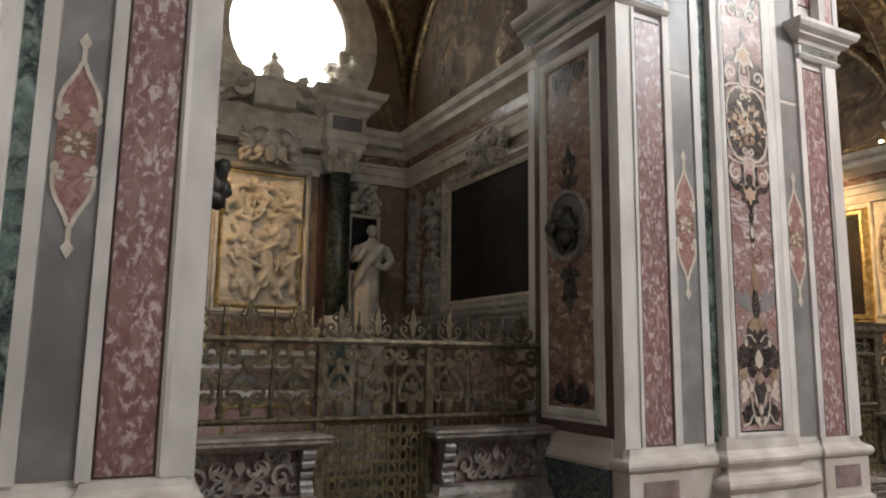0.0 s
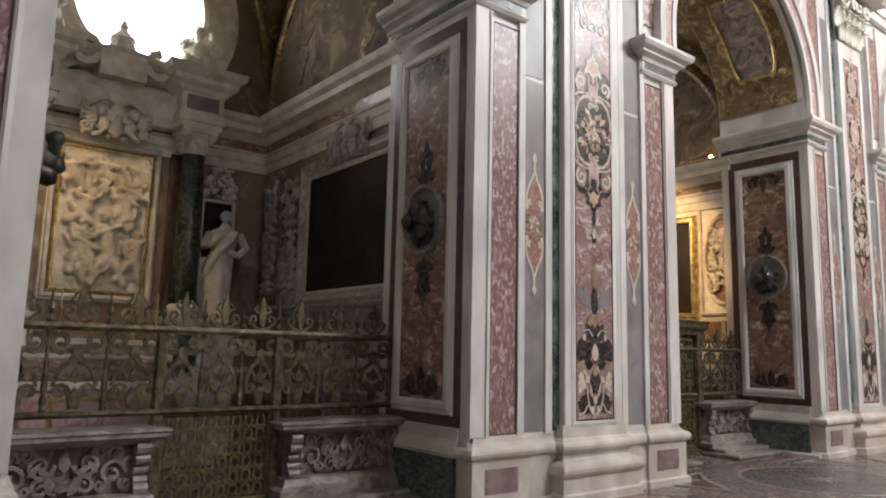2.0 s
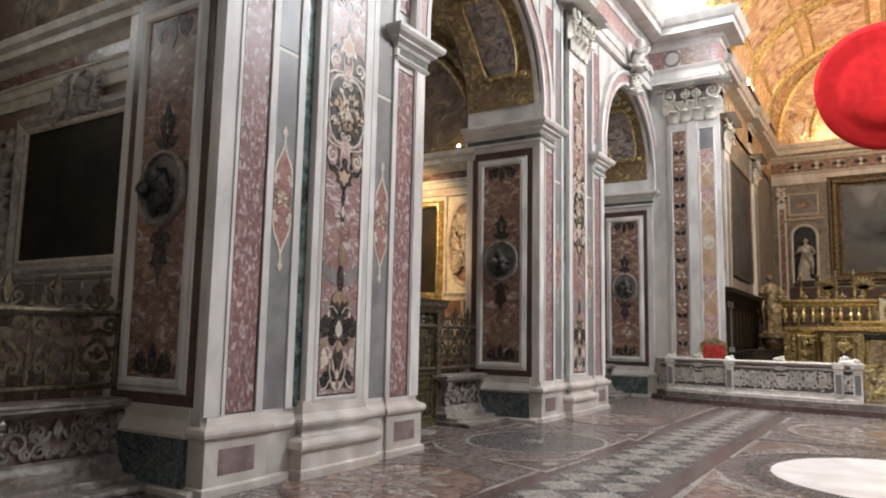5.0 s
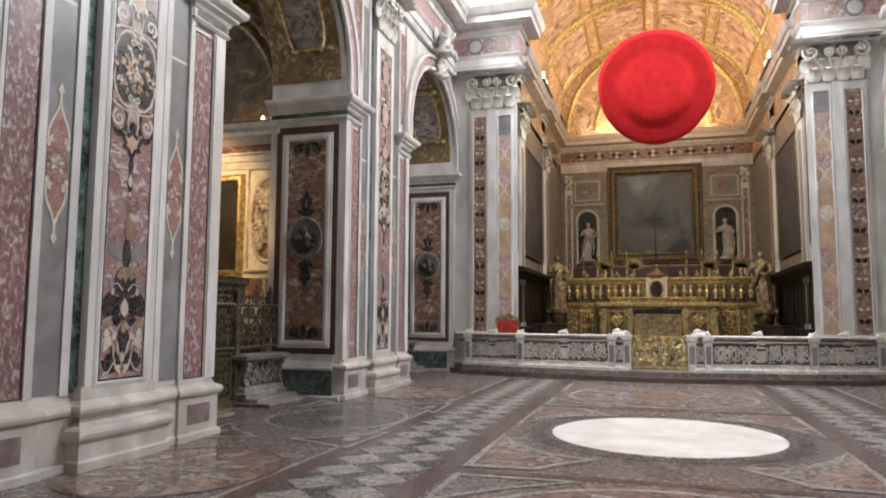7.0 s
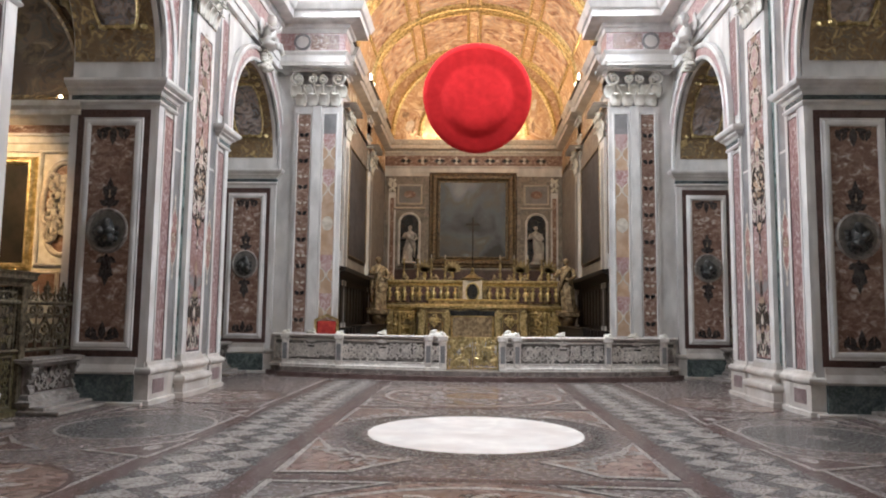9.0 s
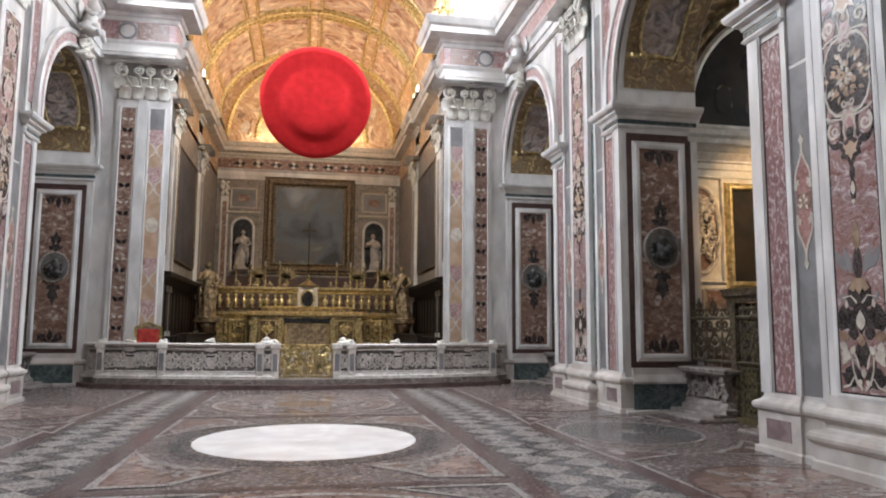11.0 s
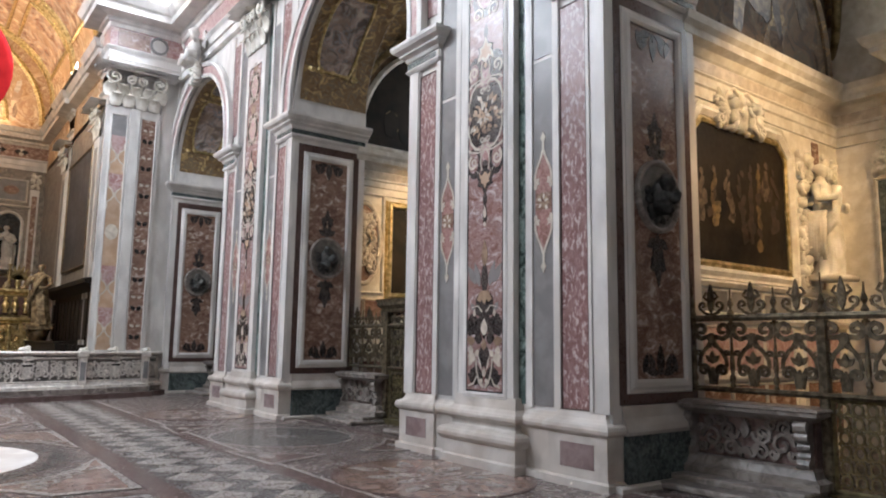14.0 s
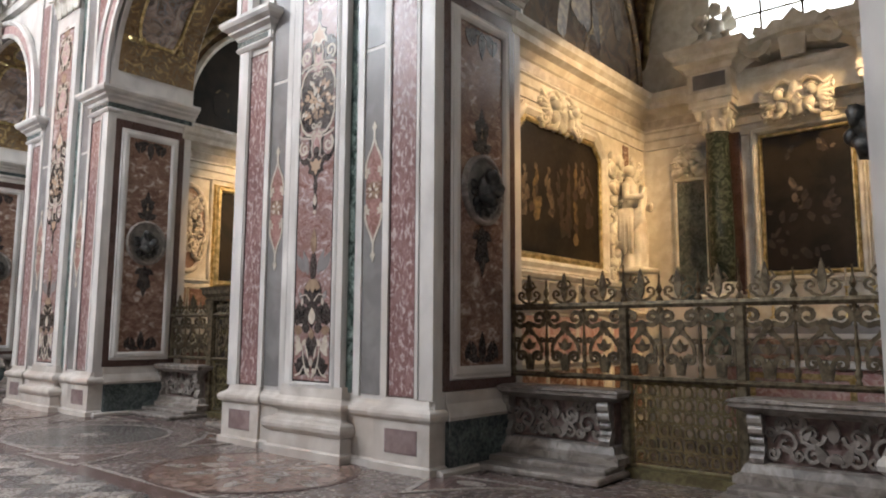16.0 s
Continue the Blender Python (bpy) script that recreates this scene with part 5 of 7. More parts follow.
def cherub_group(m, seed, material, label, w=1.3, h=0.55):
    """A carved group of two winged heads with a cartouche over a picture."""
    bm = bmesh.new()
    for sg in (-1, 1):
        blob(bm, (sg * 0.21 * w, 0.06, 0.11), (0.075, 0.085, 0.09), 12, 0.2, m)
        for k_ in range(6):
            a = 0.5 + k_ * 0.45
            blob(bm, (sg * 0.21 * w + 0.06 * math.cos(a), 0.10 + 0.05 * math.sin(a), 0.10), (0.035, 0.03, 0.05), 7, 0.5, m)
        for k_ in range(5):
            plate(leaf(sg * (0.25 * w), 0.02 - 0.02 * k_, sg * (0.32 - 0.03 * k_), 0.07, sg * (0.75 - 0.30 * k_)), 0.07 + 0.008 * k_, m, bm)
        blob(bm, (sg * 0.17 * w, -0.12, 0.07), (0.085, 0.13, 0.07), 10, 0.4, m)
        tube([(sg * 0.15 * w, -0.18, 0.10), (sg * 0.22 * w, -0.28, 0.12), (sg * 0.30 * w, -0.30, 0.06)], 0.035, bm, 7, m)
        tube([(sg * 0.18 * w, -0.02, 0.10), (sg * 0.08 * w, -0.06, 0.15), (sg * 0.03 * w, 0.04, 0.14)], 0.03, bm, 7, m)
        ribbon(spiral((sg * 0.40 * w, -0.18), 0.11, 1.4, 1.5, sg, 14), 0.045, 0.08, m, bm, 0.4)
        ribbon([(sg * 0.06, 0.22), (sg * 0.16, 0.30), (sg * 0.30, 0.24), (sg * 0.42, 0.10), (sg * 0.52, 0.0)], 0.045, 0.07, m, bm, 0.3)
    plate([(-0.09, -0.22), (0.0, -0.30), (0.09, -0.22), (0.12, 0.05), (0.07, 0.20), (0.0, 0.26), (-0.07, 0.20), (-0.12, 0.05)], 0.09, m, bm)
    blob(bm, (0, -0.02, 0.08), (0.075, 0.14, 0.06), 12, 0.1, m)
    random.seed(seed)
    for k_ in range(34):
        u, v = random.uniform(0.05, w * 0.46), random.uniform(-0.30, 0.16)
        r = random.uniform(0.018, 0.042)
        for sg in (-1, 1):
            blob(bm, (sg * u, v, 0.03), (r, r * random.uniform(0.8, 1.8), 0.05), 6, 0.6, m)
    return tagged(part("cherub_carving", bm, material, None, label, None, True), label, "carving", "cherub carvings")


def rough_shape(bm, m, u, v, a, b, lean, h=0.003):
    """An uneven painted patch on a canvas."""
    pts = []
    for i in range(22):
        an = 2 * math.pi * i / 22
        r = 1 + 0.45 * noise.noise(Vector((math.cos(an) * 1.3 + u * 9, math.sin(an) * 1.3 + v * 9, 0.5)))
        x, y = a * r * math.cos(an), b * r * math.sin(an)
        pts.append((u + x - lean * y, v + y + lean * x * 0.4))
    plate(pts, h, m, bm)


def side_wall_picture(s, yw, d, lab, bright, material=STUCCO):
    """The framed picture on a chapel's side wall, its carving and the panels under it; the wall lies at y = yw and faces d."""
    m = Matrix(((s, 0, 0, s * 9.08), (0, 0, d, yw), (0, 1, 0, 0), (0, 0, 0, 1)))
    t = thing("side_painting", m, lab, "painting", "chapel side paintings")
    a, b = 1.18, 0.96
    oct_ = [(-a, -b), (a, -b), (a, b - 0.22), (a - 0.22, b), (-a + 0.22, b), (-a, b - 0.22)]
    if not bright:
        oct_ = rect(-a, a, -b - 0.06, b - 0.10)
    T = Matrix.Translation((0, 3.52, 0))
    part("canvas", plate(oct_, 0.03, T), DARKPIC, t, "darkened oil canvas")
    part("frame", sweep(oct_, [(-0.05, 0.02), (-0.05, 0.05), (-0.01, 0.07), (0.03, 0.05), (0.05, 0.04)], True, None, T), GOLD if bright else CREAM, t, "narrow gilt frame" if bright else "narrow pale frame")
    part("outer_frame", sweep(oct_, [(0.04, 0.0), (0.04, 0.06), (0.10, 0.11), (0.16, 0.08), (0.20, 0.09), (0.22, 0.0)], True, None, T), material, t, "moulded stucco frame")
    if bright:
        pz = T @ Matrix.Translation((0, 0, 0.03))
        random.seed(61)
        for u, v, h_, paint in ((-0.98, -0.1, 0.20, PAINT2), (-0.70, -0.10, 0.26, PAINT1), (-0.36, -0.06, 0.22, PAINT2), (-0.02, -0.15, 0.36, PAINT3), (0.20, -0.1, 0.42, PAINT3), (0.42, -0.12, 0.50, PAINT1), (0.80, 0.02, 0.32, PAINT3), (0.62, 0.3, 0.12, PAINT2)):
            for j_ in range(7):
                bm = bmesh.new()
                q_ = j_ / 6
                rough_shape(bm, pz, u + random.uniform(-0.02, 0.02) * (1 if h_ > 0.4 else 5), v - h_ + 2 * h_ * q_, random.uniform(0.05, 0.09) * (1.2 - 0.55 * q_), random.uniform(0.07, 0.13), random.uniform(-0.5, 0.5), 0.002 + 0.0006 * j_)
                part("painted_shape", bm, (paint, PAINT3, paint)[j_ % 3], t, "aged painted form")
            bm = bmesh.new()
            rough_shape(bm, pz, u + 0.02, v + h_ + 0.14, 0.04, 0.055, 0.2, 0.0068)
            part("painted_shape", bm, PAINT2 if paint is not PAINT3 else PAINT3, t, "aged painted form")
    # pieces of the wall round it
    k = thing("wall_panelling", m, "moulded stucco panels and carved strips on a chapel wall", "wall panelling", "chapel panelling", "structure")
    for z0, z1, mm in ((0.25, 1.0, BROWN), (1.2, 1.75, PALEPINK), (1.95, 2.22, GREY)):
        for u0, u1 in ((-1.2, -0.45), (-0.38, 0.38), (0.45, 1.2), (1.55, 2.6)):
            part("panel", plate(rect(u0, u1, z0, z1), 0.02, Matrix.Identity(4)), mm, k)
            part("panel_frame", frame_bm(u0, u1, z0, z1, 0.05, 0.04, Matrix.Identity(4)), material, k)
    for z in (1.10, 1.86, 2.32):
        part("ledge", sweep([(-1.5, 0), (2.85, 0)], [(-0.05, 0), (-0.05, 0.06), (0, 0.10), (0.05, 0.06), (0.05, 0)], False, None, Matrix.Translation((0, z, 0))), material, k)
    bm = bmesh.new()
    carving(bm, Matrix.Translation((1.75, 3.45, 0)), 0.5, 2.0, 5, 0.09, 40)
    part("carved_strip", bm, material, k, smooth=True)
    bm = bmesh.new()
    carving(bm, Matrix.Translation((2.50, 3.6, 0)), 0.4, 2.0, 6, 0.09, 30)
    part("carved_strip", bm, material, k, smooth=True)
    part("pilaster_strip", plate(rect(2.08, 2.26, 2.4, 4.7), 0.03, Matrix.Identity(4)), BROWN, k)
    if bright:
        figure(1.75, 6, "wall_statue", m @ Matrix(((1, 0, 0, 1.98), (0, 0, 1, 2.55), (0, -1, 0, 0.20), (0, 0, 0, 1))) @ pose(0, 0, 0, 0, 0, -90), material, "pale stucco draped figure set against a chapel wall", "statue", "wall statues")
    cherub_group(m @ Matrix.Translation((-0.05, 4.72, 0.04)), 8, material, "carved stucco cherub heads above a picture frame")
    return t


def altar(s, yc, kind, material=STUCCO):
    """The altar on a chapel's end wall: table, pedestals, columns, entablature, pediment and picture or relief."""
    m = pose(s * CH_BACK, yc, 0, 0, 0, 0 if s < 0 else 180)
    lab = {"relief": "pale marble altar with a carved relief and dark green columns", "picture": "stucco and marble altar with a dark painting and green columns"}[kind]
    t = thing("chapel_altar", m, lab, "altar", "chapel altars")
    part("table", bevel(box(0.0, 1.0, -1.0, 1.0, 0.15, 1.05), 0.02), PALEPINK, t)
    part("table_top", bevel(box(0.0, 1.08, -1.1, 1.1, 1.05, 1.15), 0.02), WHITE, t)
    part("table_front", frame_bm(-0.6, 0.6, 0.35, 0.9, 0.08, 0.03, plane_m((1.0, 0, 0), (0, 1, 0), (0, 0, 1))), GOLD, t)
    part("altar_step", bevel(box(0.0, 1.6, -1.4, 1.4, 0.0, 0.15), 0.02), WHITE, t)
    for i, (x, z) in enumerate(((0.62, 1.45), (0.42, 1.75))):
        part("gradine", bevel(box(0.0, x, -1.05, 1.05, 1.15 if i == 0 else 1.45, z), 0.02), WHITE if i else BROWN, t)
        part("gradine_inlay", box(x - 0.01, x + 0.006, -0.9, 0.9, z - 0.22, z - 0.08), GREY, t)
    for sg in (-1, 1):
        y = sg * 1.22
        part("pedestal", box(0.0, 0.62, y - 0.27, y + 0.27, 0.0, 2.0), WHITE, t)
        part("pedestal_panel", box(0.6, 0.628, y - 0.18, y + 0.18, 1.2, 1.85), GREEN, t)
        part("pedestal_cap", sweep([(0.0, y - 0.27), (0.62, y - 0.27), (0.62, y + 0.27), (0.0, y + 0.27)], [(-0.2, 1.98), (0.0, 1.98), (0.05, 2.04), (0.07, 2.10), (0.0, 2.14), (-0.2, 2.14)]), material, t)
        part("column_base", lathe([(0.28, 2.13), (0.28, 2.19), (0.25, 2.21), (0.27, 2.26), (0.22, 2.30), (0.21, 2.33)], 20, None, pose(0.33, y, 0)), WHITE, t, smooth=True)
        part("column", lathe([(0.205, 2.32), (0.21, 3.0), (0.205, 3.6), (0.18, 4.72), (0.20, 4.76)], 24, None, pose(0.33, y, 0)), COLGREEN, t, "polished dark green marble column", smooth=True)
        part("column_back", box(0.0, 0.10, y - 0.27, y + 0.27, 2.1, 4.8), MAROON, t)
        bm = lathe([(0.19, 4.74), (0.20, 4.9), (0.27, 5.10)], 14, None, pose(0.33, y, 0))
        for i in range(10):
            a = 2 * math.pi * i / 10
            blob(bm, (0.33 + 0.22 * math.cos(a), y + 0.22 * math.sin(a), 4.88), (0.05, 0.05, 0.09), 7, 0.7)
        for a in (0.785, 2.356, 3.927, 5.498):
            blob(bm, (0.33 + 0.30 * math.cos(a), y + 0.30 * math.sin(a), 5.05), (0.08, 0.08, 0.08), 8, 0.5)
        box(0.33 - 0.29, 0.33 + 0.29, y - 0.29, y + 0.29, 5.10, 5.17, bm)
        part("column_capital", bm, material, t, smooth=False)
    # broken entablature over the columns, curved pediment between
    for sg in (-1, 1):
        a, b = sg * 0.88, sg * 1.56
        pa = [(0.0, min(a, b)), (0.62, min(a, b)), (0.62, max(a, b)), (0.0, max(a, b))]
        part("entablature_block", sweep(pa, [(-0.3, 5.16), (0.0, 5.16), (0.0, 5.26), (0.03, 5.27), (0.03, 5.40), (0.0, 5.42), (0.0, 5.74), (-0.3, 5.74)]), material, t)
        part("entablature_panel", box(0.6, 0.632, min(a, b) + 0.08, max(a, b) - 0.08, 5.46, 5.70), GREY, t)
        part("entablature_cornice", sweep(pa, [(-0.3, 5.74), (0.03, 5.74), (0.06, 5.82), (0.18, 5.88), (0.18, 5.96), (0.26, 6.02), (0.30, 6.12), (-0.3, 6.12)]), material, t)
    part("lintel", box(0.0, 0.32, -0.9, 0.9, 5.16, 5.74), material, t)
    arc = [(y, 5.78 + 0.30 * math.cos(y / 0.9 * math.pi / 2) ** 0.7 if abs(y) < 0.9 else 5.78) for y in [-0.9 + 0.15 * i for i in range(13)]]
    part("pediment", sweep(arc[::-1], [(-0.12, 0.0), (-0.12, 0.34), (-0.02, 0.40), (0.06, 0.55), (0.12, 0.56), (0.14, 0.0)], False, None, plane_m((0, 0, 0), (0, 1, 0), (0, 0, 1))), material, t)
    bm = bmesh.new()
    fm = plane_m((0.36, 0, 0), (0, 1, 0), (0, 0, 1))
    if kind == "relief":
        lathe([(0.20, 6.1), (0.24, 6.2), (0.17, 6.36), (0.20, 6.42), (0.13, 6.5), (0.05, 6.58), (0.07, 6.64), (0.02, 6.74)], 10, bm, pose(0.3, 0, 0))
        box(0.15, 0.55, -0.34, 0.34, 5.72, 6.12, bm)
    else:
        plate([(-0.16, 5.75), (0.16, 5.75), (0.2, 6.1), (0.1, 6.3), (-0.1, 6.3), (-0.2, 6.1)], 0.1, fm, bm)
        plate([(-0.5, 6.25), (0.5, 6.25), (0.3, 6.45), (0.16, 6.42), (0, 6.58), (-0.16, 6.42), (-0.3, 6.45)], 0.16, fm @ Matrix.Translation((0, 0, -0.2)), bm)
    for sg in (-1, 1):
        ribbon(spiral((sg * 0.55, 6.05), 0.24, 1.3, math.pi / 2, sg, 14), 0.12, 0.22, fm @ Matrix.Translation((0, 0, -0.1)), bm, 0.3)
    part("pediment_crest", bm, material, t)
    # altarpiece
    part("altarpiece_border", frame_bm(-0.70, 0.70, 2.42, 4.72, 0.12, 0.10, plane_m((0.0, 0, 0), (0, 1, 0), (0, 0, 1))), material, t)
    part("altarpiece_edge", frame_bm(-0.62, 0.62, 2.50, 4.64, 0.07, 0.07, plane_m((0.0, 0, 0), (0, 1, 0), (0, 0, 1))), GOLD, t)
    if kind == "relief":
        bm = bmesh.new()
        nu, nv = 84, 140
        random.seed(4)
        limbs = []
        for cu, cv, hh, lean in ((-0.36, 2.66, 0.85, 0.12), (-0.10, 2.56, 0.80, -0.25), (0.20, 2.60, 1.0, -0.18), (0.44, 2.62, 0.75, 0.10), (-0.46, 3.35, 0.60, 0.45), (0.02, 3.45, 0.72, 0.75), (0.42, 3.45, 0.62, -0.35), (-0.34, 3.95, 0.50, -0.5), (0.34, 4.0, 0.48, 0.6), (0.0, 4.15, 0.36, -0.3)):
            top = (cu + lean * hh, cv + hh)
            hip = (cu + lean * hh * 0.45, cv + hh * 0.45)
            sh = (cu + lean * hh * 0.8, cv + hh * 0.8)
            limbs.append((*top, *top, 0.075, 0.17))
            limbs.append((*hip, *sh, 0.12, 0.13))
            for e in (-1, 1):
                knee = (hip[0] + e * random.uniform(0.06, 0.16), hip[1] - hh * random.uniform(0.12, 0.25))
                foot = (knee[0] + random.uniform(-0.12, 0.12), knee[1] - hh * 0.22)
                elbow = (sh[0] + e * random.uniform(0.12, 0.2), sh[1] + random.uniform(-0.12, 0.10))
                hand_ = (elbow[0] + random.uniform(-0.14, 0.14), elbow[1] + random.uniform(-0.05, 0.16))
                limbs += [(*hip, *knee, 0.085, 0.14), (*knee, *foot, 0.06, 0.11), (*sh, *elbow, 0.055, 0.14), (*elbow, *hand_, 0.045, 0.13)]
            for _ in range(5):
                x, y, an, L = hip[0] + random.uniform(-0.16, 0.16), hip[1] + random.uniform(-0.28, 0.1), random.uniform(0.9, 2.4), random.uniform(0.08, 0.2)
                limbs.append((x, y, x + L * math.cos(an), y + L * math.sin(an), 0.04, 0.12))
        g = []
        for i in range(nu + 1):
            row = []
            for j in range(nv + 1):
                u, v = -0.63 + 1.26 * i / nu, 2.49 + 2.16 * j / nv
                q = Vector((u * 3.0, v * 3.0, 3.1))
                hgt = 0.05 * abs(noise.noise(q)) + 0.03 * abs(noise.noise(q * 2.3 + Vector((3, 1, 0))))
                for x0, y0, x1, y1, r, e in limbs:
                    if not (min(x0, x1) - r < u < max(x0, x1) + r and min(y0, y1) - r < v < max(y0, y1) + r):
                        continue
                    dx, dy = x1 - x0, y1 - y0
                    f = max(0.0, min(1.0, ((u - x0) * dx + (v - y0) * dy) / (dx * dx + dy * dy + 1e-9)))
                    dd = ((u - x0 - f * dx) ** 2 + (v - y0 - f * dy) ** 2) / (r * r)
                    if dd < 1:
                        hgt = max(hgt, e * math.sqrt(1 - dd) + 0.02)
                hgt += 0.012 * noise.noise(q * 5.5)
                row.append(bm.verts.new((0.03 + max(0, hgt), u, v)))
            g.append(row)
        for i in range(nu):
            for j in range(nv):
                bm.faces.new((g[i][j], g[i + 1][j], g[i + 1][j + 1], g[i][j + 1]))
        part("relief", bm, STUCCO, t, "carved cream marble relief of draped figures", smooth=True)
    else:
        part("altar_canvas", box(0.0, 0.03, -0.63, 0.63, 2.49, 4.65), DARKPIC, t, "dark oil canvas")
        pm = plane_m((0.03, 0, 0), (0, 1, 0), (0, 0, 1))
        random.seed(71)
        for u, v, a, b, k_, paint in ((0.30, 4.40, 0.09, 0.07, 5, PAINT2), (-0.25, 4.38, 0.06, 0.10, 3, PAINT3), (-0.16, 3.76, 0.06, 0.24, 7, PAINT2), (0.36, 3.45, 0.14, 0.42, 9, PAINT3), (-0.44, 3.1, 0.14, 0.40, 8, PAINT3), (-0.15, 3.5, 0.2, 0.3, 6, PAINT3), (0.05, 2.75, 0.3, 0.1, 4, PAINT3)):
            for j_ in range(k_):
                bm = bmesh.new()
                rough_shape(bm, pm, u + random.uniform(-a, a), v + random.uniform(-b, b), random.uniform(0.025, 0.06), random.uniform(0.03, 0.10), random.uniform(-0.7, 0.7), 0.002 + 0.0006 * j_)
                part("painted_shape", bm, paint if j_ % 4 else PAINT3, t, "aged painted form")
    ob = cherub_group(m @ plane_m((0.36, 0, 5.1), (0, 1, 0), (0, 0, 1)), 3 + int(yc), material, "carved stucco cherub heads over the altarpiece", 1.1, 0.5)
    for sg in (-1, 1):
        # niches with statues beside the columns
        y = sg * 1.80
        n_ = thing("niche", m @ pose(0, y, 0), "dark niche framed in carved stucco beside an altar", "niche", "chapel niches", "structure")
        part("pedestal", box(0.0, 0.5, -0.25, 0.25, 0, 2.05), WHITE, n_)
        # flat ground; the black one paints the shade inside a statue niche
        part("ground", box(0.0, 0.03, -0.24, 0.24, 2.05, 4.1), BLACK if kind == "relief" else DKGREEN, n_)
        part("frame", frame_bm(-0.24, 0.24, 2.05, 4.1, 0.07, 0.08, plane_m((0, 0, 0), (0, 1, 0), (0, 0, 1))), material, n_)
        bm = bmesh.new()
        carving(bm, plane_m((0.02, 0, 4.45), (0, 1, 0), (0, 0, 1)), 0.5, 0.5, 9, 0.10, 18)
        part("carving", bm, material, n_, smooth=True)
        if kind == "relief":
            figure(1.85, 3 + sg, "statue", m @ pose(0.26, y, 2.09, 0, 0, -sg * 20), STUCCO, "pale marble draped statue standing in a chapel niche", "statue", "chapel statues")
        putto(0.85, 2, "putto", m @ pose(0.45, sg * 1.15, 6.12, 0, 0, -sg * 25), material, "seated stucco winged child on the altar cornice", "statue", "stucco children")
    # candlesticks on the gradine
    for y in (-0.85, -0.5, 0.5, 0.85):
        cnd = thing("candlestick", m @ pose(0.30, y, 1.75), "slim gilt candlestick on a chapel altar", "candlestick", "chapel candlesticks")
        part("stem", lathe([(0.06, 0), (0.06, 0.02), (0.02, 0.06), (0.03, 0.15), (0.012, 0.2), (0.025, 0.3), (0.012, 0.42), (0.05, 0.46)], 10), GOLD, cnd, smooth=True)
        part("candle", lathe([(0.014, 0.46), (0.014, 0.72)], 8), CREAM, cnd)
    return t


def oval_panel(s, yw, d):
    """A large oval carved relief in a stucco frame, beside the side picture of the farther chapels."""
    m = Matrix(((s, 0, 0, s * 7.86), (0, 0, d, yw), (0, 1, 0, 0), (0, 0, 0, 1)))
    t = thing("oval_relief", m, "oval carved stucco relief in a cream frame", "relief", "oval reliefs")
    part("frame", frame_bm(-0.46, 0.46, 2.60, 4.72, 0.08, 0.07, Matrix.Identity(4)), STUCCO, t)
    part("ground", plate(ellipse(0, 3.65, 0.40, 0.88, 32), 0.02, Matrix.Identity(4)), BROWN, t)
    part("rim", sweep(ellipse(0, 3.65, 0.36, 0.84, 32), [(0, 0), (0, 0.06), (0.05, 0.09), (0.10, 0.06), (0.10, 0)], True), CREAM, t, smooth=True)
    bm = bmesh.new()
    carving(bm, Matrix.Translation((0, 3.65, 0.02)), 0.5, 1.3, 21, 0.08, 50)
    part("relief", bm, CREAM, t, smooth=True)
    k = thing("wall_panelling", m, "cream stucco panels on a chapel wall", "wall panelling", "chapel panelling", "structure")
    for z0, z1, mm in ((0.3, 1.1, BROWN), (1.25, 1.9, STUCCO), (1.98, 2.4, BROWN)):
        for u0, u1 in ((-0.42, 0.0), (0.08, 0.7), (0.9, 1.9), (2.1, 3.4)):
            part("panel", plate(rect(u0, u1, z0, z1), 0.02, Matrix.Identity(4)), mm, k)
            part("panel_frame", frame_bm(u0, u1, z0, z1, 0.05, 0.04, Matrix.Identity(4)), CREAM, k)
    pic = thing("side_painting", m @ Matrix.Translation((1.34, 0, 0)), "dark painting in a gilt frame on a chapel wall", "painting", "chapel side paintings")
    part("canvas", plate(rect(-0.62, 0.62, 2.6, 4.5), 0.02, Matrix.Identity(4)), DARKPIC, pic)
    part("frame", frame_bm(-0.62, 0.62, 2.6, 4.5, 0.16, 0.10, Matrix.Identity(4)), GOLD, pic, "broad gilt frame")
    return t


for s in (-1, 1):
    for i, c in enumerate(BC):
        if i == 1:
            # west frames and carving in darker grey, the dim light painted in
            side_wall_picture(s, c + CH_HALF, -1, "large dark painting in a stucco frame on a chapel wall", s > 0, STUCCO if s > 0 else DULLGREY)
            altar(s, c - 0.28, "relief" if s < 0 else "picture")
        elif i == 2:
            oval_panel(s, c + CH_HALF, -1)
            altar(s, c, "picture" if s < 0 else "relief")


# warm lamps of the chapels and the chancel, on the cornices
def spotlight(m, watts, target, size=1.6, color=WARM):
    t = thing("spotlight", m, "small warm spotlight fixed on a cornice", "lamp", "spotlights")
    part("housing", lathe([(0.05, -0.06), (0.06, -0.05), (0.06, 0.06), (0.045, 0.07)], 12), BLACK, t)
    part("bulb", lathe([(0.03, 0.07), (0.035, 0.10), (0.02, 0.13)], 10), BULB, t, smooth=True)
    d = bpy.data.lights.new("spotlight_beam", "SPOT")
    d.energy, d.color, d.spot_size, d.spot_blend, d.shadow_soft_size = watts, color, size, 0.6, 0.10
    ob = new("spotlight_beam", d)
    e = m.translation + Vector((0, 0, 0.22))
    ob.matrix_world = look(e, target)
    return t


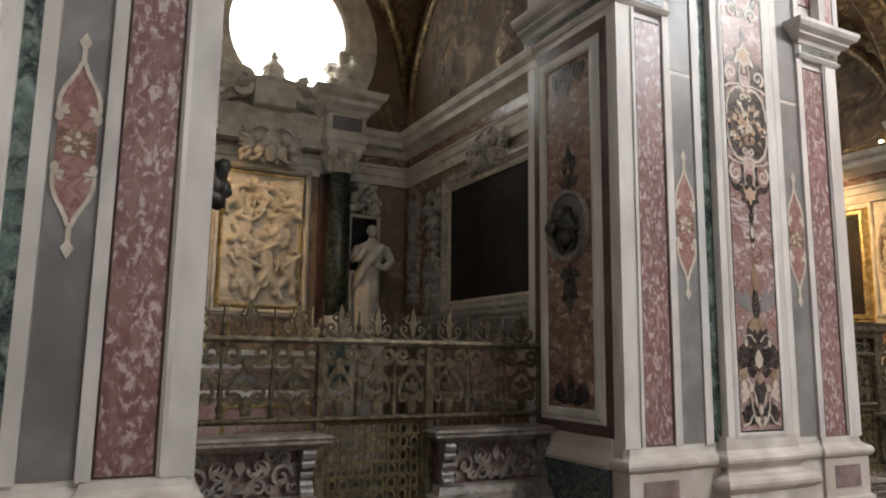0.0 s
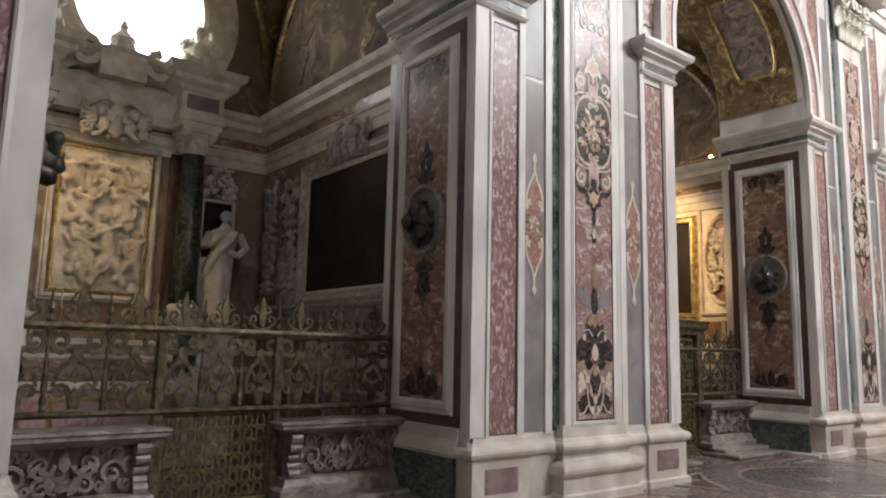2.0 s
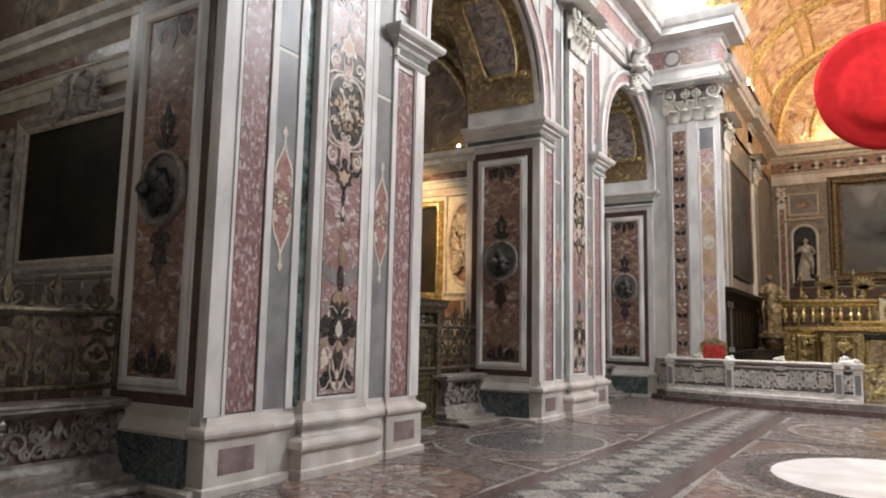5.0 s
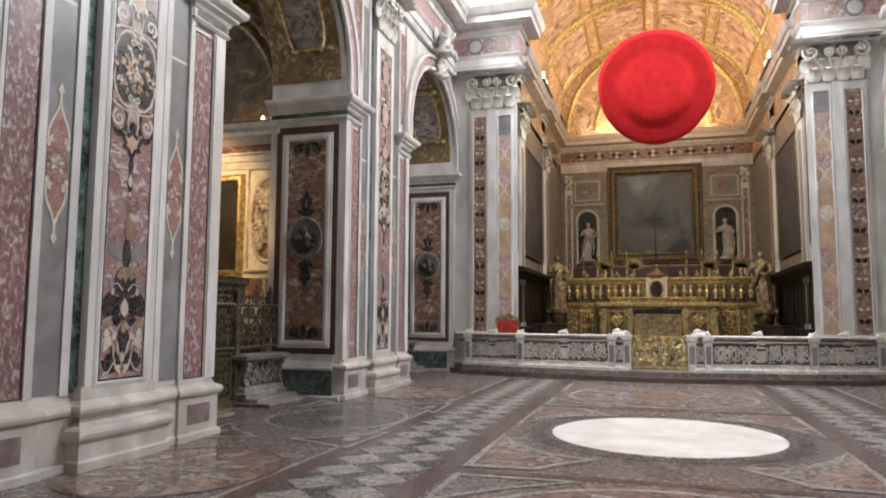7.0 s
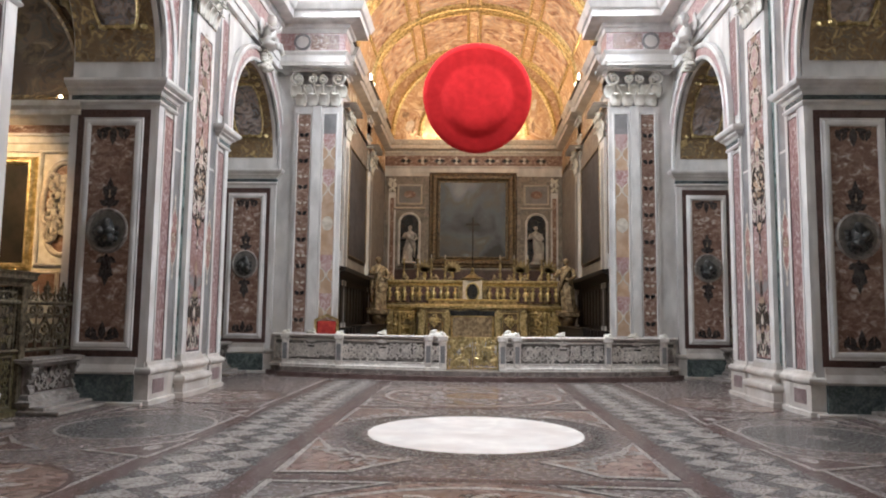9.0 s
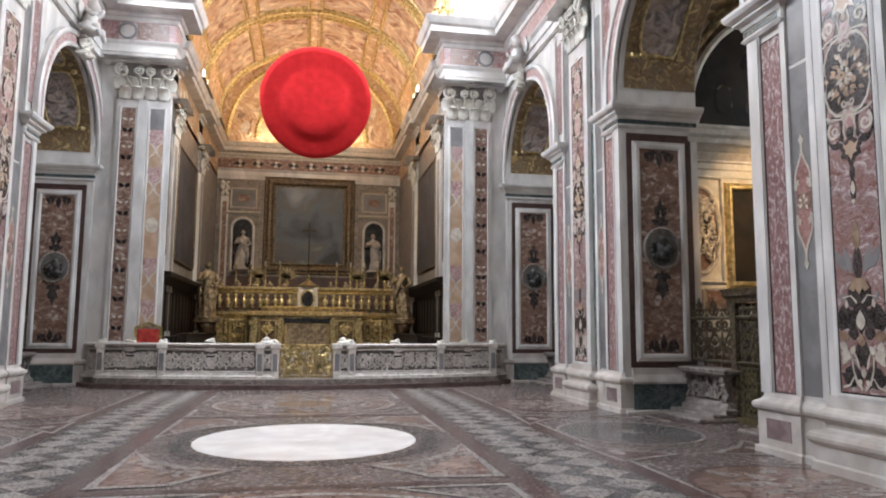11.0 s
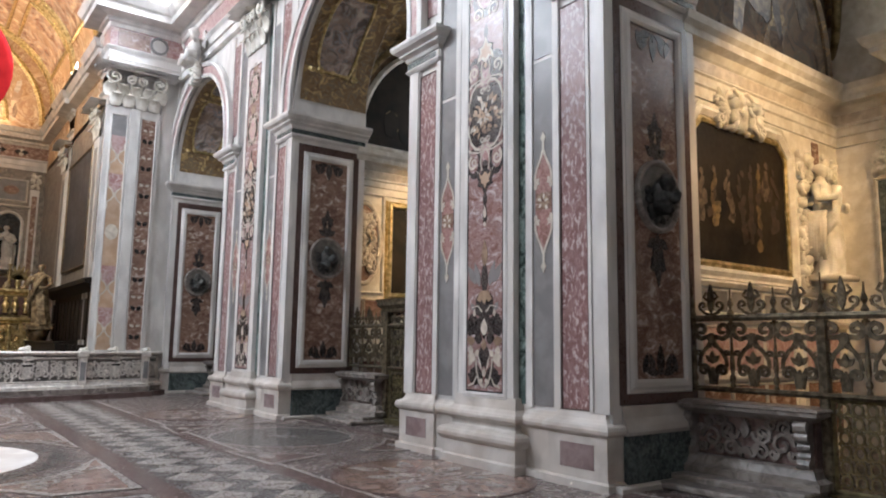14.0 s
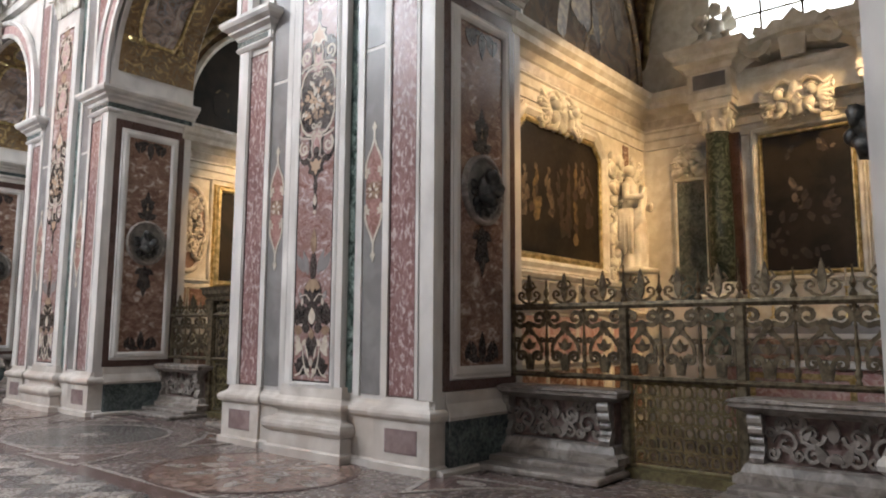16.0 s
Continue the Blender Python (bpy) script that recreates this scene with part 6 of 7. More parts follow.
spotlight(pose(8.7, 0.90, 5.72), 1100, (9.85, 5.4, 3.5), 1.10)
spotlight(pose(9.6, 9.0, 5.72), 1100, (9.5, 13.5, 3.6), 0.86)
spotlight(pose(-9.6, 9.0, 5.72), 1500, (-9.5, 13.5, 3.6), 0.86)
spotlight(pose(-8.0, 13.2, 5.72), 60, (-10.0, 9.5, 4.5), 1.9)
spotlight(pose(-9.5, 0.9, 5.72), 235, (-12.0, 2.75, 3.35), 0.74)
spotlight(pose(10.2, 0.9, 5.72), 420, (11.9, 3.7, 3.1), 1.15)


# lunette paintings over the side cornices, and the tall portal in the gate of the farther chapels
def lunette(s, yw, dark):
    m = Matrix(((s, 0, 0, s * 9.75), (0, 0, -1, yw), (0, 1, 0, 0), (0, 0, 0, 1)))
    t = thing("lunette_painting", m, "dark lunette canvas under a chapel vault" if dark else "faded fresco of figures in a chapel lunette", "painting", "chapel lunettes")
    half = ellipse(0, 5.85, 2.05, 2.45, 30, 0, math.pi)
    part("ground", plate(half, 0.02, Matrix.Identity(4)), DARKPIC if dark else DIMFRESCO, t)
    part("rim", sweep(half, [(-0.02, 0.0), (-0.02, 0.06), (0.05, 0.10), (0.12, 0.06), (0.12, 0.0)], True), GOLDVAULT if not dark else STUCCO, t)
    random.seed(int(yw * 10) + s)
    for i in range(16):
        a, r = random.uniform(0.15, math.pi - 0.15), random.uniform(0.2, 0.85)
        bm = bmesh.new()
        rough_shape(bm, Matrix.Translation((0, 0, 0.02)), 1.9 * r * math.cos(a), 5.9 + 2.2 * r * math.sin(a), random.uniform(0.08, 0.26), random.uniform(0.16, 0.42), random.uniform(-0.5, 0.5), 0.003 + 0.0006 * i)
        part("painted_figure", bm, (PAINT3, WOODFRAME, DARKPIC)[i % 3] if dark else (GOLDVAULT, DIMFRESCO, PAINT2, WOODFRAME)[i % 4], t)
    return t


for s in (-1, 1):
    lunette(s, BC[1] + CH_HALF, False)
    lunette(s, BC[2] + CH_HALF, s > 0)
    t = thing("gate_portal", pose(s * GATE_X, BC[2], 0, 0, 0, 0 if s < 0 else 180), "tall dark bronze portal with a small cornice in a chapel gate", "portal", "gate portals")
    for y in (-0.66, 0.66):
        part("post", bevel(box(-0.09, 0.09, y - 0.08, y + 0.08, 0, 2.16), 0.015), IRON, t)
    part("lintel", sweep([(-0.09, -0.74), (0.09, -0.74), (0.09, 0.74), (-0.09, 0.74)], [(-0.05, 2.08), (0.0, 2.08), (0.02, 2.14), (0.08, 2.20), (0.08, 2.26), (0.11, 2.32), (-0.05, 2.34)]), IRON, t)
    for y in (-0.30, 0.30):
        fm = plane_m((0.0, y, 0), (0, 1, 0), (0, 0, 1))
        lf = part("door_leaf", box(-0.03, 0.0, y - 0.27, y + 0.27, 0.06, 2.06), WOOD, t, "dark panelled door leaf")
        for z0, z1 in ((0.16, 0.92), (1.06, 1.96)):
            part("leaf_frame", frame_bm(-0.19, 0.19, z0, z1, 0.05, 0.03, fm), IRON, lf)
            for k_ in range(3):
                for sg in (-1, 1):
                    bm = bmesh.new()
                    ribbon(spiral((sg * 0.09, z0 + (z1 - z0) * (k_ + 0.5) / 3), 0.08, 1.3, 0.5, sg, 10), 0.025, 0.02, fm, bm, 0.3)
                    part("leaf_scroll", bm, LATTICE, lf)


# ---- the chancel ----
struct("floor_chancel", box(-CX, CX, 21.6, BACK, 0.0, 0.36), FLOORM, "raised marble floor of the chancel", "floor")


def chancel_pilasters(s):
    t = thing("chancel_pilaster", pose(0, YC, 0), "white marble pilaster pair with brown and yellow inlaid panels", "pilaster", "chancel pilasters", "structure")
    m = Matrix(((1, 0, 0, 0), (0, 0, -1, 0), (0, 1, 0, 0), (0, 0, 0, 1)))   # u along x, v up, w towards the nave

    def up(name, a, b, z0, z1, d, material, lab=""):
        u0, u1 = sorted((s * a, s * b))
        part(name, plate(rect(u0, u1, z0, z1), d, m), material, t, lab)
    up("shaft", 5.50, 4.02, 0.9, ZCAP, 0.14, WHITE)
    up("side_strip", 5.98, 5.52, 0.0, 9.2, 0.05, WHITE)
    up("brown_panel", 5.36, 4.98, 1.2, ZCAP - 0.25, 0.15, BROWN, "brown breccia panel")
    up("yellow_panel", 4.58, 4.20, 1.2, ZCAP - 0.95, 0.15, YELLOW, "yellow marble panel")
    up("top_panel", 4.58, 4.20, ZCAP - 0.85, ZCAP - 0.25, 0.15, GREY)
    part("panel_frame", frame_bm(min(s * 5.36, s * 4.98), max(s * 5.36, s * 4.98), 1.2, ZCAP - 0.25, 0.06, 0.03, m @ Matrix.Translation((0, 0, 0.14))), WHITE, t)
    part("panel_frame", frame_bm(min(s * 4.58, s * 4.20), max(s * 4.58, s * 4.20), 1.2, ZCAP - 0.25, 0.06, 0.03, m @ Matrix.Translation((0, 0, 0.14))), WHITE, t)
    part("divider", plate(rect(min(s * 4.92, s * 4.66), max(s * 4.92, s * 4.66), 0.9, ZCAP), 0.20, m), WHITE, t)
    # lobed inlays on the yellow panel
    mm = m @ Matrix.Translation((s * 4.39, 0, 0.15))
    for z, k in ((1.75, 0), (2.9, 1), (4.45, 2), (5.5, 1), (6.6, 0)):
        bm = bmesh.new()
        if k == 2:
            plate(ellipse(0, z, 0.17, 0.22, 20), 0.006, mm, bm)
        else:
            for sg in (-1, 1):
                ribbon([(0, z), (sg * 0.08, z + 0.14), (sg * 0.18, z + 0.22), (sg * 0.18, z + 0.4)], 0.04, 0.006, mm, bm, 0)
                ribbon([(0, z), (sg * 0.08, z - 0.14), (sg * 0.18, z - 0.22), (sg * 0.18, z - 0.4)], 0.04, 0.006, mm, bm, 0)
            plate(ellipse(0, z, 0.05, 0.07, 12), 0.008, mm, bm)
        part("lobed_inlay", bm, CREAM, t)
        if k != 2:
            part("grey_inlay", plate([(-0.18, z + 0.22), (0, z + 0.02), (0.18, z + 0.22), (0.18, z + 0.6), (-0.18, z + 0.6)], 0.003, mm), PALEPINK, t)
    inl = []
    mb = m @ Matrix.Translation((s * 5.17, 0, 0.15))
    for z in (1.5, 2.3, 3.1, 3.9, 4.7, 5.5, 6.3, 7.1):
        for sg in (-1, 1):
            inl.append((BLACK, [(sg * u, v) for u, v in leaf(0.02, z, 0.18, 0.12, 0.8)]))
            inl.append((CREAM, [(sg * u, v) for u, v in leaf(0.02, z + 0.35, 0.14, 0.07, 0.4)]))
    inlays(t, mb, "inlay", inl)
    part("base", sweep([(min(s * 5.5, s * 4.02), 0.0), (min(s * 5.5, s * 4.02), -0.14), (max(s * 5.5, s * 4.02), -0.14), (max(s * 5.5, s * 4.02), 0.0)], PILBASE), WHITE, t)
    capital(t, m @ Matrix.Translation((s * 4.76, ZCAP, 0)), 1.45, 0.14, ZARC - ZCAP)
    return t


for s in (-1, 1):
    chancel_pilasters(s)
    putto(1.15, 5, "putto", pose(s * (W - 0.28), BC[3], AZ + AR + 0.35, 0, 0, 0 if s < 0 else 180), WHITE, "white stucco winged child seated over an arch", "statue", "stucco children")
    bm = bmesh.new()
    carving(bm, plane_m((s * (W - 0.14), BC[3], AZ + AR + 0.12), (0, -s, 0), (0, 0, 1)), 0.5, 0.5, 14, 0.16, 16)
    tagged(part("keystone", bm, STUCCO, None, "", None, True), "carved stucco scroll keystone of an arch", "keystone", "keystones")
    # inner pilasters, pictures and stalls along the chancel walls
    for y in (25.2, 31.3):
        t = thing("wall_pilaster", pose(s * CX, y, 0, 0, 0, 0 if s < 0 else 180), "white marble chancel pilaster with a carved capital", "pilaster", "chancel wall pilasters", "structure")
        fm = plane_m((0, 0, 0), (0, 1, 0), (0, 0, 1))
        part("shaft", box(-0.05, 0.14, -0.42, 0.42, 0.36, ZCAP), WHITE, t)
        part("panel", box(0.1, 0.146, -0.22, 0.22, 1.2, ZCAP - 0.3), GREY, t)
        capital(t, fm @ Matrix.Translation((0, ZCAP, 0)), 0.84, 0.14, ZARC - ZCAP)
    for y0, y1 in ((22.2, 24.5), (26.2, 30.4)):
        t = thing("chancel_painting", pose(s * CX, (y0 + y1) / 2, 0, 0, 0, 0 if s < 0 else 180), "large dim painting on a chancel wall", "painting", "chancel paintings")
        fm = plane_m((0, 0, 0), (0, 1, 0), (0, 0, 1))
        h = (y1 - y0) / 2
        part("canvas", box(0.0, 0.05, -h, h, 4.0, 8.0), DIMPIC, t)
        part("frame", frame_bm(-h, h, 4.0, 8.0, 0.12, 0.10, fm), WOODFRAME, t)
    t = thing("choir_stall", pose(s * CX, 27.2, 0.36, 0, 0, 0 if s < 0 else 180), "dark walnut choir stalls along the chancel wall", "choir stall", "choir stalls")
    part("back", box(0.0, 0.12, -4.2, 4.2, 0.0, 2.75), WOOD, t)
    part("canopy", sweep([(0.12, -4.2), (0.12, 4.2)], [(-0.1, 2.6), (0.05, 2.6), (0.20, 2.72), (0.42, 2.80), (0.46, 2.92), (-0.1, 3.0)]), WOOD, t)
    part("seat", box(0.1, 0.62, -4.2, 4.2, 0.38, 0.46), WOOD, t)
    part("desk", box(0.95, 1.10, -4.2, 3.6, 0.0, 1.0), WOOD, t)
    part("desk_top", bevel(box(0.80, 1.16, -4.2, 3.6, 1.0, 1.05), 0.015), WOOD, t)
    for i in range(13):
        y = -4.1 + i * 0.68
        part("arm", bevel(box(0.1, 0.60, y - 0.04, y + 0.04, 0.0, 0.95), 0.015), WOOD, t)
        part("back_panel", box(0.12, 0.15, y + 0.1, y + 0.58, 1.1, 2.4), WOOD, t)
    # stone figure at the altar's end, high windows
    figure(2.15, 7 + s, "statue", pose(s * 3.85, 29.2, 2.0, 0, 0, -90 - s * 25), OLDGILT, "brownish gilt angel statue at the altar corner", "statue", "altar angels")
    ped = thing("statue_pedestal", pose(s * 3.85, 29.2, 0.36), "tapering gilt bracket pedestal under an altar angel", "pedestal", "angel pedestals")
    part("body", lathe([(0.34, 0), (0.34, 0.14), (0.22, 0.24), (0.15, 0.5), (0.17, 0.8), (0.30, 1.15), (0.40, 1.42)], 16), WOODFRAME, ped, smooth=True)
    part("cap", bevel(box(-0.42, 0.42, -0.42, 0.42, 1.42, 1.59), 0.03), OLDGILT, ped)
    for i, y in enumerate((31.8,)):
        w = thing("window_chancel", pose(s * (CX - 0.02), y, 11.35), "bright high chancel window", "window", "chancel windows", "structure")
        part("pane", box(-0.01, 0.01, -0.7, 0.7, 0, 1.3), GLASS, w)
        bm = bmesh.new()
        box(-0.03, 0.03, -0.03, 0.03, 0, 1.3, bm)
        part("bar", bm, IRON, w)
    # gilt stucco over the cornice at the chancel arch
    bm = bmesh.new()
    carving(bm, plane_m((s * 3.95, YC - 0.12, 12.0), (1, 0, 0), (0, 0, 1)), 0.6, 1.6, 31, 0.2, 30)
    tagged(part("gilt_carving", bm, GOLD, None, "", None, True), "gilded stucco carving at the foot of the vault", "carving", "gilt carvings")

# end wall behind the high altar
E_M = Matrix(((1.04, 0, 0, 0), (0, 0, -1, BACK), (0, 1, 0, 0), (0, 0, 0, 1)))
t = thing("altar_painting", E_M, "large faded blue altar painting in a carved gilt frame", "painting")
part("canvas", plate(rect(-1.66, 1.66, 4.9, 8.85), 0.06, Matrix.Identity(4)), ALTARPIC, t, "faded blue oil canvas")
part("inner_frame", frame_bm(-1.66, 1.66, 4.9, 8.85, 0.10, 0.12, Matrix.Identity(4)), OLDGILT, t, "narrow gilt inner frame")
part("outer_frame", frame_bm(-1.78, 1.78, 4.78, 8.96, 0.46, 0.20, Matrix.Identity(4)), WOODFRAME, t, "brown moulded frame")
for sg in (-1, 1):
    n_ = thing("niche", E_M @ Matrix.Translation((sg * 3.22, 0, 0)), "round-headed dark niche in the chancel end wall", "niche", "chancel niches", "structure")
    shape = [(-0.46, 4.5), (0.46, 4.5), (0.46, 6.65)] + ellipse(0, 6.65, 0.46, 0.46, 14, 0, math.pi)[1:-1] + [(-0.46, 6.65)]
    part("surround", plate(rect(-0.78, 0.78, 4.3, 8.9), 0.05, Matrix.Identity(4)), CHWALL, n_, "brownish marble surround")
    # no real recess: a flat black plate paints the shade of the niche
    part("hollow", plate(shape, 0.055, Matrix.Identity(4)), BLACK, n_, "black panel painted as niche shade")
    part("rim", sweep(shape, [(0, 0.05), (0, 0.12), (0.06, 0.16), (0.12, 0.12), (0.12, 0.05)], True), WHITE, n_)
    part("upper_panel", plate(rect(-0.55, 0.55, 7.75, 8.65), 0.06, Matrix.Identity(4)), GREY, n_)
    part("upper_frame", frame_bm(-0.55, 0.55, 7.75, 8.65, 0.10, 0.10, Matrix.Identity(4)), CREAM, n_)
    part("upper_oval", plate(ellipse(0, 8.2, 0.30, 0.2, 20), 0.075, Matrix.Identity(4)), BROWN, n_)
    part("cornice", sweep([(-0.8, 0), (0.8, 0)], [(-0.06, 0.05), (-0.06, 0.14), (0.0, 0.2), (0.06, 0.14), (0.06, 0.05)], False, None, Matrix.Translation((0, 7.45, 0))), CREAM, n_)
    figure(1.95, 12 + sg, "statue", pose(sg * 3.35, BACK - 0.30, 4.55, 0, 0, -90), DULLGREY, "white marble statue in a chancel niche", "statue", "niche statues")
    q = thing("wall_pilaster", E_M @ Matrix.Translation((sg * 4.12, 0, 0)), "narrow inlaid marble pilaster of the end wall", "pilaster", "chancel wall pilasters", "structure")
    part("shaft", plate(rect(-0.18, 0.18, 0.4, 8.3), 0.10, Matrix.Identity(4)), WHITE, q)
    part("panel", plate(rect(-0.10, 0.10, 3.2, 8.0), 0.108, Matrix.Identity(4)), BROWN, q)
    bm = bmesh.new()
    carving(bm, Matrix.Translation((0, 8.7, 0.08)), 0.3, 0.6, 3, 0.12, 14)
    part("capital", bm, STUCCO, q, smooth=True)
struct("dado_chancel", box(-CX, CX, BACK - 0.06, BACK + 0.02, 0.36, 4.2), MAROON, "brown marble dado behind the high altar", "dado")
t = thing("end_entablature", pose(0, BACK, 0), "marble entablature with an inlaid frieze across the end wall", "entablature", "entablatures", "structure")
ep = [(-CX - 0.2, 0), (CX + 0.2, 0)]
part("architrave", sweep(ep, ENT_ARC), WHITE, t)
part("frieze", sweep(ep, ENT_FRI), BROWN, t, "red-brown inlaid frieze")
part("cornice", sweep(ep, [(o * 0.8, z) for o, z in ENT_COR]), CREAM, t)
inl = []
for i in range(9):
    u = -3.6 + 0.9 * i
    for a in range(4):
        inl.append((CREAM if a % 2 else BLACK, leaf(u, (ZFRI + ZCOR) / 2, 0.30 if a % 2 == 0 else 0.2, 0.2, a * math.pi / 2)))
inlays(t, Matrix(((1, 0, 0, 0), (0, 0, -1, -0.052), (0, 1, 0, 0), (0, 0, 0, 1))), "inlay", inl)

# vault paintings over the altar: ribs, panels and pale figures on the lunette
t = thing("lunette_fresco", E_M, "golden fresco of crowded figures in the lunette", "fresco")
random.seed(23)
for i in range(60):
    a = random.uniform(0.10, math.pi - 0.10)
    q = random.uniform(0.50, 0.95)
    bm = bmesh.new()
    rough_shape(bm, Matrix.Identity(4), 4.0 * q * math.cos(a), 11.4 + 3.9 * q * math.sin(a), random.uniform(0.08, 0.22), random.uniform(0.15, 0.42), random.uniform(-0.4, 0.4), 0.004 + 0.0006 * i)
    part("painted_figure", bm, (OCHRE, VAULTPIC, CREAM, YELLOW)[i % 4], t)
for k_, rr in ((0, 1.0), (1, 0.66)):
    arc = [(-(4.15 * rr) * math.cos(math.pi * i / 28), 11.4 + 4.3 * rr * math.sin(math.pi * i / 28)) for i in range(29)]
    part("arch_band", sweep(arc[::-1], [(-0.12, 0), (-0.12, 0.08), (0, 0.14), (0.12, 0.08), (0.12, 0)]), GOLD, t)
v_ = thing("vault_panels", pose(0, 0, 0), "framed golden painted panels of the chancel vault", "vault panel", "", "structure")
for y0, y1 in ((23.4, 26.8), (27.7, 31.3), (32.3, 36.5)):
    for a0, a1 in ((0.10, 0.28), (0.32, 0.48), (0.52, 0.68), (0.72, 0.90)):
        bm = bmesh.new()
        fr = bmesh.new()
        R_, Hh = CX - 0.03, 3.57
        prev = None
        for i in range(7):
            a = math.pi * (a0 + (a1 - a0) * i / 6)
            row = [bm.verts.new((-R_ * math.cos(a), y, 12.4 + Hh * math.sin(a))) for y in (y0, y1)]
            if prev:
                bm.faces.new((prev[0], row[0], row[1], prev[1]))
            prev = row
        part("painted_panel", bm, VAULTPIC, v_, "painted vault panel")
        for y in (y0, y1):
            tube([(-(R_ - 0.02) * math.cos(math.pi * (a0 + (a1 - a0) * i / 6)), y, 12.4 + (Hh - 0.02) * math.sin(math.pi * (a0 + (a1 - a0) * i / 6))) for i in range(7)], 0.07, fr, 6)
        for a in (a0, a1):
            tube([(-(R_ - 0.02) * math.cos(math.pi * a), y, 12.4 + (Hh - 0.02) * math.sin(math.pi * a)) for y in (y0, y1)], 0.07, fr, 6)
        part("panel_frame", fr, GOLD, v_, "gilt panel frame")


# ---- the high altar ----
def high_altar():
    t = thing("high_altar", pose(0, 30.6, 0.36), "gilded high altar with carved tiers and a central tabernacle", "altar")
    part("platform", bevel(box(-3.2, 3.2, -2.6, 1.0, 0.0, 0.18), 0.02), WHITE, t)
    part("platform", bevel(box(-2.8, 2.8, -2.2, 1.0, 0.18, 0.36), 0.02), WHITE, t)
    part("lower_tier", bevel(box(-3.7, 3.7, -0.3, 0.8, 0.0, 1.75), 0.02), DIMGOLD, t)
    part("upper_tier", bevel(box(-3.7, 3.7, 0.1, 0.8, 1.75, 2.75), 0.02), DIMGOLD, t)
    part("top_moulding", sweep([(-3.7, 0.8), (-3.7, 0.1), (3.7, 0.1), (3.7, 0.8)], [(-0.1, 2.70), (0.02, 2.70), (0.06, 2.78), (0.14, 2.84), (0.14, 2.92), (-0.1, 2.95)]), GOLD, t)
    part("middle_moulding", sweep([(-3.7, 0.8), (-3.7, -0.3), (3.7, -0.3), (3.7, 0.8)], [(-0.1, 1.66), (0.02, 1.66), (0.10, 1.74), (0.14, 1.78), (0.14, 1.86), (-0.1, 1.88)]), GOLD, t)
    part("table", bevel(box(-2.2, 2.2, -1.3, -0.2, 0.36, 1.72), 0.02), DIMGOLD, t)
    part("table_top", bevel(box(-2.35, 2.35, -1.42, -0.2, 1.72, 1.88), 0.03), GOLD, t, "gilt altar table edge")
    m = Matrix(((1, 0, 0, 0), (0, 0, -1, -1.3), (0, 1, 0, 0), (0, 0, 0, 1)))
    part("front_panel", plate(rect(-0.80, 0.80, 0.5, 1.36), 0.03, m), OLDGILT, t, "dim gilt altar front")
    part("front_frame", frame_bm(-0.80, 0.80, 0.5, 1.36, 0.09, 0.07, m), GOLD, t, "gilt frame of the altar front")
    part("front_valance", plate([(-0.95, 1.40), (0.95, 1.40), (0.95, 1.64), (0.5, 1.60), (0.0, 1.66), (-0.5, 1.60), (-0.95, 1.64)], 0.05, m), BLACK, t, "dark valance")
    for sg in (-1, 1):
        for u, w_ in ((1.02, 0.20), (2.06, 0.24)):
            bm = bmesh.new()
            ribbon([(sg * u, 0.42), (sg * (u + 0.05), 0.7), (sg * u, 1.0), (sg * (u - 0.02), 1.3), (sg * (u + 0.08), 1.56)], w_, 0.16, m, bm, 0)
            ribbon(spiral((sg * (u + 0.06), 1.46), 0.17, 1.3, 1.5, sg, 14), 0.08, 0.20, m, bm, 0.3)
            ribbon(spiral((sg * (u + 0.04), 0.54), 0.13, 1.3, 1.5, -sg, 14), 0.07, 0.19, m, bm, 0.3)
            part("scroll_leg", bm, GOLD, t, "gilt scroll leg")
        part("side_panel", plate(rect(min(sg * 1.22, sg * 1.85), max(sg * 1.22, sg * 1.85), 0.5, 1.6), 0.02, m), WOODFRAME, t)
        part("side_frame", frame_bm(min(sg * 1.25, sg * 1.82), max(sg * 1.25, sg * 1.82), 0.55, 1.5, 0.06, 0.06, m), GOLD, t)
        bm = bmesh.new()
        carving(bm, m @ Matrix.Translation((sg * 1.54, 1.05, 0.02)), 0.4, 0.8, 44, 0.06, 12)
        part("front_carving", bm, GOLD, t, smooth=True)
        # outer wings of the lower tier: framed panels between pilaster strips
        mw = Matrix(((1, 0, 0, 0), (0, 0, -1, -0.3), (0, 1, 0, 0), (0, 0, 0, 1)))
        part("wing_frame", frame_bm(min(sg * 2.42, sg * 3.2), max(sg * 2.42, sg * 3.2), 0.25, 0.85, 0.08, 0.10, mw), GOLD, t)
        part("wing_frame", frame_bm(min(sg * 2.42, sg * 3.2), max(sg * 2.42, sg * 3.2), 0.98, 1.5, 0.08, 0.10, mw), GOLD, t)
        part("wing_strip", plate(rect(min(sg * 3.36, sg * 3.6), max(sg * 3.36, sg * 3.6), 0.1, 1.64), 0.10, mw), GOLD, t, "bright gilt strip")
        # cresting of the upper tier
        for u in (0.95, 1.6, 2.25, 2.9, 3.5):
            bm = bmesh.new()
            blob(bm, (sg * u, 0.25, 3.0), (0.14, 0.08, 0.10), 8, 0.6)
            blob(bm, (sg * u, 0.25, 3.12), (0.06, 0.05, 0.10), 8, 0.4)
            part("crest", bm, OLDGILT, t, smooth=True)
    part("altar_step", bevel(box(-1.85, 1.85, -0.62, 0.12, 1.88, 2.06), 0.02), DIMGOLD, t)
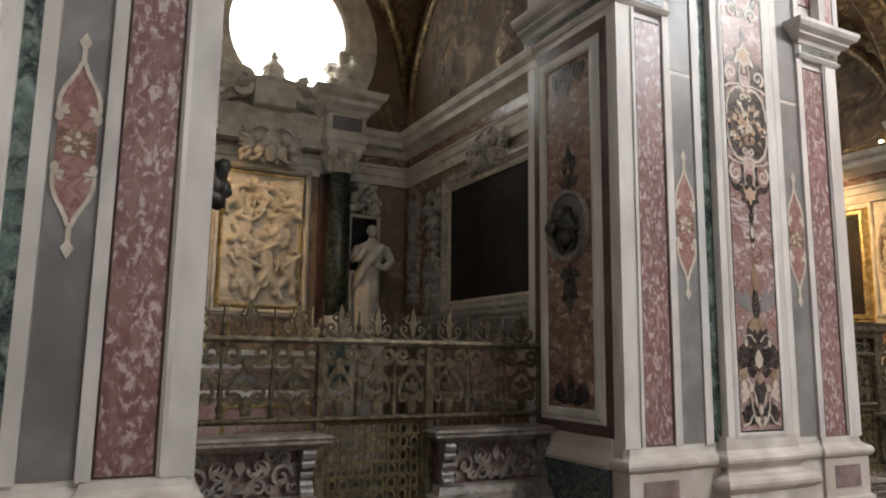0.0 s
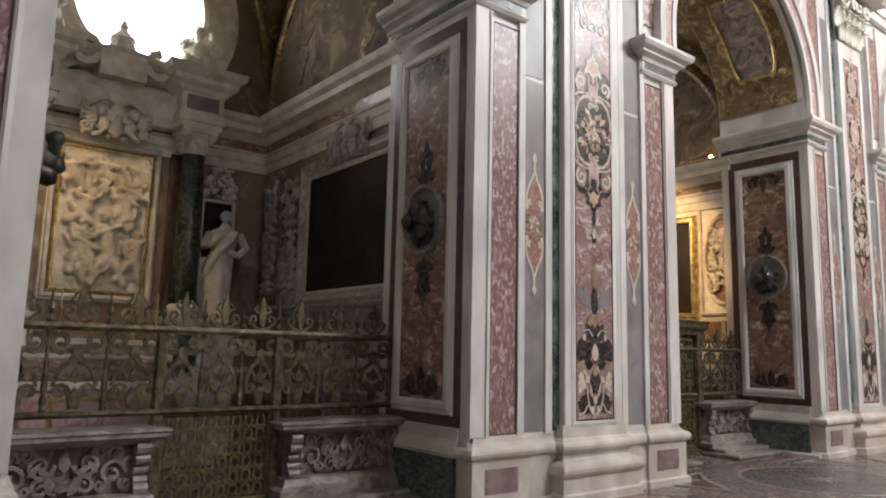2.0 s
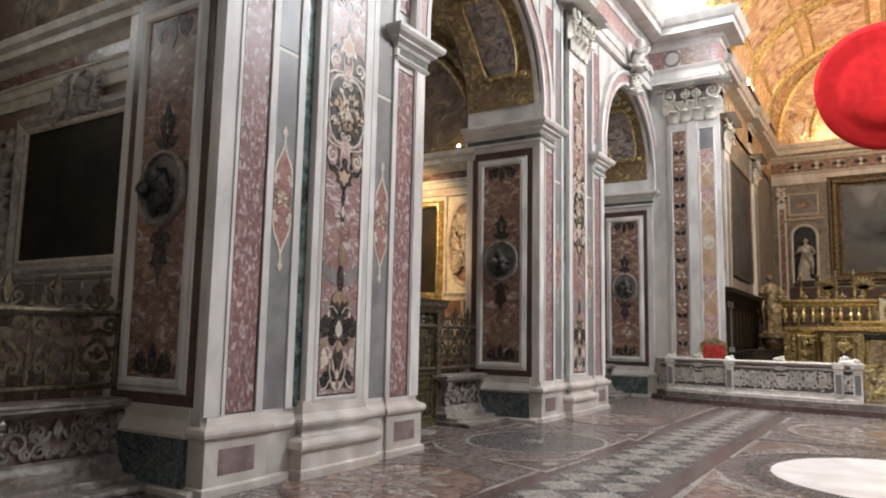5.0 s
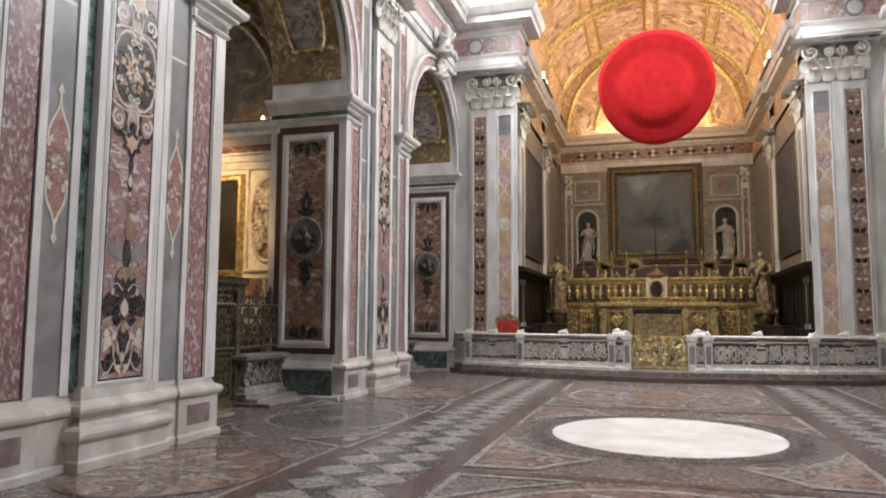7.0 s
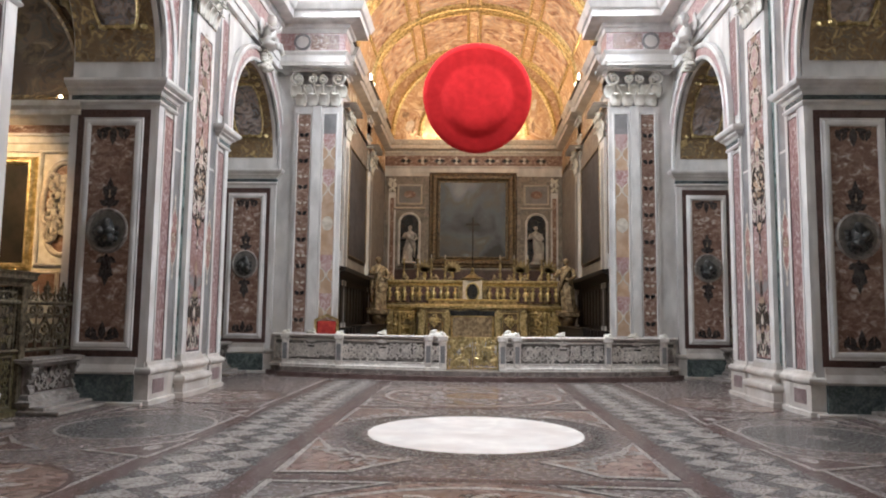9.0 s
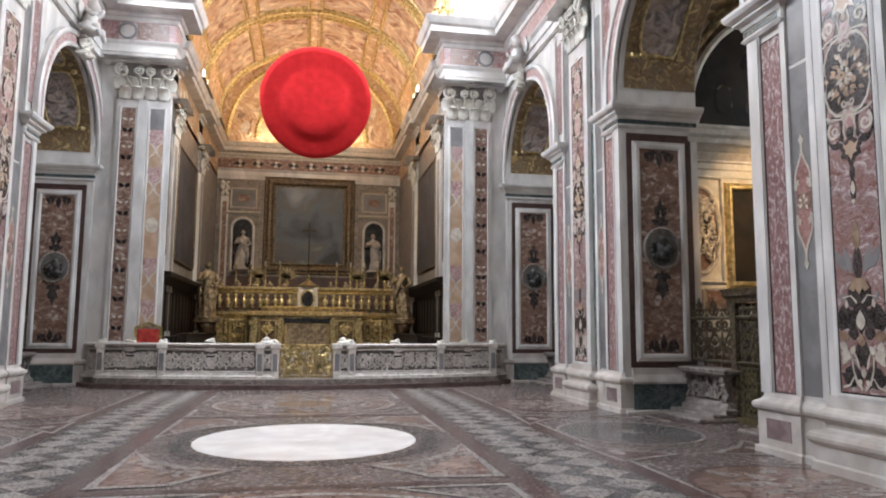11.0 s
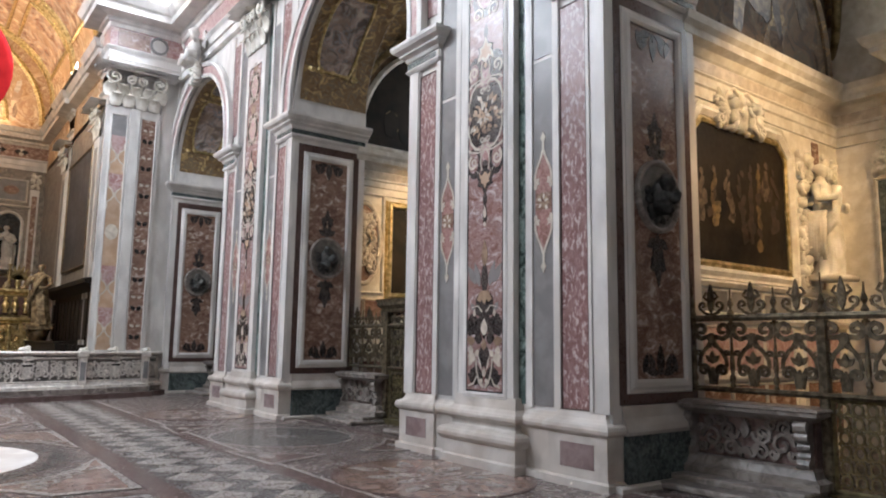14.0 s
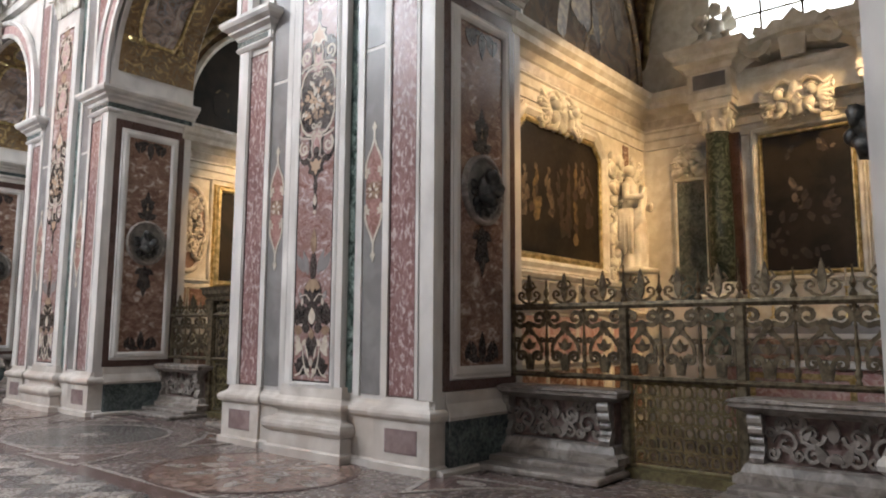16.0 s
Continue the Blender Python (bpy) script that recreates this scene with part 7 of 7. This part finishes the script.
    part("step_edge", sweep([(-1.85, 0.1), (-1.85, -0.62), (1.85, -0.62), (1.85, 0.1)], [(-0.05, 2.04), (0.04, 2.05), (0.05, 2.10), (-0.05, 2.12)]), GOLD, t)
    m2 = Matrix(((1, 0, 0, 0), (0, 0, -1, 0.1), (0, 1, 0, 0), (0, 0, 0, 1)))
    m3 = Matrix(((1, 0, 0, 0), (0, 0, -1, -0.3), (0, 1, 0, 0), (0, 0, 0, 1)))
    for i in range(10):
        u = (-3.4, -2.75, -2.1, -1.5, -0.9, 0.9, 1.5, 2.1, 2.75, 3.4)[i]
        for du in (-0.17, 0.17):
            bm = bmesh.new()
            lathe([(0.05, 2.04), (0.10, 2.08), (0.05, 2.14), (0.13, 2.30), (0.10, 2.40), (0.045, 2.50), (0.09, 2.56), (0.06, 2.62)], 10, bm, pose(u + du, 0.02, 0))
            part("baluster", bm, GOLD, t, smooth=True)
        part("tier_panel", plate(rect(u - 0.28, u + 0.28, 1.98, 2.64), 0.02, m2), MAROON, t)
        if abs(u) > 2.3:
            bm = bmesh.new()
            carving(bm, m3 @ Matrix.Translation((u, 0.95, 0)), 0.5, 1.2, 80 + i, 0.09, 20)
            part("tier_carving", bm, GOLD, t, smooth=True)
            part("pillar", lathe([(0.10, 0.1), (0.12, 0.2), (0.07, 0.3), (0.09, 0.8), (0.07, 1.5), (0.12, 1.6)], 12, None, pose(u + 0.32, -0.36, 0)), GOLD, t, smooth=True)
    tab = part("tabernacle", bevel(box(-0.42, 0.42, -0.35, 0.3, 1.88, 2.95), 0.03), CREAM, t, "cream and gold tabernacle")
    m4 = Matrix(((1, 0, 0, 0), (0, 0, -1, -0.35), (0, 1, 0, 0), (0, 0, 0, 1)))
    part("door", plate(ellipse(0, 2.42, 0.22, 0.34, 24), 0.03, m4), BLACK, tab, "dark oval door")
    part("door_rim", sweep(ellipse(0, 2.42, 0.22, 0.34, 24), [(0, 0), (0, 0.05), (0.05, 0.06), (0.08, 0)], True, None, m4), GOLD, tab, smooth=True)
    part("roof", lathe([(0.50, 2.95), (0.52, 3.0), (0.34, 3.06), (0.24, 3.14), (0.12, 3.2), (0.07, 3.3), (0.10, 3.36), (0.02, 3.5)], 12), DIMGOLD, tab)
    return t


high_altar()
for i, x in enumerate((-3.0, -2.4, -1.8, -1.2, 1.2, 1.8, 2.4, 3.0)):
    cnd = thing("candlestick", pose(x, 31.05, 3.31), "tall gilt candlestick on the high altar", "candlestick", "high altar candlesticks")
    part("stem", lathe([(0.13, 0), (0.13, 0.03), (0.05, 0.12), (0.07, 0.3), (0.03, 0.4), (0.06, 0.6), (0.03, 0.85), (0.10, 0.92), (0.03, 0.94)], 10), DIMGOLD, cnd, smooth=True)
    part("candle", lathe([(0.025, 0.94), (0.025, 1.12)], 8), CREAM, cnd)
    if i % 2:
        v = thing("palm_vase", pose(x + 0.3, 31.15, 3.31), "gilt vase with stylised metal foliage on the altar", "vase", "altar vases")
        part("vase", lathe([(0.1, 0), (0.05, 0.05), (0.11, 0.2), (0.06, 0.32), (0.09, 0.36)], 10), GOLD, v, smooth=True)
        bm = bmesh.new()
        for a in range(9):
            an = math.pi * (0.12 + 0.76 * a / 8)
            plate(leaf(0, 0.34, 0.45 + 0.2 * math.sin(an), 0.12, an), 0.02, Matrix(((1, 0, 0, 0), (0, 0, -1, 0), (0, 1, 0, 0), (0, 0, 0, 1))), bm)
        part("foliage", bm, DIMGOLD, v)
cr = thing("altar_cross", pose(0, 30.6, 3.84), "slim dark wooden cross standing over the tabernacle", "cross")
part("upright", bevel(box(-0.025, 0.025, -0.02, 0.02, 0, 2.2), 0.01), WOOD, cr)
part("arm", bevel(box(-0.28, 0.28, -0.018, 0.022, 1.84, 1.90), 0.01), WOOD, cr)

# red chair inside the rail
ch = thing("armchair", pose(-4.35, 21.3, 0.36, 0, 0, 100), "gilt armchair with red velvet seat and back", "chair")
part("seat", bevel(box(-0.32, 0.32, -0.32, 0.32, 0.42, 0.54), 0.04, 2), REDCLOTH, ch)
part("back", bevel(box(-0.34, -0.26, -0.28, 0.28, 0.66, 1.18), 0.03, 2), REDCLOTH, ch)
bm = sweep([(-0.32, 0.60), (0.32, 0.60), (0.32, 1.2), (0.0, 1.34), (-0.32, 1.2)], [(-0.04, -0.05), (-0.04, 0.05), (0.04, 0.05), (0.04, -0.05)], True, None, plane_m((-0.30, 0, 0), (0, 1, 0), (0, 0, 1)))
part("back_frame", bm, GOLD, ch)
for x in (-0.28, 0.28):
    for y in (-0.28, 0.28):
        part("leg", lathe([(0.03, 0), (0.045, 0.08), (0.03, 0.2), (0.05, 0.40)], 8, None, pose(x, y, 0)), GOLD, ch)
for y in (-0.32, 0.32):
    part("arm", tube([(-0.3, y, 0.78), (0.0, y, 0.80), (0.30, y, 0.76), (0.32, y, 0.5)], 0.035), GOLD, ch)


# ---- the communion rail ----
RAIL = [(-5.85, 21.28), (-5.45, 20.95), (-3.78, 20.42), (-1.22, 19.98), (-0.82, 19.92)]
RAIL_Z = 0.24
step_in = [(-6.0, 21.2), (-5.62, 20.85), (-5.5, 20.55), (-3.7, 19.95), (-1.3, 19.52), (0, 19.42)]
for j, (off, z) in enumerate(((0.42, 0.12), (0.0, 0.24))):
    pts = [(x, y - off) for x, y in step_in]
    pts = pts + [(-x, y) for x, y in reversed(pts[:-1])] + [(5.96, 21.6), (-5.96, 21.6)]
    bm = plate(pts, z, Matrix.Identity(4))
    t = struct("rail_step_%d" % (j + 1), bm, BALGREY if j else FBROWN, "worn marble step before the communion rail", "step")
RAILCAP = [(-0.22, 0.78), (-0.12, 0.78), (-0.06, 0.82), (0.05, 0.86), (0.08, 0.90), (0.05, 0.93), (-0.22, 0.93)]


rail = thing("communion_rail", pose(0, 0, RAIL_Z), "carved white marble communion rail with pierced scroll panels", "communion rail")


def rail_panel(a, b):
    a, b = Vector(a), Vector(b)
    L = (b - a).length
    ang = math.atan2(b.y - a.y, b.x - a.x)
    t = part("rail_panel", box(0, L, -0.05, 0.10, 0.14, 0.82), RAILGROUND, rail, "dark marble ground with white scrolls")
    t.matrix_local = Matrix.Translation((a.x, a.y, 0)) @ Matrix.Rotation(ang, 4, "Z")
    part("foot", sweep([(0, -0.1), (L, -0.1)], [(-0.25, 0), (0.12, 0), (0.12, 0.06), (0.05, 0.09), (0.03, 0.15), (-0.25, 0.15)]), RAILSTONE, t)
    part("cap", sweep([(0, -0.1), (L, -0.1)], RAILCAP), RAILSTONE, t)
    m = Matrix(((1, 0, 0, 0), (0, 0, -1, -0.05), (0, 1, 0, 0), (0, 0, 0, 1)))
    part("frame", frame_bm(0.08, L - 0.08, 0.20, 0.74, 0.06, 0.06, m), RAILSTONE, t)
    # pierced scrollwork: a vase in the middle, curls running out from it
    n = max(1, int(L / 0.34))
    random.seed(int(abs(a.x) * 100))
    bm = bmesh.new()
    for i in range(n):
        u = 0.12 + (L - 0.24) * (i + 0.5) / n
        side = 1 if u > L / 2 else -1
        for v, r, a0, d in ((0.59, 0.095, 0.5, 1), (0.36, 0.105, 3.0, -1), (0.48, 0.07, 1.6, 1)):
            for sg in (-1, 1):
                ribbon([(u + sg * x, v + y) for x, y in spiral((0.08, 0), r * random.uniform(0.8, 1.15), random.uniform(1.1, 1.6), a0 + 0.5 * side, d * side, 11)], 0.042, 0.05, m, bm, 0.3)
        for _ in range(9):
            plate(leaf(u + random.uniform(-0.15, 0.15), random.uniform(0.24, 0.66), random.uniform(0.06, 0.13), random.uniform(0.03, 0.06), random.uniform(0, 6.28)), random.uniform(0.035, 0.055), m, bm)
    tagged(part("scrollwork", bm, RAILSTONE, t), "carved pale scrollwork of the rail panel", kind="stuff")
    if L > 1.2:
        bm = bmesh.new()
        plate([(L / 2 + x, y) for x, y in ((-0.05, 0.26), (0.05, 0.26), (0.12, 0.44), (0.06, 0.50), (0.15, 0.62), (-0.15, 0.62), (-0.06, 0.50), (-0.12, 0.44))], 0.058, m, bm)
        part("vase_carving", bm, RAILSTONE, t)
        part("vase_inlay", plate([(L / 2 + x, y) for x, y in ((-0.10, 0.56), (0.10, 0.56), (0.12, 0.60), (-0.12, 0.60))], 0.062, m), BLACK, t, "black inlay")
        bm = bmesh.new()
        plate(ellipse(L / 2, 0.76, 0.16, 0.06, 16), 0.075, m, bm)
        part("keystone", bm, RAILSTONE, t)
    return t


for sg in (-1, 1):
    pts = [(sg * -x, y) for x, y in RAIL] if sg > 0 else RAIL
    for i in range(len(pts) - 1):
        a, b = pts[i], pts[i + 1]
        if a[0] > b[0]:
            a, b = b, a
        rail_panel(a, b)
    for x, y in pts[1:]:
        p = part("rail_post", bevel(box(-0.10, 0.10, -0.19, 0.12, 0, 0.80), 0.015), RAILSTONE, rail, "carved marble post")
        p.matrix_local = pose(x, y, 0)
        part("inset", box(-0.06, 0.06, -0.198, -0.18, 0.2, 0.66), GREY, p)
        part("cap", bevel(box(-0.14, 0.14, -0.22, 0.16, 0.78, 0.935), 0.03, 2), RAILSTONE, p)
        if abs(x) < 1.3:
            continue
        bm = bmesh.new()
        blob(bm, (0, -0.05, 0.95), (0.12, 0.10, 0.06), 10, 0.9)
        blob(bm, (0.05, -0.06, 1.0), (0.06, 0.05, 0.05), 8, 0.9)
        part("carved_lump", bm, STUCCO, p, "weathered carved shell", smooth=True)
    for (x0, y0), (x1, y1) in zip(pts[1:3], pts[2:4]):
        bm = bmesh.new()
        blob(bm, (0, 0, 0.05), (0.16, 0.09, 0.06), 10, 0.9)
        blob(bm, (0.02, 0, 0.10), (0.06, 0.05, 0.05), 8, 0.8)
        ob = part("shell_carving", bm, STUCCO, rail, "white carved shell", None, True)
        ob.matrix_local = pose((x0 + x1) / 2, (y0 + y1) / 2, 0.92)
    bm = bmesh.new()
    blob(bm, (0, -0.05, 0.96), (0.26, 0.11, 0.07), 12, 0.8)
    blob(bm, (-0.06, -0.05, 1.03), (0.12, 0.07, 0.06), 10, 0.9)
    blob(bm, (0.16, -0.05, 1.0), (0.07, 0.06, 0.04), 8, 0.9)
    ob = part("shell_carving", bm, STUCCO, rail, "white carved shell", None, True)
    ob.matrix_local = pose(sg * 1.02, 19.95, 0)
# gilt gate in the middle
g = thing("rail_gate", pose(0, 19.90, RAIL_Z), "gilded pierced gate in the communion rail", "gate")
m = Matrix(((1, 0, 0, 0), (0, 0, -1, 0), (0, 1, 0, 0), (0, 0, 0, 1)))
for sg in (-1, 1):
    lf = part("leaf", frame_bm(min(sg * 0.06, sg * 0.66), max(sg * 0.06, sg * 0.66), 0.08, 0.86, 0.05, 0.05, m), GOLD, g, "gilded gate leaf")
    bm = bmesh.new()
    carving(bm, m @ Matrix.Translation((sg * 0.36, 0.47, 0)), 0.52, 0.74, 90 + sg, 0.05, 34)
    for v in (0.2, 0.42, 0.64, 0.8):
        for k_ in (-1, 1):
            ribbon(spiral((sg * 0.36 + k_ * 0.13, v), 0.12, 1.4, 0, k_, 12), 0.035, 0.04, m, bm, 0.3)
    part("scrollwork", bm, GOLD, lf, smooth=False)

# ---- the hanging red hat ----
HAT_M = look((0.07, 20.0, 7.96), (0, 0, 4.4)) @ pose(0, 0, 0, 0, 180, 0) @ Matrix.Scale(1.04, 4)
hat = thing("hanging_hat", HAT_M, "huge red felt hat hung before the chancel", "hat")
bm = bmesh.new()
rings = []
for r, w in ((0.01, 0.13), (0.3, 0.13), (0.6, 0.125), (0.78, 0.11), (0.88, 0.075), (0.95, 0.03), (1.03, 0.005), (1.1, 0.0), (1.35, -0.02), (1.5, -0.05), (1.5, -0.10), (1.3, -0.08), (0.8, -0.05), (0.0, -0.05)):
    ring = []
    for j in range(64):
        a = 2 * math.pi * j / 64
        rr = r * (1 + 0.012 * math.sin(3 * a) + 0.01 * noise.noise(Vector((math.cos(a) * 2, math.sin(a) * 2, 1))))
        ring.append(bm.verts.new((rr * math.cos(a), rr * math.sin(a) - (0.06 if r < 0.95 else 0.06 * (1.5 - r) / 0.55), w * (1.15 - 0.95 * min(1.0, r / 0.8) * math.sin(a)) + 0.007 * noise.noise(Vector((rr * math.cos(a) * 1.5, rr * math.sin(a) * 1.5, 0))))))
    rings.append(ring)
for A, B in zip(rings, rings[1:]):
    for j in range(64):
        bm.faces.new((A[j], A[(j + 1) % 64], B[(j + 1) % 64], B[j]))
bm.faces.new(list(reversed(rings[0])))
bmesh.ops.remove_doubles(bm, verts=bm.verts, dist=1e-5)
part("felt", bm, RED, hat, smooth=True)
inv = HAT_M.inverted()
part("wire", tube([inv @ Vector((0.07, 20.05, 9.1)), inv @ Vector((0.07, 20.05, 19.62))], 0.005, None, 5), IRON, hat, "thin hanging wire")

# golden uplights of the chancel, on the cornice
for s in (-1, 1):
    for y in (24.5, 29.0, 33.5):
        a = area_lamp("cornice_uplight", (s * 4.25, y, ZTOP + 0.15), (s * 0.6, y + 0.5, 16.0), 2.6, 0.25, 165, (1.0, 0.71, 0.45))
        lf = thing("uplight", pose(s * 4.25, y, ZTOP), "long warm light trough on the chancel cornice", "lamp", "uplights")
        part("trough", box(-0.15, 0.15, -1.3, 1.3, 0.0, 0.10), BLACK, lf)
area_lamp("cornice_uplight", (0, BACK - 0.45, ZTOP + 0.15), (0, BACK - 0.1, 15.5), 6.0, 0.2, 210, (1.0, 0.71, 0.45))
# added fill without a fixture, to brighten the gilding of the high altar
area_lamp("altar_fill", (0, 24.0, 9.0), (0, 31, 2.2), 1.0, 0.3, 390, (1.0, 0.84, 0.56))


# ---- the inlaid floor ----
def inlay_floor(name, pts, material, z=0.004, m=None):
    ob = part(name, plate(pts, z, m or Matrix.Identity(4)), material, floor)
    return ob


for s in (-1, 1):
    for x0, x1, mm, nm in ((2.16, 2.42, FBROWN, "border_strip"), (3.62, 3.86, FBROWN, "border_strip"), (2.42, 3.62, FGREY, "zigzag_ground"), (3.86, 3.92, FLIGHT, "thin_line"), (6.35, 6.5, FBROWN, "border_strip")):
        inlay_floor(nm, rect(min(s * x0, s * x1), max(s * x0, s * x1), -4, 19.0), mm, 0.004 if nm != "thin_line" else 0.006)
for y0, y1 in ((13.35, 13.5), (7.5, 7.66)):
    inlay_floor("cross_strip", rect(-2.16, 2.16, y0, y1), FBROWN, 0.0045)

# central fields: the white disc, corner triangles in pale outline, ovals of scrolls
inlay_floor("disc_rim", ellipse(0.02, 10.65, 1.86, 1.95, 56), FGREY, 0.0055)
inlay_floor("disc_ring", ellipse(0.02, 10.65, 1.66, 1.77, 56), FLOORM, 0.0075)
inlay_floor("white_disc", ellipse(0.02, 10.65, 1.55, 1.66, 64), FWHITE, 0.011)


def outline(pts, w, material, z, name):
    m = Matrix.Identity(4)
    bm = sweep(pts, [(-w, 0.0), (-w, z), (0, z), (0, 0.0)], True, None, m)
    return part(name, bm, material, floor)


for cx_, cy_, sx, sy in [(0.0, 10.5, a, b) for a in (-1, 1) for b in (-1, 1)]:
    c = [(sx * 2.13, cy_ + sy * 0.50), (sx * 2.13, cy_ + sy * 2.75), (sx * 1.32, cy_ + sy * 2.70), (sx * 1.15, cy_ + sy * 2.42), (sx * 0.70, cy_ + sy * 1.92), (sx * 1.30, cy_ + sy * 1.72), (sx * 1.78, cy_ + sy * 1.25)]
    c = c if sx * sy > 0 else c[::-1]
    inlay_floor("corner_field", c, FRED, 0.0085)
    outline(c, 0.10, FLIGHT, 0.0115, "corner_outline")
    bm = bmesh.new()
    for k_ in range(5):
        u, v = cx_ + sx * (1.90 - 0.17 * k_), cy_ + sy * (1.30 + 0.20 * k_)
        ribbon(spiral((u, v), 0.17, 1.1, k_, sx, 10), 0.07, 0.0125, Matrix.Identity(4), bm, 0.4)
        plate(leaf(u, v, 0.26, 0.12, k_ * 1.3), 0.0105, Matrix.Identity(4), bm)
    part("scroll_inlay", bm, FLIGHT, floor)
random.seed(8)
for cy_ in (5.4, 15.6, 1.2):
    inlay_floor("oval_field", ellipse(0, cy_, 1.95, 2.05, 48), FRED, 0.005)
    bm, b2 = bmesh.new(), bmesh.new()
    sweep(ellipse(0, cy_, 1.85, 1.85, 48), [(-0.06, 0), (-0.06, 0.009), (0.03, 0.009), (0.03, 0)], True, bm)
    for k_ in range(22):
        a = 2 * math.pi * k_ / 22
        r = 1.35 if k_ % 2 else 0.85
        u, v = r * math.cos(a), cy_ + r * math.sin(a)
        ribbon(spiral((u, v), 0.26, 1.15, a, 1 if k_ % 4 < 2 else -1, 12), 0.09, 0.0105, Matrix.Identity(4), bm, 0.5)
        plate(leaf(u, v, 0.42, 0.20, a + 1.1), 0.0085, Matrix.Identity(4), b2)
        plate(leaf(u, v, 0.30, 0.14, a - 1.9), 0.0075, Matrix.Identity(4), bm)
    part("scroll_inlay", bm, FLIGHT, floor)
    part("leaf_inlay", b2, FGREY, floor)
    for sx in (-1, 1):
        for sy in (-1, 1):
            c = [(sx * 2.1, cy_ + sy * 0.8), (sx * 2.1, cy_ + sy * 2.0), (sx * 0.8, cy_ + sy * 2.0), (sx * 1.5, cy_ + sy * 1.45)]
            c = c if sx * sy > 0 else c[::-1]
            outline(c, 0.08, FLIGHT, 0.0115, "corner_outline")

# side fields: ovals with stars, ovals of scrolls, pale-edged triangles
for s in (-1, 1):
    for i, cy_ in enumerate((2.7, 6.7, 10.75, 14.8)):
        cx_ = s * 4.98
        star = i % 2 == 0
        inlay_floor("side_oval", ellipse(cx_, cy_, 1.08, 1.22, 40), FGREY if star else FRED, 0.005)
        bm = bmesh.new()
        sweep(ellipse(cx_, cy_, 1.08, 1.22, 40), [(-0.03, 0), (-0.03, 0.0085), (0.03, 0.0085), (0.03, 0)], True, bm)
        if star:
            for a in range(8):
                plate([(cx_ + x, cy_ + y) for x, y in leaf(0, 0, 0.30, 0.06, a * math.pi / 4)], 0.0095, Matrix.Identity(4), bm)
            part("star_inlay", bm, FLIGHT, floor)
        else:
            part("oval_line", bm, FBROWN, floor)
            b2 = bmesh.new()
            for k_ in range(16):
                a = 2.4 * k_
                r = 0.15 + 0.033 * k_
                u, v = cx_ + r * math.cos(a), cy_ + 1.5 * r * math.sin(a)
                plate([(u + x, v + y) for x, y in leaf(0, 0, 0.30, 0.15, a)], 0.0075 + 0.0005 * (k_ % 3), Matrix.Identity(4), b2)
                ribbon(spiral((u, v), 0.13, 1.1, a, 1, 8), 0.05, 0.010, Matrix.Identity(4), b2, 0.4)
            part("scroll_inlay", b2, FLIGHT, floor)
        for sx in (-1, 1) if star else ():
            for sy in (-1, 1):
                c = [(cx_ + sx * 1.30, cy_ + sy * 1.0), (cx_ + sx * 1.22, cy_ + sy * 2.4), (cx_ + sx * 0.2, cy_ + sy * 2.0), (cx_ + sx * 0.85, cy_ + sy * 1.55)]
                c = c if sx * sy > 0 else c[::-1]
                inlay_floor("corner_field", c, FBROWN, 0.0078)
                outline(c, 0.07, FLIGHT, 0.0108, "corner_outline")
                inlay_floor("corner_inlay", ellipse(cx_ + sx * 1.0, cy_ + sy * 1.75, 0.10, 0.18, 12), FLIGHT, 0.0095)

# zigzag bands: pale triangles on grey, in two columns on each side
tri = []
for k_, pts in enumerate(([(-0.29, -0.29), (0.29, -0.29), (0.0, 0.0)], [(-0.29, 0.29), (0.0, 0.0), (0.29, 0.29)])):
    bm = plate(pts, 0.007, Matrix.Identity(4))
    bmesh.ops.recalc_face_normals(bm, faces=bm.faces)
    me = bpy.data.meshes.new("floor_tile")
    bm.to_mesh(me)
    bm.free()
    me.materials.append(FLIGHT)
    tri.append(me)
for s in (-1, 1):
    for col, x in enumerate((2.73, 3.31)):
        y = 3.6 + 0.3 * col
        while y < 18.7:
            for k_ in (0, 1):
                ob = new("floor_tile", tri[k_])
                ob.location = (s * x, y, 0)
                ob.scale = (s, 1, 1)
                ob.parent = floor
            y += 0.6
